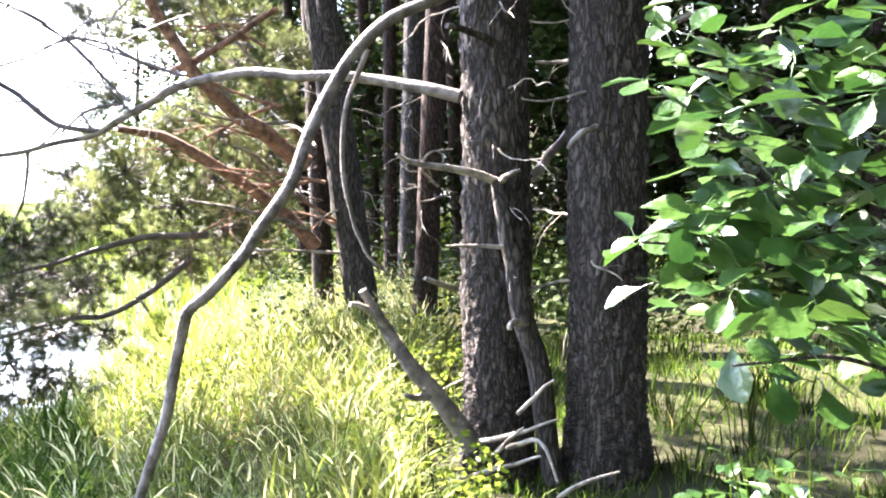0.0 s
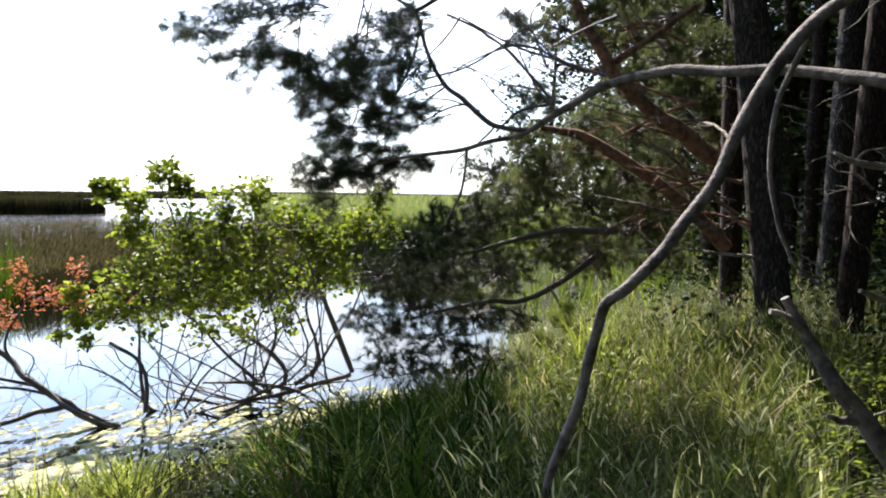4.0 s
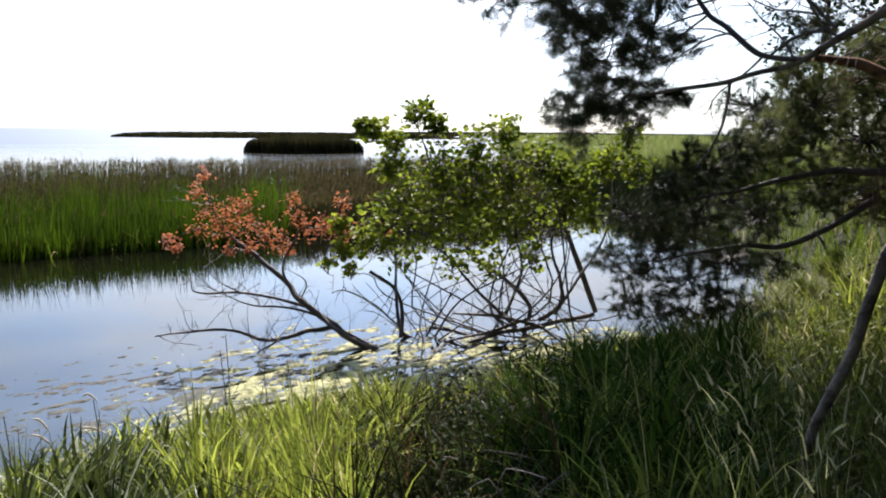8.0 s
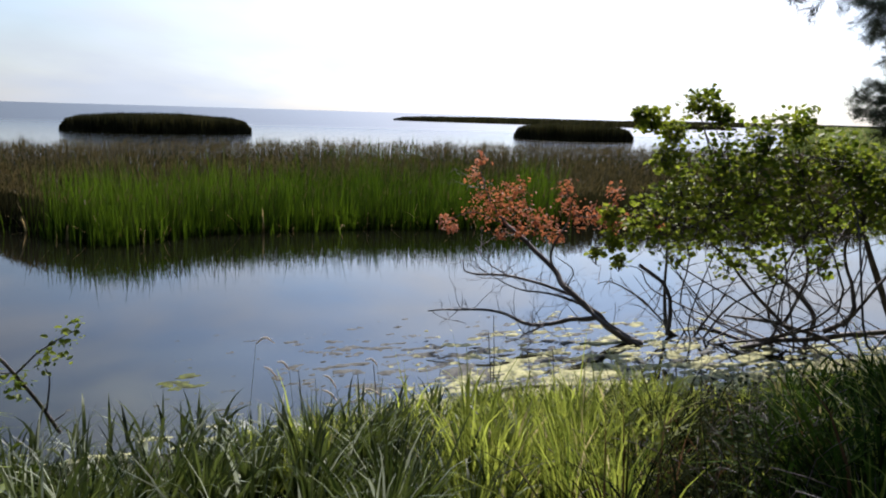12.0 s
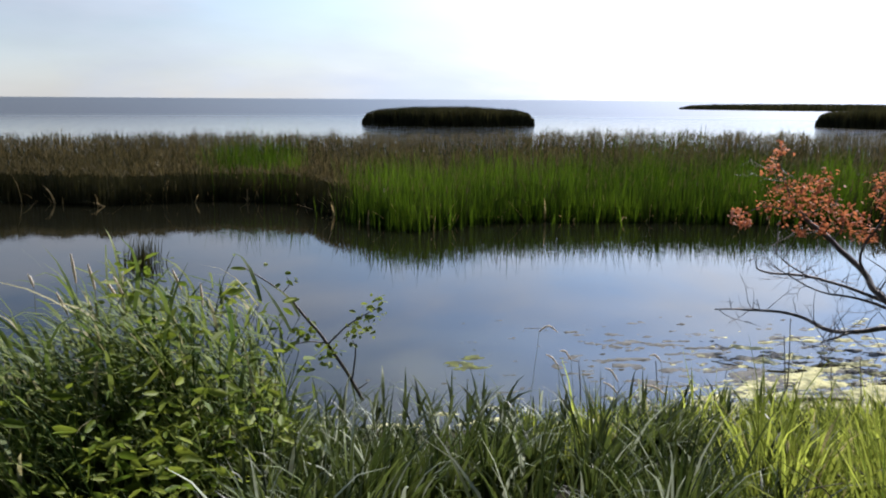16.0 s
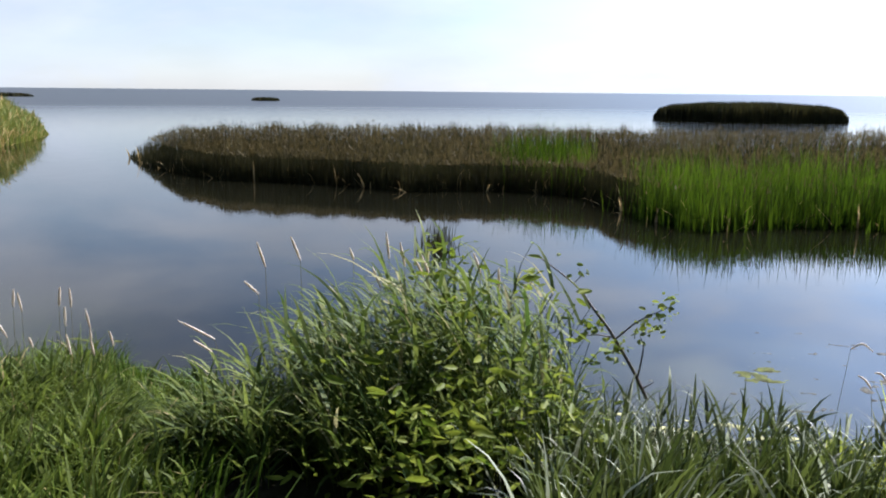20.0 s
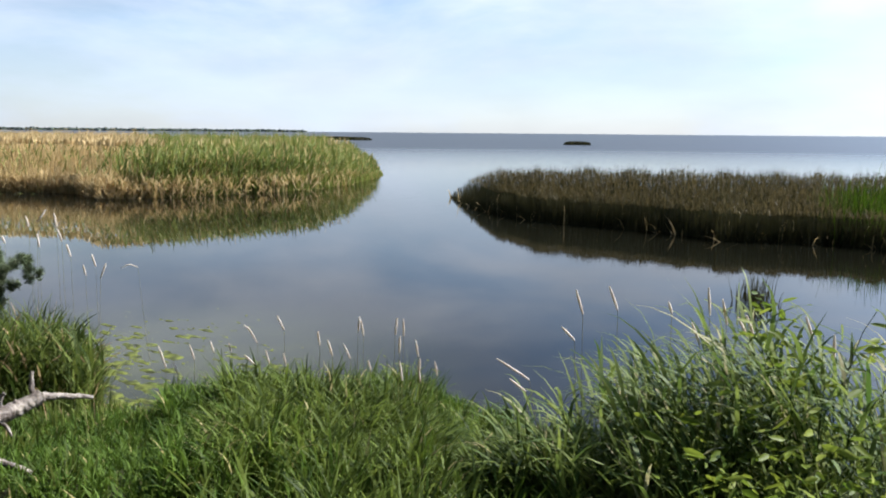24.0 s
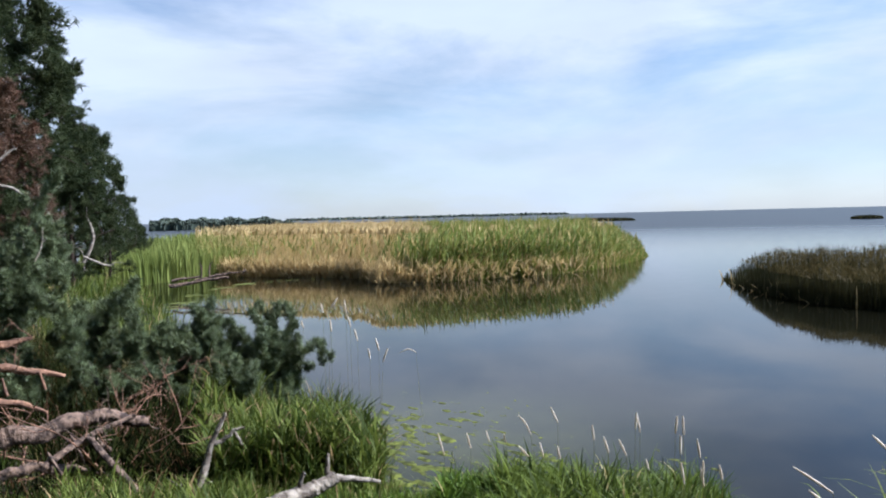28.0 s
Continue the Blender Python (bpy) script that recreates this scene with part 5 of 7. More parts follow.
def pads_on(parent, pads, r, mat, g, per=9, thick=0.0028, dense=1.0):
    """Flat needle pads: sprays of shoots that run outwards along a bough and droop a little."""
    lm, c, d = [], [], []
    for az, el, rad in pads:
        q = r + g.uniform(-0.35, 0.35)
        m = sight(az, el, q)
        out = sight(az + 1, el, q) - m
        out /= np.linalg.norm(out)
        for k in range(int((5 + 34 * rad) * dense)):
            o = m - out * rad * g.uniform(0.2, 1.1) + g.normal(0, 1, 3) * rad * (0.45, 0.45, 0.34)
            l_, t_ = bough(o, out + g.normal(0, 0.35, 3) + (0, 0, -0.12), rad * g.uniform(0.9, 1.7), 0.0055, g, 1, 0.12, 3, 0.35, 0.5)
            lm += l_
            for pts, _, _ in l_:
                for a_, b_ in zip(pts[:-1], pts[1:]):
                    for u_ in g.random(3):
                        c.append(a_ + (b_ - a_) * u_ + g.normal(0, 0.016, 3))
                        d.append(b_ - a_ + g.normal(0, 0.5, 3) * np.linalg.norm(b_ - a_))
    part("twig_mass", limbs_mesh(lm, 3), M_TWIG, parent)
    part("foliage", [needles(np.array(c), np.array(d), per, 0.058, thick, 1.25, 0.05)], mat, parent)


overhang = thing("pine_bough", "dark drooping pine bough reaching out over the water", "pine bough")
for pts, a, b in (([sight(21.80, 4.37, 6.05), sight(24.55, 4.53, 6.2), sight(26.40, 6.14, 6.35), sight(27.94, 7.44, 6.5), sight(28.98, 9.10, 6.6), sight(29.90, 12.27, 6.7)], 0.022, 0.014), ([sight(29.90, 12.27, 6.7), sight(32.65, 13.45, 6.7), sight(35.97, 13.55, 6.7), sight(39.31, 12.66, 6.6), sight(42.22, 11.27, 6.6)], 0.014, 0.007),
                  ([sight(24.22, 16.16, 6.7), sight(26.99, 13.94, 6.7), sight(28.39, 13.11, 6.7), sight(29.90, 12.27, 6.7)], 0.024, 0.016), ([sight(17.13, 7.89, 5.7), sight(19.72, 8.75, 5.9), sight(23.39, 10.00, 6.2), sight(26.96, 11.85, 6.4)], 0.013, 0.006), ([sight(20.45, 6.19, 5.9), sight(21.26, 6.94, 6.0), sight(23.84, 9.73, 6.2), sight(25.30, 10.65, 6.3)], 0.013, 0.006),
                  ([sight(26.37, 3.11, 6.3), sight(26.65, 0.63, 6.35), sight(27.36, -1.29, 6.4), sight(28.23, -2.63, 6.4)], 0.013, 0.006), ([sight(21.06, 6.00, 5.95), sight(22.96, 5.61, 6.1), sight(24.47, 4.19, 6.2)], 0.012, 0.008), ([sight(29.51, 11.69, 6.7), sight(30.23, 8.71, 6.65), sight(31.35, 6.44, 6.6), sight(32.07, 2.66, 6.6)], 0.012, 0.005), ([sight(33.33, 13.06, 6.7), sight(34.03, 9.37, 6.7), sight(33.79, 5.65, 6.7), sight(35.46, 2.61, 6.75)], 0.009, 0.004), ([sight(27.94, 7.25, 6.5), sight(29.82, 5.90, 6.55), sight(33.22, 4.53, 6.7), sight(36.22, 5.04, 6.8)], 0.010, 0.004), ([sight(37.46, 12.91, 6.6), sight(37.77, 9.62, 6.65), sight(37.37, 7.43, 6.7)], 0.008, 0.004), ([sight(21.08, 8.44, 6.0), sight(22.26, 11.78, 6.2), sight(20.74, 13.26, 6.1)], 0.008, 0.004),
                  ([sight(29.36, 7.74, 6.6), sight(26.71, 8.49, 6.6), sight(24.04, 10.0, 6.6), sight(22.89, 10.93, 6.6), sight(20.98, 11.47, 6.6)], 0.010, 0.005), ([sight(27.87, 12.02, 6.6), sight(25.19, 10.74, 6.6), sight(23.26, 9.25, 6.6), sight(21.71, 7.35, 6.6), sight(20.54, 6.2, 6.6)], 0.011, 0.006), ([sight(24.04, 10.0, 6.6), sight(21.73, 9.8, 6.6), sight(19.8, 8.66, 6.6), sight(17.12, 7.88, 6.6)], 0.012, 0.006), ([sight(33.68, 13.56, 6.6), sight(33.12, 11.41, 6.6), sight(33.49, 8.83, 6.6), sight(33.12, 6.58, 6.6)], 0.009, 0.004), ([sight(30.88, 11.82, 6.6), sight(31.63, 9.22, 6.6), sight(31.25, 6.59, 6.6)], 0.009, 0.004), ([sight(25.54, 5.64, 6.6), sight(27.84, 6.41, 6.6), sight(29.74, 6.41, 6.6)], 0.008, 0.004)):
    part("limb", limb(pts, a, b, 6, 6 * len(pts), 0.1, seed=int(a * 1000)), M_TWIG, overhang, smooth=True)
tw = []
for s_, w_, ln in ((sight(17.13, 7.89, 5.7), (-0.9, 0.3, 0.5), 0.7), (sight(19.72, 8.75, 5.9), (-0.8, 0.3, 0.6), 0.8), (sight(23.39, 10.00, 6.2), (-0.9, 0.2, 0.1), 0.8), (sight(21.26, 6.94, 6.0), (-0.9, 0.2, 0.35), 0.9), (sight(16.55, 11.78, 6), (-0.9, 0.2, -0.3), 1.0), (sight(19.22, 13.26, 6.1), (-0.9, 0.2, -0.4), 0.8), (sight(26.40, 6.14, 6.35), (-0.9, 0.2, -0.2), 0.7), (sight(24.55, 4.53, 6.2), (-0.8, 0.2, -0.6), 0.6), (sight(26.96, 11.85, 6.4), (-0.9, 0.2, -0.3), 0.9), (sight(29.90, 12.27, 6.7), (-0.9, 0.2, -0.5), 0.9), (sight(32.65, 13.45, 6.7), (-0.7, 0.2, -0.8), 0.9), (sight(27.94, 7.44, 6.5), (-0.9, 0.2, -0.5), 0.9), (sight(22.56, 4.06, 6.1), (-0.9, 0.2, 0.5), 0.6), (sight(20.29, 5.51, 5.9), (-0.6, 0.2, 0.8), 0.8), (sight(30.93, 2.37, 6.5), (-0.9, 0.1, 0.2), 0.6)):
    l_, t_ = bough(s_, w_, ln, 0.009, g, 2, 0.25, 4, 0.45, 0.55)
    tw += limbs_mesh(l_, 4)
part("twig_spray", tw, M_TWIG, overhang, "fine bare twigs")
pads_on(overhang, PADS, 6.6, M_NEEDLE, np.random.default_rng(14))
# boughs added above the view, placed where their shadow darkens the bank
high = thing("pine_bough", "unseen pine boughs added overhead to shade the bank", "pine bough")
SHADE_BOUGHS = [(sight(az, el, r), s) for az, el, r, s in ((39.2, 19.9, 7.2, 0.5), (38.1, 19.9, 8.4, 0.5), (37.2, 19.8, 9.5, 0.5), (38.5, 19.6, 10.8, 0.5), (37.4, 19.5, 13.8, 0.5), (40.0, 19.6, 9.7, 0.5), (39.0, 19.5, 12.1, 0.5), (41.5, 19.6, 8.5, 0.5), (39.9, 19.9, 13.5, 0.5), (43.2, 19.6, 7.3, 0.5), (41.6, 20.0, 11.2, 0.5), (42.9, 20.1, 10.0, 0.5), (42.2, 19.9, 12.4, 0.5), (41.9, 19.8, 13.6, 0.5), (45.2, 20.1, 8.8, 0.5), (44.0, 19.7, 13.1, 0.5), (43.8, 19.6, 14.3, 0.5), (40, 22.5, 8, 0.45), (41, 22, 10, 0.5), (42, 22, 12, 0.5))]
# unseen sprays added farther out, towards the sun, whose shade falls on the near meadow
for az, r in ((9.5, 3.9), (12, 5.0), (15, 4.1), (18, 5.2), (21, 4.2), (24, 5.3), (17, 3.2), (23, 3.2), (13.5, 4.5)):
    c = sight(az, 0, r)
    c[2] = float(ground_z(c[0], c[1])) + 0.3
    SHADE_BOUGHS.append((c + np.array(sun_dir) * 8.6, 0.42))
foliage(high, SHADE_BOUGHS, M_NEEDLE_DARK, g, 620, 36, 0.11, 0.024, 0.3)
for az, el, r, _ in ((37, 22.5, 9.6, 0), (34.5, 23.5, 9.8, 0), (38, 20, 9.5, 0), (39, 20, 7.4, 0), (44.5, 20, 9.0, 0), (43.5, 20, 13.8, 0), (39, 20, 13.0, 0)):
    tip_ = sight(az, el, r)
    root = sight(7.5, 36, 9.2)
    part("limb", limb([root, root * 0.7 + tip_ * 0.3 + (0, 0, 0.6), root * 0.3 + tip_ * 0.7 + (0, 0, 0.4), tip_], 0.09, 0.02, 8, 30), M_BARK_RED, high, smooth=True)

# a bough that hangs low over the shallows, shade put into its dark needles, and the crowns behind the trunks, sun put
# into their pale ones
low_bough = thing("pine_bough", "shaded pine bough hanging low over the shallows", "pine bough")
LOW = [sight(32.02, -5.70, 8.8), 0.4], [sight(30.11, -7.98, 8.8), 0.4], [sight(27.82, -5.69, 8.9), 0.4], [sight(30.13, -3.79, 9), 0.35], [sight(27.08, -2.62, 9), 0.4], [sight(25.49, -8.34, 8.9), 0.4], [sight(28.18, -9.87, 8.7), 0.35], [sight(31.64, -9.49, 8.7), 0.3], [sight(23.98, -5.65, 9.2), 0.4], [sight(22.79, -8.69, 9.1), 0.25], [sight(26.24, -11.00, 8.8), 0.25], [sight(29.72, -11.00, 8.7), 0.2], [sight(25.56, -1.08, 9.2), 0.35], [sight(28.62, -1.49, 9), 0.25], [sight(25.0, -11.5, 8.8), 0.32], [sight(27.5, -12.3, 8.7), 0.3], [sight(30.0, -12.4, 8.6), 0.3], [sight(32.2, -11.6, 8.6), 0.28], [sight(33.4, -8.4, 8.8), 0.28], [sight(24.2, -1.5, 10.5), 0.5], [sight(23.6, -5.0, 10.6), 0.5], [sight(25.8, -4.6, 10.2), 0.5], [sight(26.4, -8.2, 9.6), 0.45], [sight(28.6, -7.0, 9.4), 0.45], [sight(30.8, -6.4, 9.2), 0.4], [sight(24.6, 1.6, 10.4), 0.45], [sight(22.6, 1.4, 10.8), 0.5]
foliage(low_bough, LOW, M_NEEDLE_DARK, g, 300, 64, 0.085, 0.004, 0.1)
for pts in ([sight(16.01, -2.48, 9.3), sight(20.19, -2.55, 9.2), sight(24.77, -3.75, 9.0), sight(29.74, -4.93, 8.9)], [sight(17.12, -4.02, 9.4), sight(21.66, -7.15, 9.1), sight(25.50, -7.58, 8.9), sight(30.11, -8.73, 8.7)]):
    part("limb", limb(pts, 0.04, 0.012, 7, 24), M_TWIG, low_bough, smooth=True)
sapling = thing("pine_sapling", "small bright green pine sapling beside driftwood", "sapling")
foot = sight(19.6, -9.0, 8.1)
foot[2] = float(ground_z(foot[0], foot[1]))
part("stem", limb([foot, foot + (0.03, 0, 0.4), foot + (0, 0.02, 0.85)], 0.016, 0.006, 6, 14), M_BARK_ORANGE, sapling, smooth=True)
foliage(sapling, [(foot + (0.13 * math.cos(2.4 * k) * (9 - k) / 3, 0.13 * math.sin(2.4 * k) * (9 - k) / 3, 0.2 + 0.085 * k), 0.15 - 0.009 * k) for k in range(9)], M_NEEDLE_YOUNG, g, 900, 40, 0.07, 0.004, 0.7)
mid_crown = thing("pine_bough", "sunlit pine branches among bare limbs", "pine bough")
MID = [sight(22.89, -0.29, 9.5), 0.5], [sight(21.01, 1.64, 9.6), 0.5], [sight(18.74, 2.80, 10), 0.5], [sight(17.94, -0.61, 10), 0.6], [sight(15.31, 0.94, 10.4), 0.6], [sight(14.89, -2.08, 10.5), 0.6], [sight(12.67, -0.16, 11), 0.6], [sight(11.97, 2.85, 11), 0.5], [sight(20.18, -3.31, 9.8), 0.5], [sight(17.50, -4.03, 10.2), 0.5], [sight(13.35, -3.94, 11), 0.5], [sight(22.17, 3.53, 9.6), 0.3], [sight(18.01, 5.07, 10), 0.4], [sight(14.98, 4.33, 10.5), 0.45], [sight(19.96, 11.05, 9.5), 0.4], [sight(18.07, 12.52, 9.6), 0.45], [sight(16.17, 10.30, 10), 0.4], [sight(15.39, 7.33, 10), 0.4], [sight(12.79, 11.74, 11), 0.5], [sight(13.53, 8.81, 11), 0.5], [sight(11.64, 6.20, 11), 0.5], [sight(10.55, 9.51, 12), 0.6], [sight(18.85, 15.08, 9.6), 0.5], [sight(14.68, 13.58, 10), 0.5], [sight(16.95, 16.86, 10), 0.6], [sight(12.05, 16.05, 11), 0.7]
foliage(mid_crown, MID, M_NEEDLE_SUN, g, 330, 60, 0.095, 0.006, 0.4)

# the crowns of the near pines, high over the bank, unseen and widened to cut sky light
for ob, az, r, z in ((pine_a, -4, 4.75, 10.5), (pine_b, -12, 4.65, 11), (pine_c, 12, 9.2, 10.5), (pine_d, -2, 9.8, 10.5), (pine_e, 0.5, 13.5, 12), (pine_f, 9.4, 12.5, 11.5), (pine_g, 3.2, 15, 12)):
    c = sight(az, 0, r)
    c[2] = z
    blobs = []
    for k in range(13):
        o = g.normal(0, 1, 3) * ((1.2, 1.2, 0.9) if ob in (pine_c, pine_f) else (1.9, 1.9, 0.9))
        blobs.append((c + o, g.uniform(0.7, 1.1)))
        part("branch", limb([c + (0, 0, -0.8 + 0.1 * k), c + o * 0.5 + (0, 0, -0.2), c + o], 0.04, 0.015, 5, 12), M_BARK_RED, ob)
    foliage(ob, blobs, M_NEEDLE, g, 150, 24, 0.2, 0.05, 0.3, "crown", "dark needled crown", False)

# unseen lower boughs added to block sky light over the viewer and the land side, with a gap that lets the sun down on
# the shrub
g = np.random.default_rng(19)
gap = sight(-21, 0, 1.7)
for ob, az, r, blobs_n in ((pine_a, -4, 4.75, 26), (pine_b, -12, 4.65, 24)):
    root = sight(az, 0, r)
    blobs = []
    for k in range(blobs_n):
        c = np.array((g.uniform(-4.2, 4.0) if ob is pine_a else g.uniform(0.0, 6.5), g.uniform(-4.0, 5.5), 0.0))
        c[2] = max(6.3, 2.8 + 0.62 * np.hypot(c[0], c[1])) + g.uniform(0, 2.4)
        away = c - gap - np.array(sun_dir) * float(np.dot(c - gap, np.array(sun_dir)))
        if np.linalg.norm(away) < 1.9:
            continue
        blobs.append((c, g.uniform(0.8, 1.2)))
        part("branch", limb([root * (1, 1, 0) + (0, 0, c[2] - 0.7), (root * (1, 1, 0) + (0, 0, c[2])) * 0.4 + c * 0.6, c], 0.045, 0.015, 5, 12), M_BARK_RED, ob)
    foliage(ob, blobs, M_NEEDLE, g, 190, 24, 0.2, 0.05, 0.3, "bough_needles", "unseen needled boughs added to block sky light", False)

# ---- the wood behind ----
def wood_tree(height, spread, n_leaf, size, seed, mat, label, bark=M_BARK_RED):
    g = np.random.default_rng(seed)
    ob = thing("forest_tree", label, "tree", "wood behind the bank")
    top = np.array((g.normal(0, 0.4), g.normal(0, 0.4), height))
    part("trunk", tube(spline([(0, 0, -0.3), top * 0.3 + (0.1, 0, 0), top * 0.7, top], 14), [0.16, 0.12, 0.03], 9, 0.1), bark, ob, smooth=True)
    limbs, tips = [], []
    for k in range(16):
        z = height * g.uniform(0.06, 0.97)
        th = g.uniform(0, 6.283)
        a, b = bough(top * z / height, (math.cos(th), math.sin(th), 0.25), spread * (1.15 - 0.6 * z / height) * g.uniform(0.6, 1.1), 0.035, g, 2, 0.2, 3, 0.3, 0.5)
        limbs += a
        tips += b
    part("branchwork", limbs_mesh([q for q in limbs if q[1] > 0.012], 3), bark, ob)
    c, d = cover(tips, n_leaf, g, 0.28)
    part("crown", [leaves(c, size * g.uniform(0.6, 1.2, n_leaf), 0.2, 0.4)], mat, ob)
    return ob


g = np.random.default_rng(5)
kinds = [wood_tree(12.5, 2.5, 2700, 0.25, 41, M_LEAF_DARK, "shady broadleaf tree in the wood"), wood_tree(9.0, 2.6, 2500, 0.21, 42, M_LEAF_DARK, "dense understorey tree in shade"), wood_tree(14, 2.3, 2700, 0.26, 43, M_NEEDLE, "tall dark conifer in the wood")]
spots = [(a, r) for r, a0, a1, step in ((14.5, -34, -14, 6.5), (17.5, -36, 11, 5), (21, -38, 13, 4.2), (25, -38, 15, 3.6), (31, -38, 17, 3.6), (38, -38, 20, 3.2)) for a in np.arange(a0, a1, step)]
used = set()
for k, (a, r) in enumerate(spots):
    p = sight(a + g.uniform(-1.5, 1.5), 0, r + g.uniform(-1.2, 1.2))
    z = float(ground_z(p[0], p[1]))
    m = Matrix.Translation((p[0], p[1], z)) @ Matrix.Rotation(g.uniform(0, 6.28), 4, "Z")
    kind = kinds[k % 3]
    if k % 3 not in used:
        kind.matrix_basis = m
        used.add(k % 3)
    else:
        copy_thing(kind, m)
# unseen trees added round the land side of the bank to dim light from behind
for k in range(34):
    a, r = (-64 - 68 * k / 12 - g.uniform(0, 4), 5.8 + g.uniform(0, 1.8)) if k < 12 else (-44 - 104 * (k % 11) / 11 - g.uniform(0, 7), (9.5 if k < 23 else 14) + g.uniform(0, 4))
    p = sight(a, 0, r)
    copy_thing(kinds[k % 3], Matrix.Translation((p[0], p[1], float(ground_z(p[0], p[1])))) @ Matrix.Rotation(g.uniform(0, 6.28), 4, "Z"))
under = thing("undergrowth", "mixed shaded undergrowth below the trees", "shrubs", kind="stuff")
n = 9000
a, r = g.uniform(-38, 14, n), g.uniform(8.5, 20, n)
x, y = polar(a, r)
hmax = np.interp(r, (8.5, 11, 20), (0.5, 0.9, 2.2)) * (0.6 + 0.5 * np.abs(np.sin(a * 0.8 + r)))
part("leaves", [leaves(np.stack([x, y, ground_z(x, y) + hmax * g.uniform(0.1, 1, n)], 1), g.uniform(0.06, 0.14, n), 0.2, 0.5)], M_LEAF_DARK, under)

# ---- broad-leaved shrub beside the viewer ----
shrub = thing("broadleaf_shrub", "leafy shrub with glossy rounded toothed leaves", "shrub")


def broad_leaf(length, fold, cup, seed):
    """One leaf with a midrib, a rounded and slightly toothed rim and a short stalk."""
    g = np.random.default_rng(seed)
    rows = 9
    t = np.linspace(0, 1, rows)
    w = length * 0.33 * np.sin(np.pi * np.clip(t, 0.02, 0.985) ** 1.5) ** 0.75
    w = w * (1 + 0.05 * np.where(np.arange(rows) % 2, 1, -1))
    z = cup * length * (t - t**2) * 1.6
    v = []
    for tt, ww, zz in zip(t, w, z):
        for s in (-1, -0.5, 0, 0.5, 1):
            v.append((s * ww, tt * length, zz + abs(s) * ww * fold + 0.006 * length * g.normal()))
    o = np.arange(rows - 1)[:, None] * 5 + np.arange(4)[None]
    f = np.stack([o, o + 1, o + 6, o + 5], -1).reshape(-1, 4)
    stalk = tube(np.array([(0, -0.3 * length, -0.06 * length), (0, -0.1 * length, 0), (0, 0.2 * length, 0.001)]), [0.0014, 0.001], 4)
    return raw("leaf", [(np.array(v), f)] + stalk, M_LEAF_BIG, True)


leaf_kinds = [broad_leaf(0.085, 0.25, 0.1, 1), broad_leaf(0.07, 0.1, -0.12, 2), broad_leaf(0.078, 0.4, 0.05, 3), broad_leaf(0.06, 0.15, 0.2, 4)]
stem_from = sight(-31.56, -14.65, 1.95)
SPOTS = (sight(-15.77, 9.14, 1.8), sight(-16.0, 6.25, 1.75), sight(-17.91, 6.87, 1.75), sight(-20.81, 8.38, 1.75), sight(-23.99, 8.41, 1.75), sight(-27.46, 8.93, 1.8), sight(-22.89, 5.97, 1.7), sight(-26.38, 6.54, 1.75), sight(-19.31, 3.37, 1.7), sight(-22.86, 3.29, 1.7), sight(-26.34, 3.38, 1.7), sight(-20.37, 1.35, 1.75), sight(-23.55, 0.58, 1.65), sight(-27.01, 0.19, 1.75), sight(-17.48, -0.45, 1.7), sight(-16.2, -2.29, 1.7), sight(-19.29, -2.31, 1.65), sight(-22.85, -2.30, 1.6), sight(-26.34, -2.65, 1.7), sight(-15.6, -3.60, 1.75), sight(-17.48, -4.15, 1.7), sight(-21.10, -4.86, 1.6), sight(-24.64, -5.17, 1.65), sight(-16.8, -6.02, 1.75), sight(-22.20, -7.57, 1.6), sight(-19.71, -9.27, 1.65), sight(-21.91, -10.65, 1.6), sight(-27.77, -5.81, 1.75), sight(-27.86, -9.33, 1.8), sight(-28.74, -2.98, 1.8), sight(-28.74, 4.71, 1.8), sight(-28.66, -12.09, 1.9))
g = np.random.default_rng(23)
for row, (first, last, ey) in enumerate((((sight(-31.41, 0.16, 1.95)), (sight(-15.39, 8.43, 1.78)), 0), ((sight(-31.44, -2.94, 1.95)), (sight(-18.59, 3.57, 1.72)), 0), ((sight(-31.56, -7.78, 1.95)), (sight(-13.43, -3.41, 1.75)), 0), ((sight(-31.77, -12.58, 1.95)), (sight(-19.39, -11.47, 1.65)), 0))):
    mid = (first + last) / 2 + (0, 0, 0.05)
    part("branch", limb([stem_from - (0, 0, 0.7), stem_from, first * 0.7 + stem_from * 0.3, first, mid, last], 0.012, 0.003, 6, 30), M_BARK, shrub, smooth=True)
for s in SPOTS:
    for k in range(3):
        c = s + np.clip(g.normal(0, 0.055, 3), -0.08, 0.08)
        if k > 1:
            c = (c - (0, 0, EYE)) * g.uniform(1.08, 1.4) + (0, 0, EYE)
        th0, lay = g.uniform(0, 6.283), Matrix.Rotation(g.normal(0.25, 0.25), 4, "X")
        for q in range(4):
            lf = new("leaf", leaf_kinds[int(g.integers(0, 4))])
            lf.parent = shrub
            turn = Euler((g.normal(-0.2, 0.3), g.normal(0, 0.35), th0 + q * 1.571 + g.normal(0, 0.3)))
            lf.matrix_basis = Matrix.Translation(Vector(c)) @ lay @ turn.to_matrix().to_4x4() @ Matrix.Translation((0, 0.025, 0.012 * q)) @ Matrix.Scale(g.uniform(0.95, 1.5), 4)

weed_plant = thing("leafy_plant", "bluish green leafy plant at the foot of the shrub", "plant")
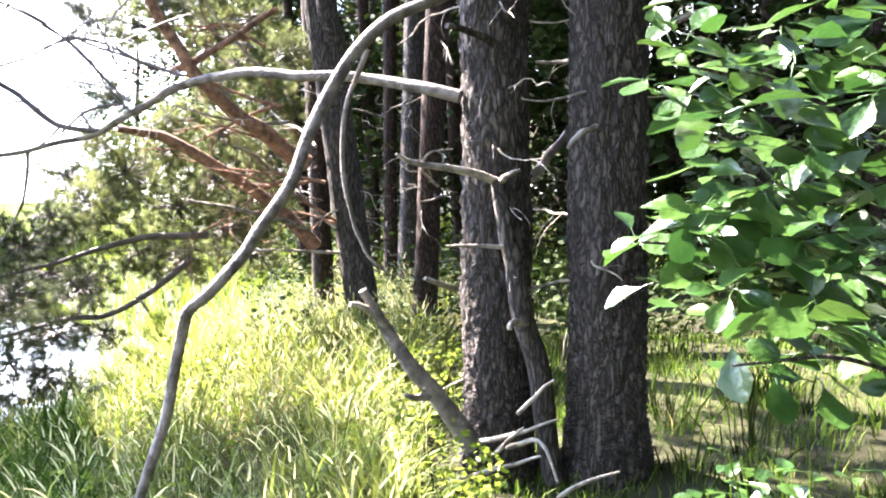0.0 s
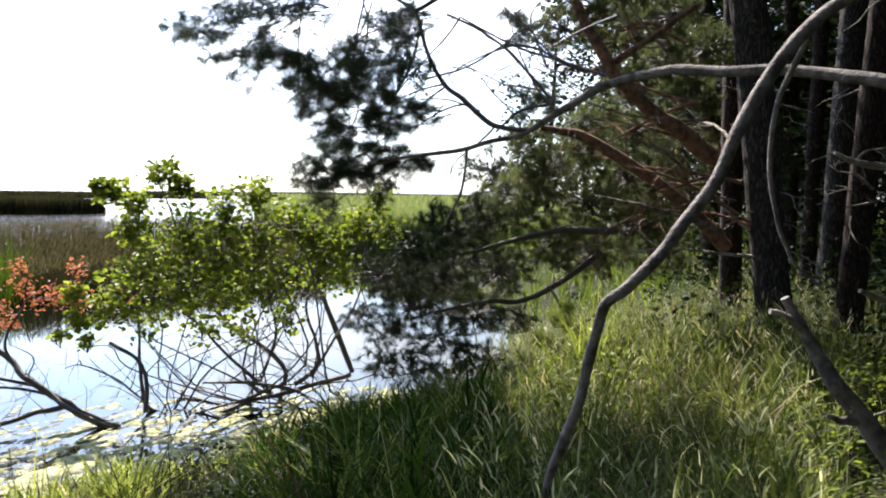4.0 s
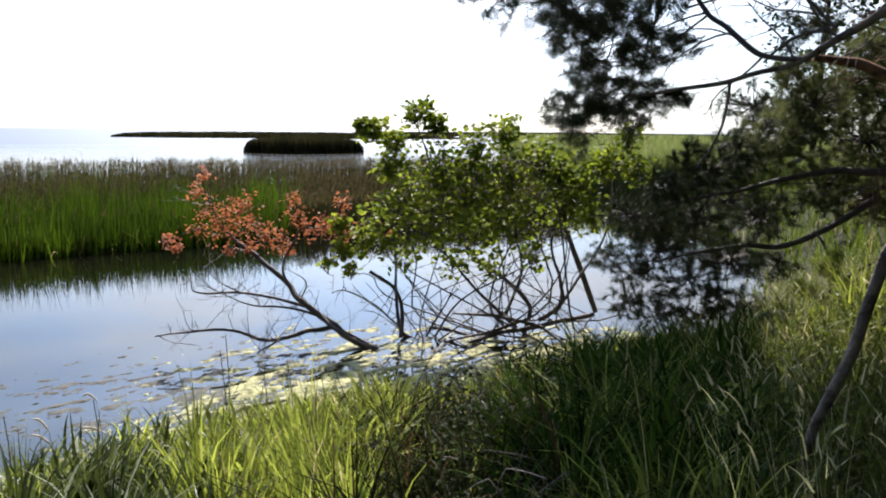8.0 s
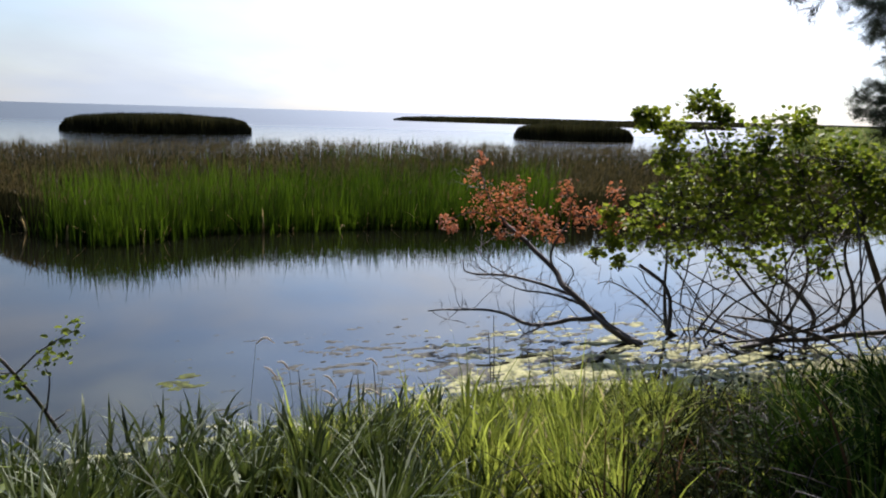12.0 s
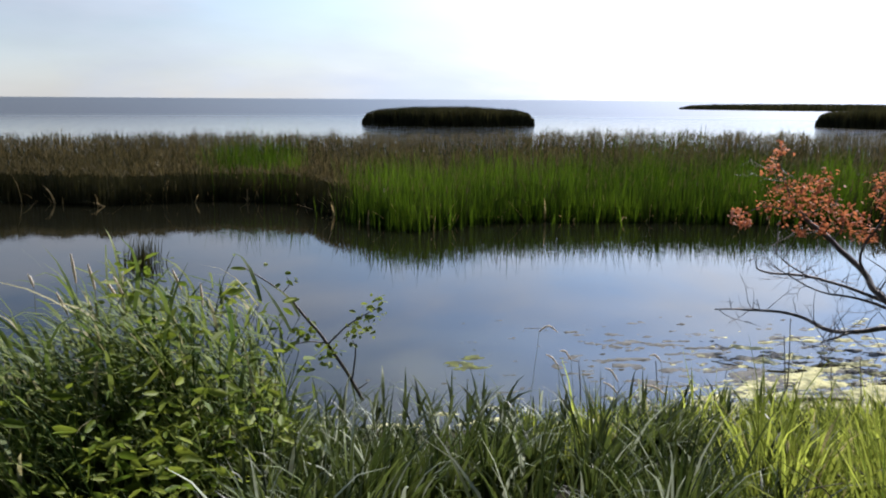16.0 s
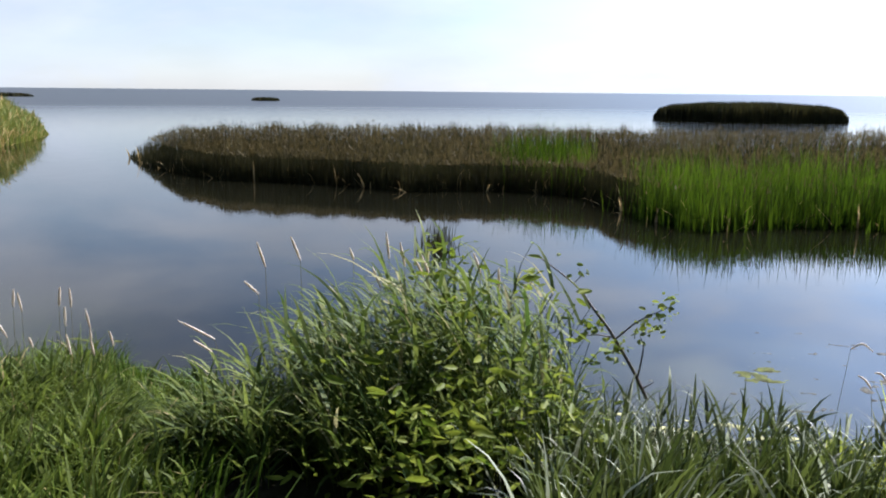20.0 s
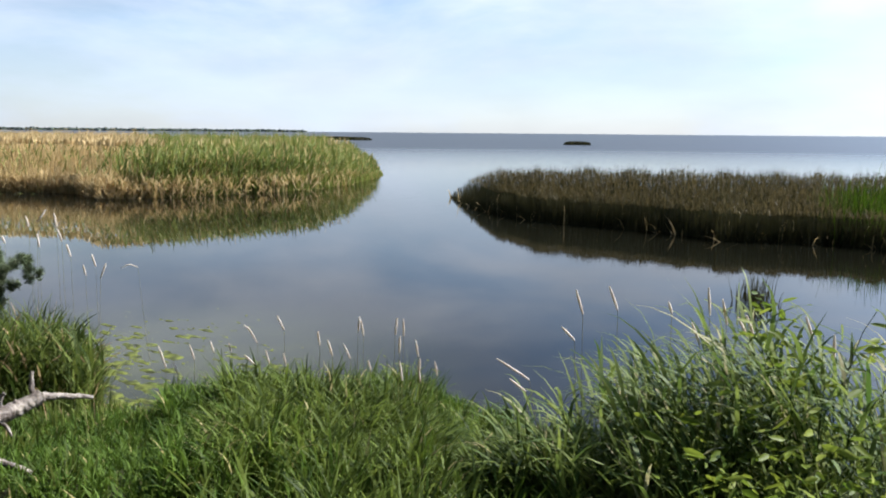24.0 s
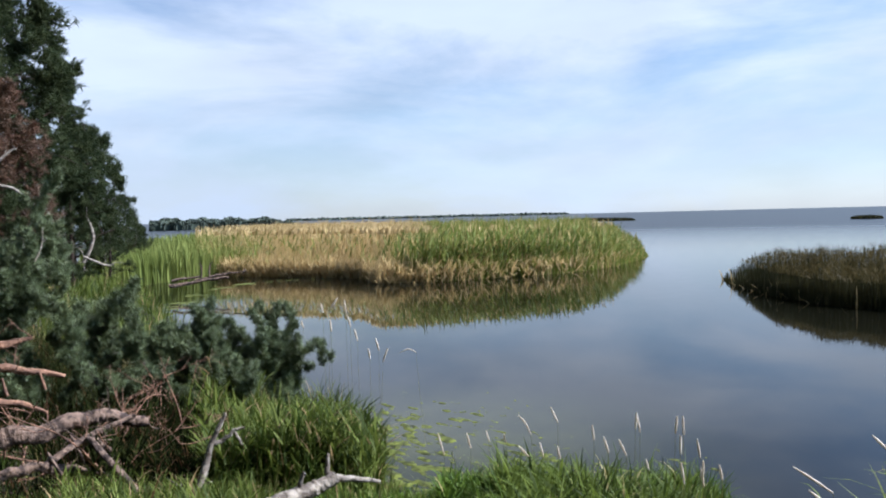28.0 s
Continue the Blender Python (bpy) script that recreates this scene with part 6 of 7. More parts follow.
for k in range(16):
    top = sight(g.uniform(-29, -17.5), g.uniform(-22.5, -17.0), g.uniform(2.5, 3.1))
    root = top * (1, 1, 0) + g.normal(0, 0.08, 3) * (1, 1, 0)
    root[2] = float(ground_z(root[0], root[1]))
    part("stem", limb([root, (root + top) / 2 + (0.02, 0, 0), top], 0.005, 0.003, 5, 10), M_REED_GREEN, weed_plant, smooth=True)
    for q in range(7):
        lf = new("leaf", leaf_kinds[int(g.integers(0, 4))])
        lf.parent = weed_plant
        at_ = top * (0.7 + 0.05 * q) + root * (0.3 - 0.05 * q)
        turn = Euler((g.normal(0.1, 0.3), g.normal(0, 0.3), q * 2.4 + g.normal(0, 0.3)))
        lf.matrix_basis = Matrix.Translation(Vector(at_)) @ turn.to_matrix().to_4x4() @ Matrix.Translation((0, 0.025, 0)) @ Matrix.Scale(g.uniform(0.8, 1.2), 4)

# ---- shrub standing in the shallows ----
alder = thing("water_shrub", "spreading green alder shrub rooted in the shallows", "shrub")
for pts, a, b in (([sight(34.10, -12.31, 11.8), sight(35.34, -9.11, 11.7), sight(36.38, -6.49, 11.6), sight(37.79, -3.49, 11.5), sight(39.55, -1.06, 11.4)], 0.06, 0.015), ([sight(39.23, -14.36, 10.9), sight(38.71, -12.07, 11), sight(41.09, -9.84, 11), sight(43.25, -8.16, 11), sight(45.22, -4.36, 11), sight(46.78, 0.18, 11)], 0.05, 0.01), ([sight(37.69, -13.55, 10.9), sight(40.44, -12.88, 10.8), sight(42.39, -12.73, 10.7), sight(44.35, -12.61, 10.6)], 0.045, 0.012),
                  ([sight(38.10, -13.00, 11), sight(36.59, -11.81, 11.1), sight(36.52, -10.29, 11.2), sight(37.28, -8.03, 11.2), sight(36.80, -4.98, 11.2)], 0.05, 0.015), ([sight(39.44, -13.80, 10.9), sight(42.82, -10.83, 10.8), sight(44.79, -8.56, 10.8), sight(48.27, -6.29, 10.8)], 0.04, 0.01), ([sight(46.37, -14.53, 10.9), sight(47.87, -13.92, 10.9), sight(48.26, -11.26, 10.9), sight(48.35, -8.20, 10.9), sight(48.66, -4.39, 10.9)], 0.045, 0.01), ([sight(46.37, -14.53, 10.9), sight(45.52, -13.15, 10.9), sight(44.37, -11.24, 10.9)], 0.03, 0.008), ([sight(48.06, -13.54, 10.9), sight(49.82, -12.02, 10.8), sight(51.75, -11.05, 10.8), sight(52.72, -11.23, 10.8)], 0.02, 0.006),
                  ([sight(38.38, -2.74, 11.4), sight(42.19, -2.23, 11.2), sight(45.24, -1.70, 11)], 0.02, 0.006), ([sight(40.44, -12.69, 11), sight(39.36, -9.23, 11), sight(40.59, -5.82, 11), sight(41.06, -1.27, 11)], 0.03, 0.008), ([sight(36.95, -12.58, 11.3), sight(33.70, -7.16, 11.4), sight(33.11, -2.62, 11.5), sight(32.26, -0.36, 11.5)], 0.03, 0.008), ([sight(43.14, -14.65, 10.6), sight(40.41, -13.83, 10.8), sight(37.31, -13.16, 11), sight(34.25, -12.47, 11.5)], 0.05, 0.04)):
    part("branch", limb(pts, a * 0.68, b * 0.8, 7, 10 * len(pts), 0.25, seed=len(alder.children)), M_TWIG, alder, smooth=True)
CROWN = [sight(46.98, 1.24, 11), 0.24], [sight(49.81, 0.08, 10.9), 0.2], [sight(45.57, 0.50, 11), 0.18], [sight(50.57, 0.34, 10.9), 0.1], [sight(48.29, -0.78, 11), 0.2], [sight(48.67, -2.48, 10.9), 0.24], [sight(47.51, -4.38, 10.9), 0.4], [sight(45.23, -2.84, 10.8), 0.5], [sight(42.58, -1.29, 10.9), 0.4], [sight(43.11, -4.34, 10.7), 0.55], [sight(40.71, -0.05, 11), 0.28], [sight(40.45, -3.54, 10.8), 0.55], [sight(38.39, -1.98, 11), 0.4], [sight(45.96, -6.47, 10.6), 0.5], [sight(49.04, -6.30, 10.7), 0.45], [sight(50.58, -7.44, 10.7), 0.3], [sight(51.92, -8.19, 10.7), 0.2], [sight(42.88, -7.01, 10.6), 0.5], [sight(39.81, -6.57, 10.7), 0.45], [sight(36.86, -2.71, 11.2), 0.4], [sight(36.41, -5.35, 11.1), 0.4], [sight(34.51, -5.67, 11.3), 0.3], [sight(33.88, -2.08, 11.4), 0.32], [sight(32.37, -0.36, 11.5), 0.22], [sight(31.81, -2.58, 11.5), 0.26], [sight(47.49, -8.58, 10.6), 0.32], [sight(44.40, -8.94, 10.6), 0.3], [sight(41.68, -9.28, 10.7), 0.25], [sight(51.36, -9.53, 10.7), 0.12], [sight(52.10, -6.48, 10.8), 0.15], [sight(35.34, -3.43, 11.3), 0.3], [sight(38.61, -8.45, 10.9), 0.25], [sight(52.89, -9.14, 10.7), 0.1]
g = np.random.default_rng(31)
lc, tw = [], []
for c, r in CROWN:
    n = int((110 + 950 * r * r) * np.interp(c[2], (1.1, 1.7, 2.3), (0.45, 0.85, 1.15)))
    o = np.clip(g.normal(0, 0.42, (n, 3)), -0.8, 0.8) * r
    lc.append(c + o)
    for s in (c + o)[::9]:
        tw += tube(np.array([c - (0, 0, 0.15), (c + s) / 2 + g.normal(0, 0.06, 3), s]), [0.006, 0.003], 3)
lc = np.vstack(lc)
part("crown", [leaves(lc, g.uniform(0.055, 0.105, len(lc)), 0.2, 0.35, 0.72)], M_LEAF, alder, "sunlit yellow green leaves")
part("twig_mass", tw, M_TWIG, alder)
feet = [sight(39.2, -14.4, 10.9), sight(43.0, -14.6, 10.7), sight(46.4, -14.5, 10.8), sight(37.5, -13.4, 11.0), sight(35.0, -12.6, 11.6), sight(41.2, -14.2, 10.8)]
tw = []
for k in range(26):
    b = feet[k % 6] + g.normal(0, 0.18, 3) * (1, 1, 0)
    e = CROWN[5 + int(g.integers(0, 25))][0] + g.normal(0, 0.3, 3)
    e = b + (e - b) * min(1.0, 2.6 / np.linalg.norm(e - b))
    m1, m2 = b * 0.65 + e * 0.35 + g.normal(0, 0.6, 3) * (1, 1, 0.3) + (0, 0, -0.3), b * 0.3 + e * 0.7 + g.normal(0, 0.34, 3)
    stem = spline([b, m1, m2, e], 14)
    r0 = g.uniform(0.008, 0.02)
    tw += tube(stem, [r0, r0 * 0.7, 0.004], 5)
    for j in (5, 8, 11):
        l, t = bough(stem[j], g.normal(0, 1, 3) + (0, 0, 0.1), g.uniform(0.3, 0.8), 0.006, g, 1, 0.0, 2, 0.45)
        tw += limbs_mesh(l, 3)
part("stem_tangle", tw, M_TWIG, alder, "tangle of thin dark bare stems")
tw = []
for k in range(70):
    s = alder.children[int(g.integers(0, 12))]
    co = s.data.vertices[int(g.integers(0, len(s.data.vertices)))].co
    l, t = bough(np.array(co), g.normal(0, 1, 3) + (0, 0, 0.3), g.uniform(0.4, 1.0), 0.009, g, 1, 0.0, 3, 0.4)
    tw += limbs_mesh(l, 3)
part("twig_mass", tw, M_TWIG, alder)

# ---- dead bush with orange leaves ----
dead = thing("dead_bush", "half fallen dead bush with withered orange leaves", "dead shrub")
for pts, a, b in (([sight(49.52, -15.13, 10.3), sight(51.39, -14.28, 10.35), sight(52.75, -13.31, 10.4), sight(54.85, -11.76, 10.6), sight(55.78, -10.42, 10.8), sight(57.64, -8.68, 11), sight(59.11, -7.52, 11.1), sight(60.19, -6.00, 11.2), sight(60.99, -3.94, 11.2)], 0.055, 0.008), ([sight(52.55, -13.51, 10.4), sight(54.50, -13.84, 10.2), sight(56.83, -14.34, 10.1), sight(59.48, -13.50, 10.1), sight(62.12, -13.49, 10.1), sight(64.36, -13.66, 10.1)], 0.032, 0.007), ([sight(56.05, -14.25, 10.1), sight(57.22, -14.81, 10), sight(57.77, -15.09, 10)], 0.015, 0.008), ([sight(54.28, -12.15, 10.6), sight(56.75, -11.41, 10.7), sight(59.02, -11.01, 10.8), sight(61.64, -10.91, 10.8), sight(61.98, -10.04, 10.8)], 0.024, 0.005), ([sight(53.71, -12.73, 10.5), sight(56.00, -12.11, 10.5), sight(58.29, -11.86, 10.5), sight(60.70, -10.65, 10.5)], 0.018, 0.005), ([sight(58.64, -11.09, 10.8), sight(60.13, -10.30, 10.8), sight(61.21, -9.14, 10.8)], 0.01, 0.004),
                  ([sight(55.22, -11.37, 10.7), sight(55.95, -9.28, 10.8), sight(54.77, -6.65, 11), sight(55.20, -4.76, 11)], 0.018, 0.005), ([sight(54.58, -6.65, 11), sight(53.25, -6.66, 11), sight(51.90, -5.15, 11)], 0.01, 0.004), ([sight(57.64, -8.68, 11), sight(57.05, -7.37, 11), sight(58.14, -5.48, 11)], 0.012, 0.004), ([sight(59.11, -7.52, 11.1), sight(61.51, -6.71, 11.1), sight(63.37, -7.51, 11.1)], 0.01, 0.004), ([sight(54.85, -11.76, 10.6), sight(54.44, -10.44, 10.6), sight(55.76, -9.47, 10.6)], 0.01, 0.004)):
    part("branch", limb(pts, a, b, 7, 7 * len(pts), 0.18, seed=len(dead.children)), M_TWIG, dead, smooth=True)
RUST = [sight(60.97, -3.01, 11.2), 0.09], [sight(61.44, -4.12, 11.2), 0.13], [sight(60.92, -5.43, 11.2), 0.17], [sight(59.62, -5.45, 11.1), 0.19], [sight(58.50, -5.09, 11), 0.19], [sight(60.21, -6.63, 11.1), 0.19], [sight(58.15, -6.30, 11), 0.19], [sight(57.04, -7.00, 11), 0.19], [sight(56.22, -7.58, 11), 0.17], [sight(61.51, -6.71, 11.1), 0.11], [sight(63.25, -7.37, 11.1), 0.13], [sight(62.79, -7.83, 11.1), 0.08], [sight(55.31, -4.75, 11), 0.13], [sight(55.06, -5.89, 11), 0.15], [sight(54.20, -6.54, 11), 0.19], [sight(53.06, -6.74, 11), 0.15], [sight(51.90, -4.96, 11), 0.13], [sight(52.10, -6.29, 11), 0.15], [sight(51.65, -7.05, 11), 0.15], [sight(59.50, -8.15, 11), 0.08], [sight(58.18, -7.80, 11), 0.1], [sight(55.55, -8.15, 10.9), 0.09], [sight(49.04, -6.87, 11), 0.1], [sight(59.20, -6.58, 11), 0.15]
lc = []
for c, r in RUST:
    n = int(35 + 1500 * r * r)
    lc.append(c + g.normal(0, 0.5, (n, 3)) * r)
lc = np.vstack(lc)
part("withered_leaves", [leaves(lc, g.uniform(0.035, 0.07, len(lc)), 0.5, 0.1, 0.55)], M_LEAF_DEAD, dead, "curled orange brown leaves")
tw = []
for k in range(90):
    s = dead.children[int(g.integers(0, 6))]
    co = np.array(s.data.vertices[int(g.integers(0, len(s.data.vertices)))].co)
    l, t = bough(co, g.normal(0, 1, 3) + (0.3, -0.3, 0.8), g.uniform(0.25, 0.6), 0.006, g, 1, 0, 3, 0.4)
    tw += limbs_mesh(l, 3)
part("twig_mass", tw, M_TWIG, dead)

# ---- reed clump and herbs on the bank ----
clump = thing("reed_clump", "tall bending reed clump growing on the bank", "reeds", kind="stuff")
n = 330
a = np.where(g.random(n) < 0.91, g.uniform(93.2, 112, n), g.uniform(112, 119.5, n))
r = g.uniform(4.3, 5.8, n)
el = np.interp(a, (93, 94.2, 96.7, 98.5, 102.9, 105.5, 108.4, 112, 114, 118, 120), (-20.5, -15.0, -12.6, -11.4, -11.2, -13.4, -15.2, -16.6, -18.2, -21.8, -24.0))
x, y = polar(a, r)
z0 = ground_z(x, y)
ht = (2.8 + r * np.tan(np.radians(el)) - z0).clip(0.35) * np.sqrt(g.uniform(0.2, 1.0, n))
base = np.stack([x, y, z0], 1)
hd = g.normal(-1.3, 1.3, n)
stems = []
lp, lh, ll, lw = [], [], [], []
for k in range(n):
    t = np.linspace(0, 1, 5)[:, None]
    bend = np.array((math.cos(hd[k]), math.sin(hd[k]), 0)) * 0.3 * ht[k]
    q = base[k] + np.array((0, 0, 1.0)) * ht[k] * 0.93 * t + bend * t**2
    stems += tube(q, [0.004, 0.002], 4)
    m = int(4 + 4 * ht[k])
    for s in np.linspace(0.25, 1, m):
        lp.append(base[k] + np.array((0, 0, 1.0)) * ht[k] * 0.93 * s + bend * s**2)
        lh.append(-1.3 + g.normal(0, 1.1))
        ll.append(g.uniform(0.26, 0.52))
        lw.append(g.uniform(0.016, 0.032))
part("stems", stems, M_REED_GREEN, clump)
m = len(lp)
part("reed_leaves", [blades(np.array(lp), np.array(ll), np.array(lw), g.normal(0.75, 0.28, m), np.array(lh), g.normal(1.4, 0.4, m), 5, facing=g.normal(0, 0.5, m))], M_REED_LEAF, clump, "long arching glossy reed leaves")

herb = thing("climbing_herb", "yellow green leafy herb twining through the reeds", "plant")
HERB = [[sight(102.81, -12.03, 4.9), 0.1], [sight(103.02, -10.50, 4.9), 0.07], [sight(103.19, -13.94, 4.8), 0.14], [sight(102.78, -15.85, 4.7), 0.16], [sight(103.97, -17.75, 4.6), 0.2], [sight(104.97, -20.40, 4.5), 0.2], [sight(106.82, -23.01, 4.3), 0.2], [sight(103.95, -23.40, 4.3), 0.2], [sight(100.32, -20.36, 4.5), 0.16], [sight(98.49, -13.11, 4.9), 0.1], [sight(96.56, -23.99, 4.3), 0.18], [sight(100.47, -23.37, 4.3), 0.18], [sight(97.33, -12.70, 5), 0.08], [sight(95.29, -15.30, 4.9), 0.1], [sight(95.48, -20.59, 4.6), 0.14], [sight(108.92, -25.93, 4.1), 0.14], [sight(93.01, -21.96, 4.6), 0.12], [sight(99.97, -17.71, 4.6), 0.14], [sight(112.20, -25.44, 4.1), 0.12]]
for k in range(22):
    HERB.append([sight(g.uniform(95, 109), g.uniform(-26.5, -20.5), g.uniform(3.7, 4.4)), g.uniform(0.07, 0.15)])
lc, tw = [], []
for c, r in HERB:
    c = (c - (0, 0, EYE)) * 0.95 + (0, 0, EYE)
    k = int(12 + 330 * r * r)
    o = g.normal(0, 1.15, (k, 3)) * r
    lc.append(c + o)
    for s in (c + o)[::7]:
        tw += tube(np.array([c - (0, 0, r), (c + s) / 2, s]), [0.003, 0.002], 3)
lc = np.vstack(lc)
part("leaves", [leaves(lc, g.uniform(0.05, 0.12, len(lc)), 0.1, 0.4, 0.34)], M_HERB, herb)
part("vines", tw, M_REED_GREEN, herb)

young = thing("young_alder", "thin bare sapling with a few yellow green leaves", "sapling")
for pts, a, b in (([sight(88.41, -20.60, 6.0), sight(89.57, -18.57, 6.0), sight(90.94, -16.49, 6.0), sight(92.59, -14.50, 6.0), sight(93.82, -13.04, 6.0), sight(96.40, -11.23, 6.0)], 0.016, 0.004), ([sight(90.77, -16.67, 6.0), sight(89.26, -15.37, 6.0), sight(87.22, -14.30, 6.0)], 0.008, 0.003), ([sight(89.14, -19.17, 6.0), sight(88.87, -17.22, 6.0), sight(89.08, -16.48, 6.0)], 0.008, 0.003), ([sight(90.93, -16.60, 6), sight(92.11, -16.48, 6), sight(93.27, -16.65, 6)], 0.006, 0.003), ([sight(88.78, -19.82, 6), sight(88.03, -19.39, 6)], 0.006, 0.003), ([sight(93.82, -13.04, 6), sight(93.38, -12.49, 6), sight(93.55, -12.01, 6)], 0.004, 0.002)):
    part("branch", limb(pts, a, b, 6, 6 * len(pts), 0.1, seed=3), M_TWIG, young, smooth=True)
lc = np.vstack([c + g.normal(0, 0.5, (int(n), 3)) * r for c, r, n in ((sight(87.53, -14.32, 6), 0.09, 30), (sight(88.10, -15.48, 6), 0.09, 30), (sight(89.03, -16.03, 6), 0.07, 20), (sight(92.14, -15.73, 6), 0.09, 34), (sight(92.99, -15.96, 6), 0.06, 14), (sight(90.70, -17.34, 6), 0.1, 40), (sight(92.41, -18.19, 6), 0.05, 12), (sight(93.46, -12.34, 6), 0.04, 7), (sight(94.86, -11.03, 6), 0.01, 2))])
part("leaves", [leaves(lc, g.uniform(0.03, 0.065, len(lc)), 0.3, 0.4, 0.6)], M_HERB, young)


def spike(top, bottom, bend=0.0, thick=0.007):
    """A grass stalk with a pale soft flower spike; it stands on the bank."""
    top, bottom = np.asarray(top), np.asarray(bottom)
    foot = bottom + (bottom - top) * 0.6
    foot[2] = min(bottom[2] - 0.1, max(float(ground_z(foot[0], foot[1])), -0.3))
    ob = thing("flowering_grass", "tall grass stalk with a pale soft flower spike", "grass", "flowering grasses")
    stalk = part("stalk", tube(spline([foot, bottom * 0.6 + foot * 0.4 + (0.01, 0, 0), bottom], 8), [0.0022, 0.0014], 4), M_GRASS_DRY, ob)
    side = np.cross(top - bottom, (0, 0, 1.0)) if bend == 0 else np.array((0, 0, 1.0))
    mid = (top + bottom) / 2 + (side * 0.02 if bend == 0 else np.array((0, 0, bend)))
    part("flower_spike", tube(spline([bottom, mid, top], 10), [thick * 0.6, thick, thick, thick * 0.45], 7, 0.25), M_SPIKE, stalk, "pale soft flower spike", True)


for top, bot in ((sight(115.20, -10.45, 5), sight(114.71, -12.11, 5)), (sight(113.04, -10.06, 5), sight(112.45, -11.66, 5)), (sight(106.79, -9.68, 5), sight(106.61, -11.55, 5)), (sight(105.87, -10.40, 5), sight(105.55, -12.06, 5)), (sight(104.92, -11.47, 4.9), sight(104.24, -12.81, 4.9)), (sight(104.42, -11.31, 4.9), sight(103.92, -12.53, 4.9)), (sight(107.72, -12.07, 4.9), sight(107.15, -13.55, 4.9)), (sight(116.08, -13.05, 5), sight(115.20, -13.93, 5)), (sight(109.22, -10.82, 5.1), sight(108.98, -11.61, 5.1)), (sight(99.17, -12.12, 4.9), sight(99.11, -13.64, 4.9)), (sight(100.89, -11.11, 4.9), sight(100.41, -12.45, 4.9)),
                 (sight(131.84, -14.51, 5.4), sight(131.53, -15.57, 5.4)), (sight(129.66, -12.88, 5.5), sight(129.76, -13.94, 5.5)), (sight(127.12, -12.92, 5.5), sight(127.25, -14.07, 5.5)), (sight(126.93, -14.17, 5.4), sight(126.96, -15.36, 5.4)), (sight(126.94, -15.90, 5.3), sight(126.76, -17.19, 5.3)), (sight(125.56, -15.67, 5.4), sight(125.59, -16.54, 5.4)), (sight(120.35, -15.48, 5.3), sight(118.13, -16.81, 5.3)),
                 (sight(143.09, -14.71, 5.8), sight(142.68, -16.14, 5.8)), (sight(142.17, -15.90, 5.8), sight(141.92, -16.58, 5.8)), (sight(139.74, -14.50, 5.9), sight(139.52, -15.26, 5.9)), (sight(138.50, -14.69, 5.9), sight(138.40, -15.26, 5.9)), (sight(135.25, -12.80, 6), sight(134.79, -13.79, 6)), (sight(132.52, -13.89, 6), sight(132.41, -14.87, 6)), (sight(130.80, -14.73, 5.9), sight(130.33, -15.75, 5.9)), (sight(129.59, -13.09, 6), sight(129.43, -14.19, 6)), (sight(126.70, -12.99, 6), sight(126.68, -14.17, 6)), (sight(125.86, -14.38, 5.9), sight(125.68, -15.55, 5.9)), (sight(125.67, -16.19, 5.7), sight(125.50, -17.39, 5.7)), (sight(124.54, -15.86, 5.8), sight(124.36, -16.80, 5.8)), (sight(137.51, -15.47, 5.8), sight(136.82, -16.12, 5.8)), (sight(136.06, -15.16, 5.8), sight(135.80, -16.18, 5.8)), (sight(141.09, -14.72, 5.8), sight(140.81, -15.70, 5.8)), (sight(134.85, -15.37, 5.8), sight(134.70, -16.20, 5.8)), (sight(129.11, -15.86, 5.7), sight(128.94, -16.53, 5.7)), (sight(119.47, -16.82, 5.3), sight(118.35, -17.62, 5.3)),
                 (sight(149.30, -5.49, 10.5), sight(149.19, -6.59, 10.5)), (sight(149.12, -6.59, 10.5), sight(148.93, -7.37, 10.5)), (sight(150.32, -6.81, 10.3), sight(150.25, -7.65, 10.3)), (sight(150.93, -5.65, 10.4), sight(150.77, -6.35, 10.4)), (sight(148.68, -7.53, 10.3), sight(148.46, -8.35, 10.3)), (sight(147.21, -8.25, 10.2), sight(147.01, -9.08, 10.2)), (sight(147.75, -8.90, 10.2), sight(147.63, -9.61, 10.2)), (sight(146.38, -8.91, 10.2), sight(146.75, -9.83, 10.2)), (sight(152.29, -6.83, 10.2), sight(152.14, -7.31, 10.2)), (sight(149.73, -5.29, 10.4), sight(150.26, -6.08, 10.4))):
    spike(top, bot, 0.0, 0.0075 if np.hypot(*top[:2]) < 8 else 0.012)
for a_, b_, bend in ((sight(76.17, -15.89, 6.6), sight(74.89, -15.88, 6.6), 0.05), (sight(74.80, -18.14, 6.4), sight(75.64, -17.46, 6.4), 0.02), (sight(73.90, -17.71, 6.4), sight(74.72, -17.15, 6.4), 0.03), (sight(70.62, -18.98, 6.2), sight(71.56, -18.12, 6.2), 0.03), (sight(70.57, -19.83, 6.2), sight(71.63, -19.08, 6.2), 0.02), (sight(67.76, -17.44, 6.4), sight(68.61, -17.11, 6.4), 0.03), (sight(67.33, -19.58, 6.2), sight(68.81, -19.05, 6.2), 0.02), (sight(144.42, -9.25, 10.2), sight(145.54, -9.28, 10.2), 0.04), (sight(136.63, -14.66, 5.9), sight(137.47, -13.44, 5.9), 0.02)):
    spike(b_, a_, bend)

bramble = thing("bramble_patch", "dark low herb and bramble tangle on the bank", "shrubs", kind="stuff")
n = 4500
a, r = g.uniform(36, 53, n), g.uniform(3.0, 6.6, n)
x, y = polar(a, r)
hm = (0.25 + 0.3 * np.abs(np.sin(a * 0.31 + 1.0) * np.cos(r * 1.7 + a * 0.1))) * np.interp(a, (36, 40, 48, 53), (0.8, 1, 1, 0.3))
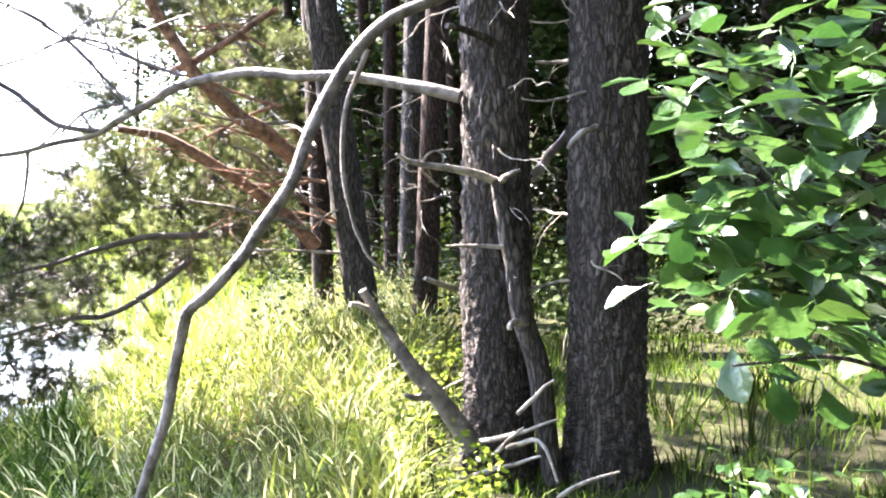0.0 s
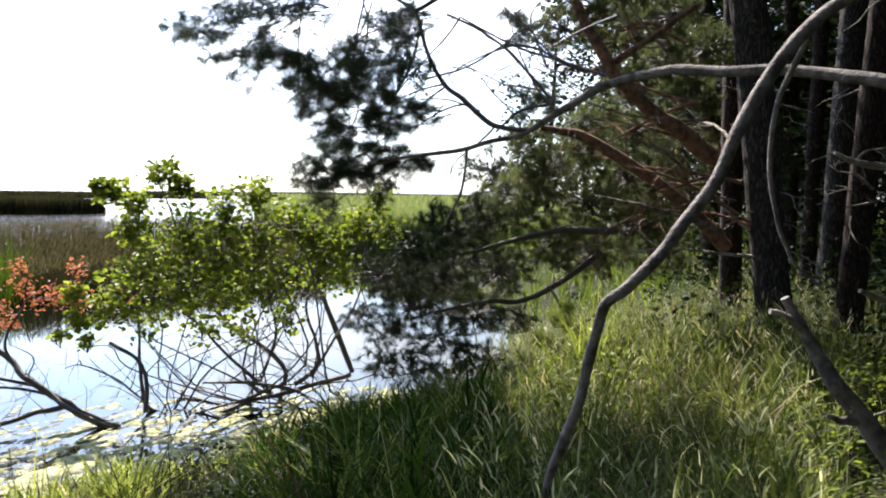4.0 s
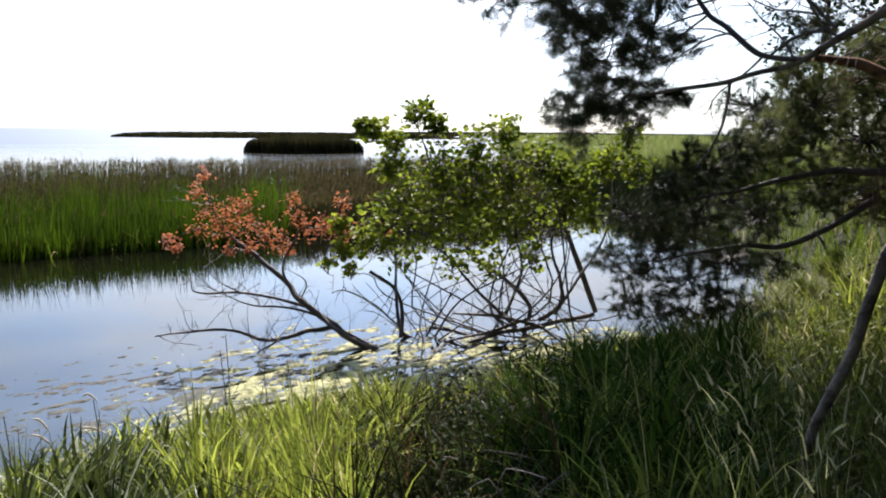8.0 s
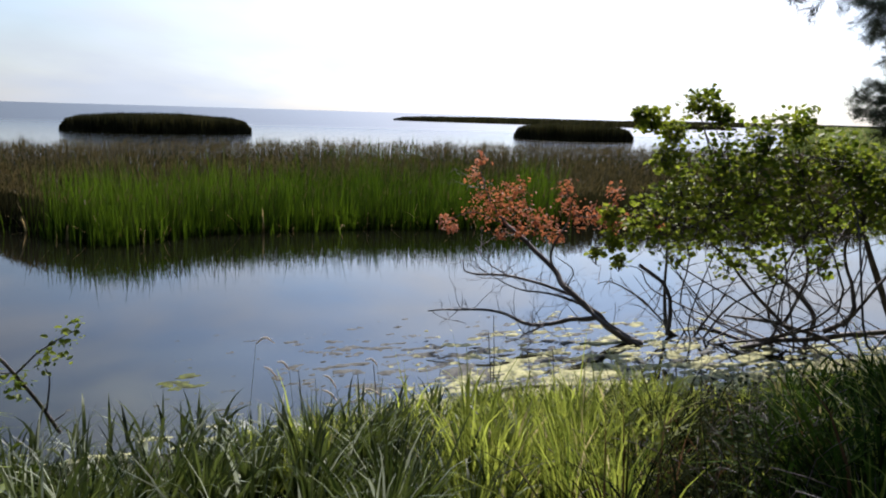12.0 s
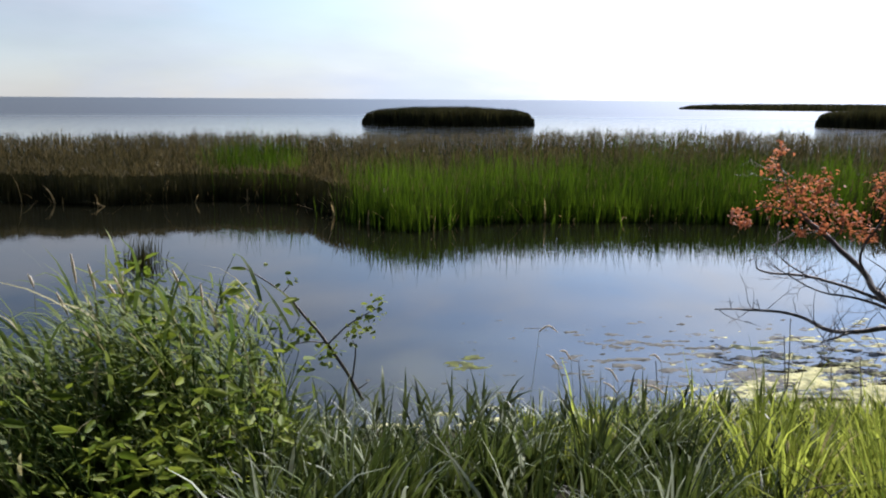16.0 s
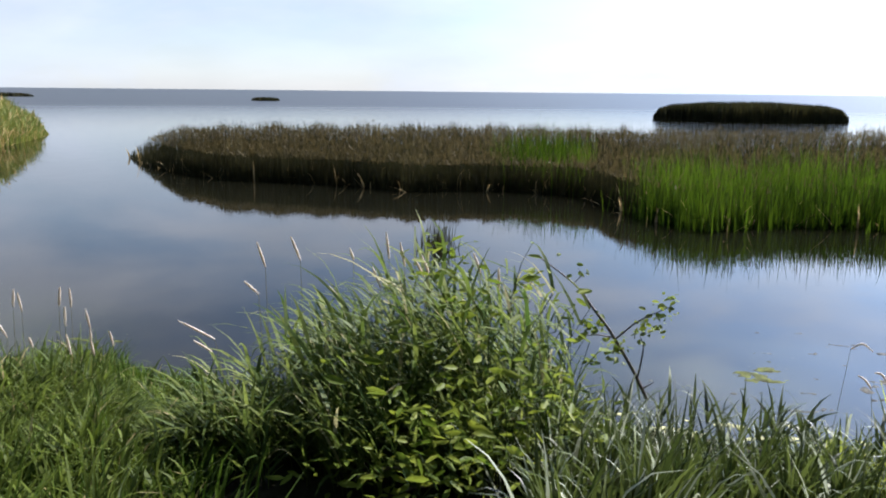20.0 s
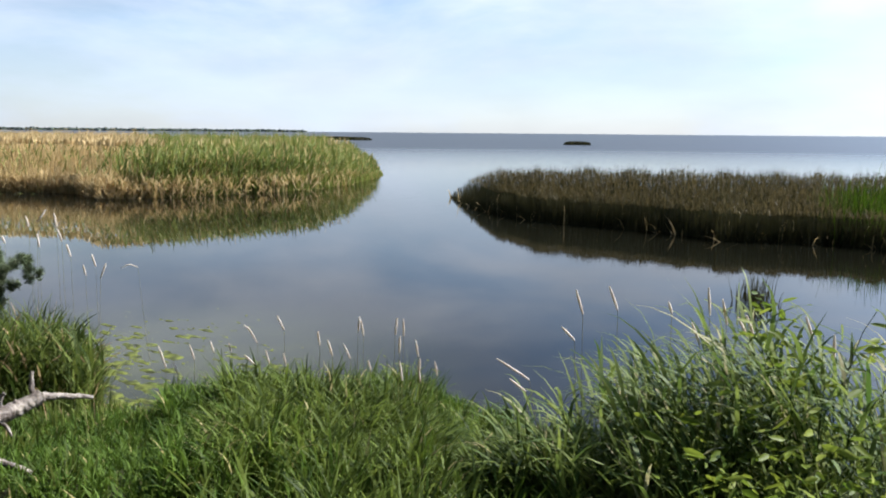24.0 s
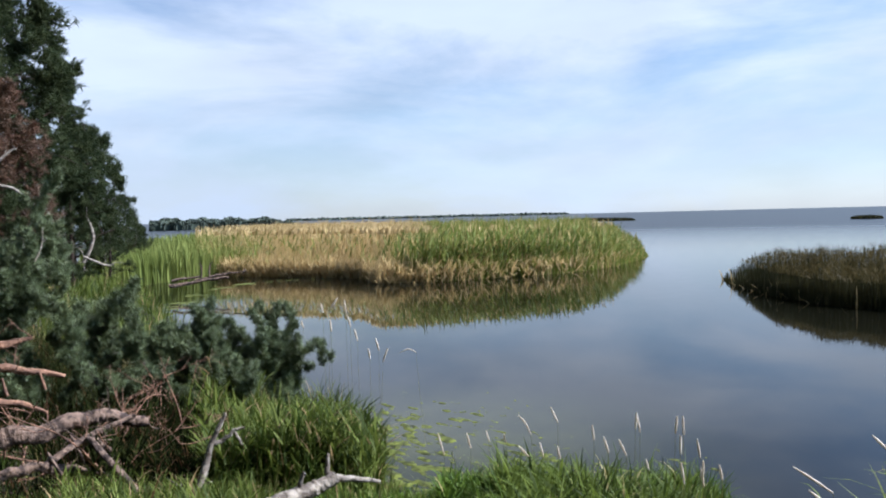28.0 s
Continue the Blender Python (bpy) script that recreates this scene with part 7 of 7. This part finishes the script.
# the leaf colour holds the shade that lies on this part of the bank
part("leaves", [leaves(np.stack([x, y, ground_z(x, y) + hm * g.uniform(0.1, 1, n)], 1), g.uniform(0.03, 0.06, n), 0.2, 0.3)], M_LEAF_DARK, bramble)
tw = []
for k in range(160):
    i0 = int(g.integers(0, n))
    q = np.array((x[i0], y[i0], float(ground_z(x[i0], y[i0]))))
    e = q + g.normal(0, 0.25, 3) * (1, 1, 0) + (0, 0, hm[i0] * 1.15)
    tw += tube(spline([q, (q + e) / 2 + g.normal(0, 0.06, 3), e, e + g.normal(0, 0.12, 3)], 8), [0.004, 0.002], 4)
part("canes", tw, M_TWIG, bramble)
twig = thing("dead_twigs", "bare dead twigs lying under the reed clump", "dead wood")
for pts in ([sight(106.45, -27.15, 3.9), sight(103.95, -26.80, 3.95), sight(102.20, -26.57, 4.0)], [sight(108.93, -26.29, 4.0), sight(106.43, -25.61, 4.0), sight(103.53, -25.99, 4.0)]):
    part("twig", limb(pts, 0.012, 0.006, 6, 14), M_DEADWOOD, twig, smooth=True)

tuft = thing("bulrush_tuft", "small dark bulrush tuft standing in open water", "reeds", kind="stuff")
c = sight(103.4, 0, 14.6)
p = np.stack([c[0] + g.normal(0, 0.16, 90), c[1] + g.normal(0, 0.16, 90), np.full(90, -0.1)], 1)
part("stem_cluster", [blades(p, g.uniform(0.35, 0.75, 90), 0.02, g.normal(0.12, 0.1, 90), g.uniform(0, 6.28, 90), g.normal(0.4, 0.2, 90))], M_REED_DARK, tuft)

# floating algae and drowned weed in the shallows, where an uneven mat breaks the surface
def lumps(x, y, cell, seed, octaves=4, gain=0.55):
    """Smooth random relief between 0 and 1."""
    tab = np.random.default_rng(seed).random((256, 256))
    out, amp, total = 0, 1.0, 0
    for k in range(octaves):
        u, v = x / cell * 2**k + 17.3 * k + 500, y / cell * 2**k + 9.1 * k + 500
        i, j = np.floor(u).astype(int), np.floor(v).astype(int)
        a, b = u - i, v - j
        a, b = a * a * (3 - 2 * a), b * b * (3 - 2 * b)
        i, j, i1, j1 = i % 256, j % 256, (i + 1) % 256, (j + 1) % 256
        out = out + amp * (tab[i, j] * (1 - a) * (1 - b) + tab[i1, j] * a * (1 - b) + tab[i, j1] * (1 - a) * b + tab[i1, j1] * a * b)
        total += amp
        amp *= gain
    return out / total


def mat_sheet(name, parent, mat, y0, y1, s0, s1, cell, level, size, seed, label=""):
    """A floating mat along the waterline: level(s, y) is how far the relief is lifted through the water."""
    ys, ss = np.arange(y0, y1, cell), np.arange(s0, s1, cell)
    Y, S = np.meshgrid(ys, ss, indexing="ij")
    X = np.interp(Y, SHORE_Y, SHORE_X) - S
    Z = np.clip((lumps(X * 1.5, Y * 0.6, size, seed, 5, 0.7) + level(S, Y) - 1.0) * 0.12, -0.03, 0.014)
    n, m = Y.shape
    i, j = np.meshgrid(np.arange(n - 1), np.arange(m - 1), indexing="ij")
    o = i * m + j
    keep = (np.maximum(np.maximum(Z[:-1, :-1], Z[1:, :-1]), np.maximum(Z[:-1, 1:], Z[1:, 1:])) > 0).ravel()
    f = np.stack([o, o + m, o + m + 1, o + 1], -1).reshape(-1, 4)[keep]
    used, inv = np.unique(f, return_inverse=True)
    part(name, [(np.stack([X, Y, Z], -1).reshape(-1, 3)[used], inv.reshape(-1, 4))], mat, parent, label, True)


alg = thing("algae_mat", "yellow green algae mats floating in the shallows", "algae", kind="stuff")


def algae_level(s, y):
    span = np.interp(y, (-1, 2, 3.5, 5, 8, 10), (0.5, 0.9, 2.0, 3.4, 3.4, 1.5))
    return np.interp(s / span, (-0.5, 0, 0.5, 1, 1.5), (0.54, 0.60, 0.53, 0.36, 0.15)) * np.interp(y, (-1, 2.2, 3.2), (0.75, 0.8, 1.0))


mat_sheet("mats", alg, M_ALGAE, -3.0, 10.0, -0.3, 5.4, 0.03, algae_level, 0.17, 5)
mat_sheet("bay_algae", alg, M_ALGAE_GREEN, -11.5, -5.6, -0.2, 3.6, 0.03, lambda s, y: np.interp(s, (0, 1.0, 2.2, 3.4), (0.52, 0.46, 0.36, 0.2)) * np.interp(y, (-11.5, -10, -7, -5.6), (0.7, 1.0, 1.0, 0.7)), 0.15, 15, "drowned green algae in the bay")
mat_sheet("algae_spot", alg, M_ALGAE_GREEN, 0.2, 2.0, 0.8, 3.0, 0.03, lambda s, y: 0.54 * np.exp(-(((y - 1.1) / 0.40) ** 2) - ((s - 1.85) / 0.6) ** 2), 0.12, 15, "yellow green algae patch")
mat_sheet("weed", alg, M_WEED, -1.5, 7.5, 0.2, 5.0, 0.025, lambda s, y: np.interp(s, (0, 0.8, 2.8, 3.8, 5.0), (0.40, 0.46, 0.43, 0.31, 0.12)) * np.interp(y, (-1.5, 0.8, 2.6, 4, 7), (0.4, 0.5, 0.9, 1.0, 0.9)), 0.15, 9, "grey mottled drowned weed")

# a thin broken green line on the water in front of the far reeds
line = spline([(-8.1, -23.8, 0), (-10.1, -28.4, 0), (-15.4, -35.2, 0), (-19.7, -35.6, 0), (-22.4, -35.0, 0)], 260)
side = np.cross(np.gradient(line, axis=0), (0, 0, 1.0))
side /= np.linalg.norm(side, axis=1, keepdims=True)
wide = np.linspace(-0.55, 0.55, 24)
sv = line[:, None] + side[:, None] * wide[None, :, None]
lift = (lumps(sv[..., 0], sv[..., 1], 0.5, 21, 4, 0.6) - 0.57 - 0.12 * (wide[None] / 0.55) ** 2) * 0.1
sv[..., 2] = np.clip(lift, -0.03, 0.012)
i, j = np.meshgrid(np.arange(259), np.arange(23), indexing="ij")
o = i * 24 + j
part("scum_line", [(sv.reshape(-1, 3), np.stack([o, o + 24, o + 25, o + 1], -1).reshape(-1, 4))], M_ALGAE_GREEN, alg, "thin green line on the water", True)

# thin stalks and a pale stick standing in the shallows
for top, bottom in ((sight(60.11, -14.91, 7.9), sight(59.70, -19.28, 7.7)), (sight(59.77, -13.79, 8.6), sight(59.66, -16.68, 8.4)), (sight(57.27, -16.42, 7.6), sight(56.97, -19.10, 7.6)), (sight(68.07, -17.40, 7.4), sight(67.76, -19.79, 7.4)), (sight(73.32, -17.70, 7.5), sight(73.10, -19.94, 7.5)), (sight(55.67, -15.81, 7.7), sight(55.24, -18.31, 7.7))):
    ob = thing("reed_stalk", "single dark reed stalk standing in the shallows", "reeds", "lone reed stalks")
    b = np.asarray(bottom) * (1, 1, 0) + (0, 0, -0.25)
    part("stem", tube(spline([b, (np.asarray(top) + b) / 2 + (0.01, 0.01, 0), top], 10), [0.008, 0.004], 5), M_TWIG, ob)
ob = thing("floating_stick", "pale stick lying half under water", "dead wood")
part("stick", limb([sight(60.21, -18.26, 7.9) * (1, 1, 0) + (0, 0, 0.0), sight(58.61, -17.58, 8.1) * (1, 1, 0) + (0, 0, 0.03), sight(55.78, -16.78, 8.3) * (1, 1, 0) + (0, 0, 0.02)], 0.022, 0.012, 7, 18), M_DEADWOOD, ob, smooth=True)

# ---- far bank: pines, bush and dead wood ----
def needle_pine(height, spread, tufts, seed, mat, label, low=0.08, limbs_n=26, tuft=0.2):
    g = np.random.default_rng(seed)
    ob = thing("pine_tree", label, "tree", "shore pines")
    top = np.array((g.normal(0, 0.3), g.normal(0, 0.3), height))
    part("trunk", tube(spline([(0, 0, -0.3), top * 0.35, top * 0.7, top], 14), [0.17, 0.13, 0.03], 9, 0.1), M_BARK_RED, ob, smooth=True)
    tips, lm = [], []
    for k in range(limbs_n):
        u = low + (0.97 - low) * (k + g.random()) / limbs_n
        th = k * 2.4 + g.normal(0, 0.3)
        a, b = bough(top * u, (math.cos(th), math.sin(th), 0.15 + 0.5 * u), spread * (1.15 - u) ** 0.7 * g.uniform(0.75, 1.1), 0.04 * (1.2 - u), g, 2, 0.1, 3, 0.25, 0.5)
        tips += b
        lm += a
        if k % 2 == 0:
            tips += [(q, (0, 0, 1)) for q in a[0][0][2:]]
    part("branchwork", limbs_mesh([q for q in lm if q[1] > 0.01], 3), M_BARK_RED, ob)
    c, d = cover(tips, tufts, g, 0.12)
    part("crown", [needles(c, d + (0, 0, 0.4), 24, tuft, 0.022, 1.2, 0.2)], mat, ob)
    return ob


shore = [needle_pine(10.5, 2.6, 1900, 71, M_NEEDLE_DARK, "tall dark shore pine with ragged crown"), needle_pine(7.5, 2.4, 1800, 72, M_NEEDLE_DARK, "bushy dark pine on the far bank"), needle_pine(7.0, 1.8, 1300, 73, M_NEEDLE_DEAD, "dying pine with brown needles", 0.25)]
g = np.random.default_rng(3)
placed = set()
for k, az, r, s in ((0, 174.5, 22, 1.05), (2, 171.2, 19.5, 0.72), (1, 171.5, 26, 1.25), (1, 169.0, 31, 1.3), (0, 167.8, 37, 0.9), (1, 166.5, 41, 1.15), (1, 165.2, 47, 1.05), (1, 164.0, 53, 0.8), (1, 163.0, 60, 0.5), (0, 177, 24, 1.0), (1, 175, 28, 1.3), (0, 179.5, 27, 1.0), (1, 162.2, 70, 0.45), (1, 170.5, 17, 0.4), (1, 166.6, 30, 0.45), (1, 164.4, 38, 0.36)):
    p = sight(az, 0, r)
    m = Matrix.Translation((p[0], p[1], float(ground_z(p[0], p[1])))) @ Matrix.Rotation(g.uniform(0, 6.28), 4, "Z")
    if k not in placed:
        placed.add(k)
        shore[k].matrix_basis = m
        ob = shore[k]
    else:
        ob = copy_thing(shore[k], m)
    ob.scale = (s, s, s)

bush = thing("pine_bush", "dense blue green young pine bush on the bank", "pine bush")
PB = [sight(169.06, -3.14, 10), 0.5], [sight(166.07, -6.50, 10), 0.5], [sight(169.23, -6.28, 9.6), 0.5], [sight(163.34, -9.03, 9.8), 0.45], [sight(167.32, -9.65, 9.4), 0.45], [sight(162.14, -9.91, 9.9), 0.4], [sight(164.59, -11.67, 9.4), 0.4], [sight(161.15, -11.86, 9.8), 0.34], [sight(158.40, -8.93, 10.2), 0.26], [sight(158.13, -10.82, 10), 0.32], [sight(158.99, -11.94, 9.8), 0.3], [sight(155.89, -11.03, 10.2), 0.26], [sight(153.83, -11.08, 10.3), 0.22], [sight(155.38, -12.12, 10.1), 0.28], [sight(161.47, -8.06, 10.1), 0.26], [sight(170.34, -1.02, 10.4), 0.4], [sight(170.46, -9.10, 9.2), 0.4], [sight(163.97, -7.45, 10), 0.3], [sight(167.62, -2.43, 10.4), 0.3], [sight(153.03, -10.08, 10.3), 0.1], [sight(173.22, -3.99, 9.6), 0.5], [sight(173.44, -7.45, 9.4), 0.5], [sight(158.35, -7.82, 10.2), 0.12], [sight(161.39, -12.01, 9.5), 0.3], [sight(159.94, -9.93, 10), 0.3], [sight(156.95, -9.78, 10.2), 0.26], [sight(156.75, -12.10, 9.9), 0.3], [sight(154.09, -11.73, 10.1), 0.26], [sight(160.53, -12.91, 9.5), 0.3], [sight(157.60, -13.89, 9.5), 0.26], [sight(160.23, -8.43, 10.2), 0.2], [sight(154.72, -10.02, 10.3), 0.16]
puffs = []
for c, r in PB:
    for k in range(6):
        o = g.normal(0, 1, 3)
        puffs.append((c + o / np.linalg.norm(o) * r * g.uniform(0.4, 0.95), g.uniform(0.09, 0.16)))
for k in range(300):
    c = puffs[int(g.integers(0, len(puffs)))][0]
    lean = g.normal(0, 0.05, 3) * (1, 1, 0)
    puffs += [(c + lean + (0, 0, 0.10), 0.075), (c + lean * 2 + (0, 0, 0.18), 0.05), (c + lean * 2.6 + (0, 0, 0.24), 0.035)]
foliage(bush, puffs, M_NEEDLE_BLUE, g, 620, 60, 0.08, 0.0060, 0.6)
for pts in ([sight(162.99, -13.6, 9.4), sight(164.59, -11.5, 9.5), sight(166.80, -7.2, 9.9), sight(169.06, -3.4, 10)], [sight(157.42, -13.8, 9.8), sight(157.26, -11.8, 10), sight(157.27, -8.8, 10.2)], [sight(157.42, -13.8, 9.8), sight(154.68, -12.4, 10.1), sight(152.34, -11.0, 10.3)]):
    part("stem", limb(pts, 0.045, 0.012, 7, 24), M_BARK, bush, smooth=True)

brush = thing("brushwood", "tangle of dead brown twigs under the pine bush", "dead wood", kind="stuff")
gb, tw = np.random.default_rng(52), []
for k in range(70):
    o = sight(gb.uniform(155.5, 172), 0, gb.uniform(6.6, 9.2))
    o[2] = float(ground_z(o[0], o[1])) + gb.uniform(0, 0.15)
    l, t = bough(o, gb.normal(0, 1, 3) * (1, 1, 0.4) + (0, 0, 0.5), gb.uniform(0.4, 1.0), 0.011, gb, 2, 0.1, 3, 0.4, 0.5)
    tw += limbs_mesh(l, 4)
part("twigs", tw, M_BARK_ORANGE, brush)

TWIGGY = ("fallen_limb", "broken_branches", "bare_branches", "dead_stick")
gt = np.random.default_rng(77)
for name, label, mat, rods in (
        ("fallen_limb", "gnarled weathered fallen pine limb in the grass", M_LIMB, (([sight(173.93, -12.96, 7.4), sight(171.84, -12.68, 7.4), sight(169.75, -12.66, 7.4), sight(166.54, -12.28, 7.45), sight(164.74, -12.16, 7.5), sight(162.45, -12.73, 7.5)], 0.08, 0.05), ([sight(172.77, -15.15, 6.9), sight(170.64, -14.83, 6.9), sight(168.80, -14.72, 6.95), sight(166.77, -15.09, 7), sight(165.02, -15.77, 7)], 0.04, 0.02), ([sight(165.91, -13.48, 7.2), sight(164.99, -14.14, 7.1), sight(164.22, -15.79, 7), sight(163.40, -17.47, 6.9)], 0.035, 0.02), ([sight(168.80, -14.72, 6.95), sight(166.96, -13.59, 7.1), sight(165.15, -12.84, 7.3), sight(163.29, -12.22, 7.4)], 0.028, 0.02), ([sight(166.3, -13.6, 6.9), sight(165.83, -13.70, 6.8), sight(164.19, -15.95, 6.6), sight(162.32, -18.50, 6.3), sight(161.6, -19.8, 6.1)], 0.026, 0.016), ([sight(168.52, -13.91, 7), sight(167.54, -15.78, 6.8), sight(166.59, -17.12, 6.7)], 0.012, 0.007), ([sight(167.13, -13.00, 7.3), sight(166.68, -14.11, 7.1), sight(166.46, -14.84, 7)], 0.012, 0.008))),
        ("dead_stick", "upright bleached dead stick with side twigs", M_DEADWOOD, (([sight(160.1, -20.6, 6.2), sight(159.65, -18.03, 6.3), sight(159.05, -15.92, 6.4), sight(158.42, -14.34, 6.4), sight(157.56, -12.61, 6.4)], 0.035, 0.014), ([sight(158.35, -14.46, 6.4), sight(157.51, -14.16, 6.4), sight(156.91, -13.69, 6.4), sight(156.35, -13.66, 6.4)], 0.018, 0.009), ([sight(157.03, -13.76, 6.4), sight(156.76, -14.29, 6.4), sight(156.56, -14.74, 6.4)], 0.012, 0.006), ([sight(159.12, -17.00, 6.4), sight(158.63, -16.90, 6.3)], 0.01, 0.006))),
        ("fallen_log", "bleached broken log end with forked twigs", M_DEADWOOD, (([sight(165.0, -21.2, 4.6), sight(161.3, -20.5, 4.65), sight(158.46, -19.80, 4.70), sight(155.76, -19.27, 4.75), sight(152.96, -18.32, 4.85), sight(150.29, -17.28, 4.95)], 0.080, 0.040), ([sight(152.9, -18.1, 4.85), sight(152.75, -17.4, 4.85), sight(152.40, -16.85, 4.85)], 0.016, 0.009), ([sight(150.6, -17.3, 4.95), sight(150.9, -16.6, 4.95), sight(150.75, -15.7, 4.95)], 0.018, 0.009), ([sight(150.29, -17.28, 4.95), sight(148.9, -17.45, 4.95), sight(147.21, -17.75, 4.95)], 0.022, 0.010), ([sight(156.15, -19.3, 4.74), sight(153.89, -20.4, 4.65), sight(151.10, -21.9, 4.55)], 0.022, 0.012), ([sight(152.95, -18.3, 4.84), sight(152.37, -19.1, 4.8), sight(152.18, -19.51, 4.8)], 0.012, 0.006), ([sight(157.03, -19.3, 4.74), sight(157.06, -18.8, 4.74)], 0.012, 0.008))),
        ("broken_branches", "reddish broken pine branches lying under the bush", M_BARK_ORANGE, (([sight(172.76, -7.13, 8.8), sight(170.71, -7.09, 8.8), sight(169.04, -6.80, 8.8)], 0.05, 0.015), ([sight(172.84, -8.24, 8.6), sight(170.13, -8.69, 8.6), sight(167.32, -9.36, 8.6)], 0.045, 0.02), ([sight(173.00, -10.23, 8.4), sight(170.28, -10.64, 8.4), sight(168.42, -11.46, 8.4)], 0.04, 0.012), ([sight(170.59, -10.19, 8.4), sight(170.85, -9.12, 8.4)], 0.015, 0.008), ([sight(168.49, -10.04, 8.5), sight(168.76, -8.95, 8.5)], 0.015, 0.008))),
        ("bare_branches", "pale bare branches standing out of the bush", M_DEADWOOD, (([sight(170.87, 3.71, 16), sight(170.17, 4.40, 16), sight(169.61, 4.85, 16)], 0.03, 0.015), ([sight(171.24, 2.85, 16), sight(169.55, 2.27, 16), sight(168.39, 1.18, 16)], 0.03, 0.012), ([sight(168.45, 2.42, 20), sight(167.89, 0.80, 20), sight(167.33, -0.90, 20)], 0.05, 0.04), ([sight(171.20, -3.82, 9.7), sight(169.82, -3.62, 9.7), sight(169.07, -2.53, 9.7), sight(168.51, -1.67, 9.7)], 0.022, 0.01), ([sight(169.82, -3.62, 9.7), sight(168.80, -3.97, 9.7), sight(168.13, -4.37, 9.7)], 0.014, 0.007), ([sight(165.93, -2.34, 24), sight(165.34, -0.92, 24), sight(165.47, 0.17, 24)], 0.05, 0.025), ([sight(165.91, -1.97, 22), sight(164.53, -2.59, 22), sight(164.17, -2.42, 22)], 0.03, 0.015))),
        ("driftwood", "weathered driftwood trunks stranded on the waterline", M_LIMB, (([sight(160.83, -4.13, 34), sight(159.55, -3.98, 34), sight(158.00, -3.79, 34), sight(156.96, -3.73, 34)], 0.075, 0.045), ([sight(159.17, -3.81, 34), sight(157.69, -3.55, 34), sight(156.58, -3.41, 34), sight(155.75, -3.34, 34)], 0.045, 0.025), ([sight(158.73, -3.79, 34), sight(158.70, -3.05, 34), sight(158.83, -2.67, 34)], 0.03, 0.015), ([sight(158.21, -3.71, 34), sight(158.18, -2.93, 34), sight(158.02, -2.64, 34)], 0.03, 0.015), ([sight(160.63, -3.81, 34), sight(159.53, -3.68, 34), sight(158.80, -3.57, 34)], 0.055, 0.035), ([sight(156.06, -3.55, 34), sight(155.89, -3.11, 34)], 0.03, 0.015)))):
    ob = thing(name, label, "dead wood")
    for k, (pts, a, b) in enumerate(rods):
        rod = part("trunk" if k == 0 else "branch", limb(pts, a, b, 14, 22 * len(pts), 0.2 if mat is M_LIMB else 0.1, k, 0.16 * a), mat, ob, smooth=True)
        if a > 0.02 and name in TWIGGY:
            for q in range(3):
                o = np.asarray(pts[int(gt.integers(0, len(pts)))])
                l, t = bough(o, gt.normal(0, 1, 3) + (0, 0, 0.9), gt.uniform(0.15, 0.4), 0.007, gt, 1, 0.1, 2, 0.4)
                part("twig", limbs_mesh(l, 5), mat, rod)

# sticks and fallen wood at the north waterline
snag = thing("driftwood", "broken branches washed up by the shallows", "dead wood")
for pts, a, b in (([sight(23.91, -12.11, 8), sight(21.20, -11.69, 8), sight(18.90, -11.19, 8)], 0.03, 0.02), ([sight(20.44, -11.22, 8.2), sight(18.93, -9.75, 8.1), sight(17.02, -9.14, 8)], 0.025, 0.015), ([sight(19.87, -10.91, 8.2), sight(18.55, -9.18, 8.2), sight(17.23, -8.20, 8.2)], 0.02, 0.012), ([sight(19.33, -8.63, 8.4), sight(20.12, -7.12, 8.4), sight(20.71, -6.37, 8.4)], 0.015, 0.008), ([sight(22.35, -12.46, 8), sight(20.04, -12.04, 8), sight(17.73, -11.98, 8)], 0.02, 0.012), ([sight(53.66, -12.52, 9.8), sight(52.34, -13.83, 9.6), sight(49.75, -15.13, 9.4)], 0.03, 0.012), ([sight(50.08, -9.74, 10.3), sight(48.18, -11.26, 10.2), sight(47.93, -14.30, 10)], 0.022, 0.03)):
    part("branch", limb(pts, a, b, 7, 20, 0.2, seed=9), M_TWIG, snag, smooth=True)
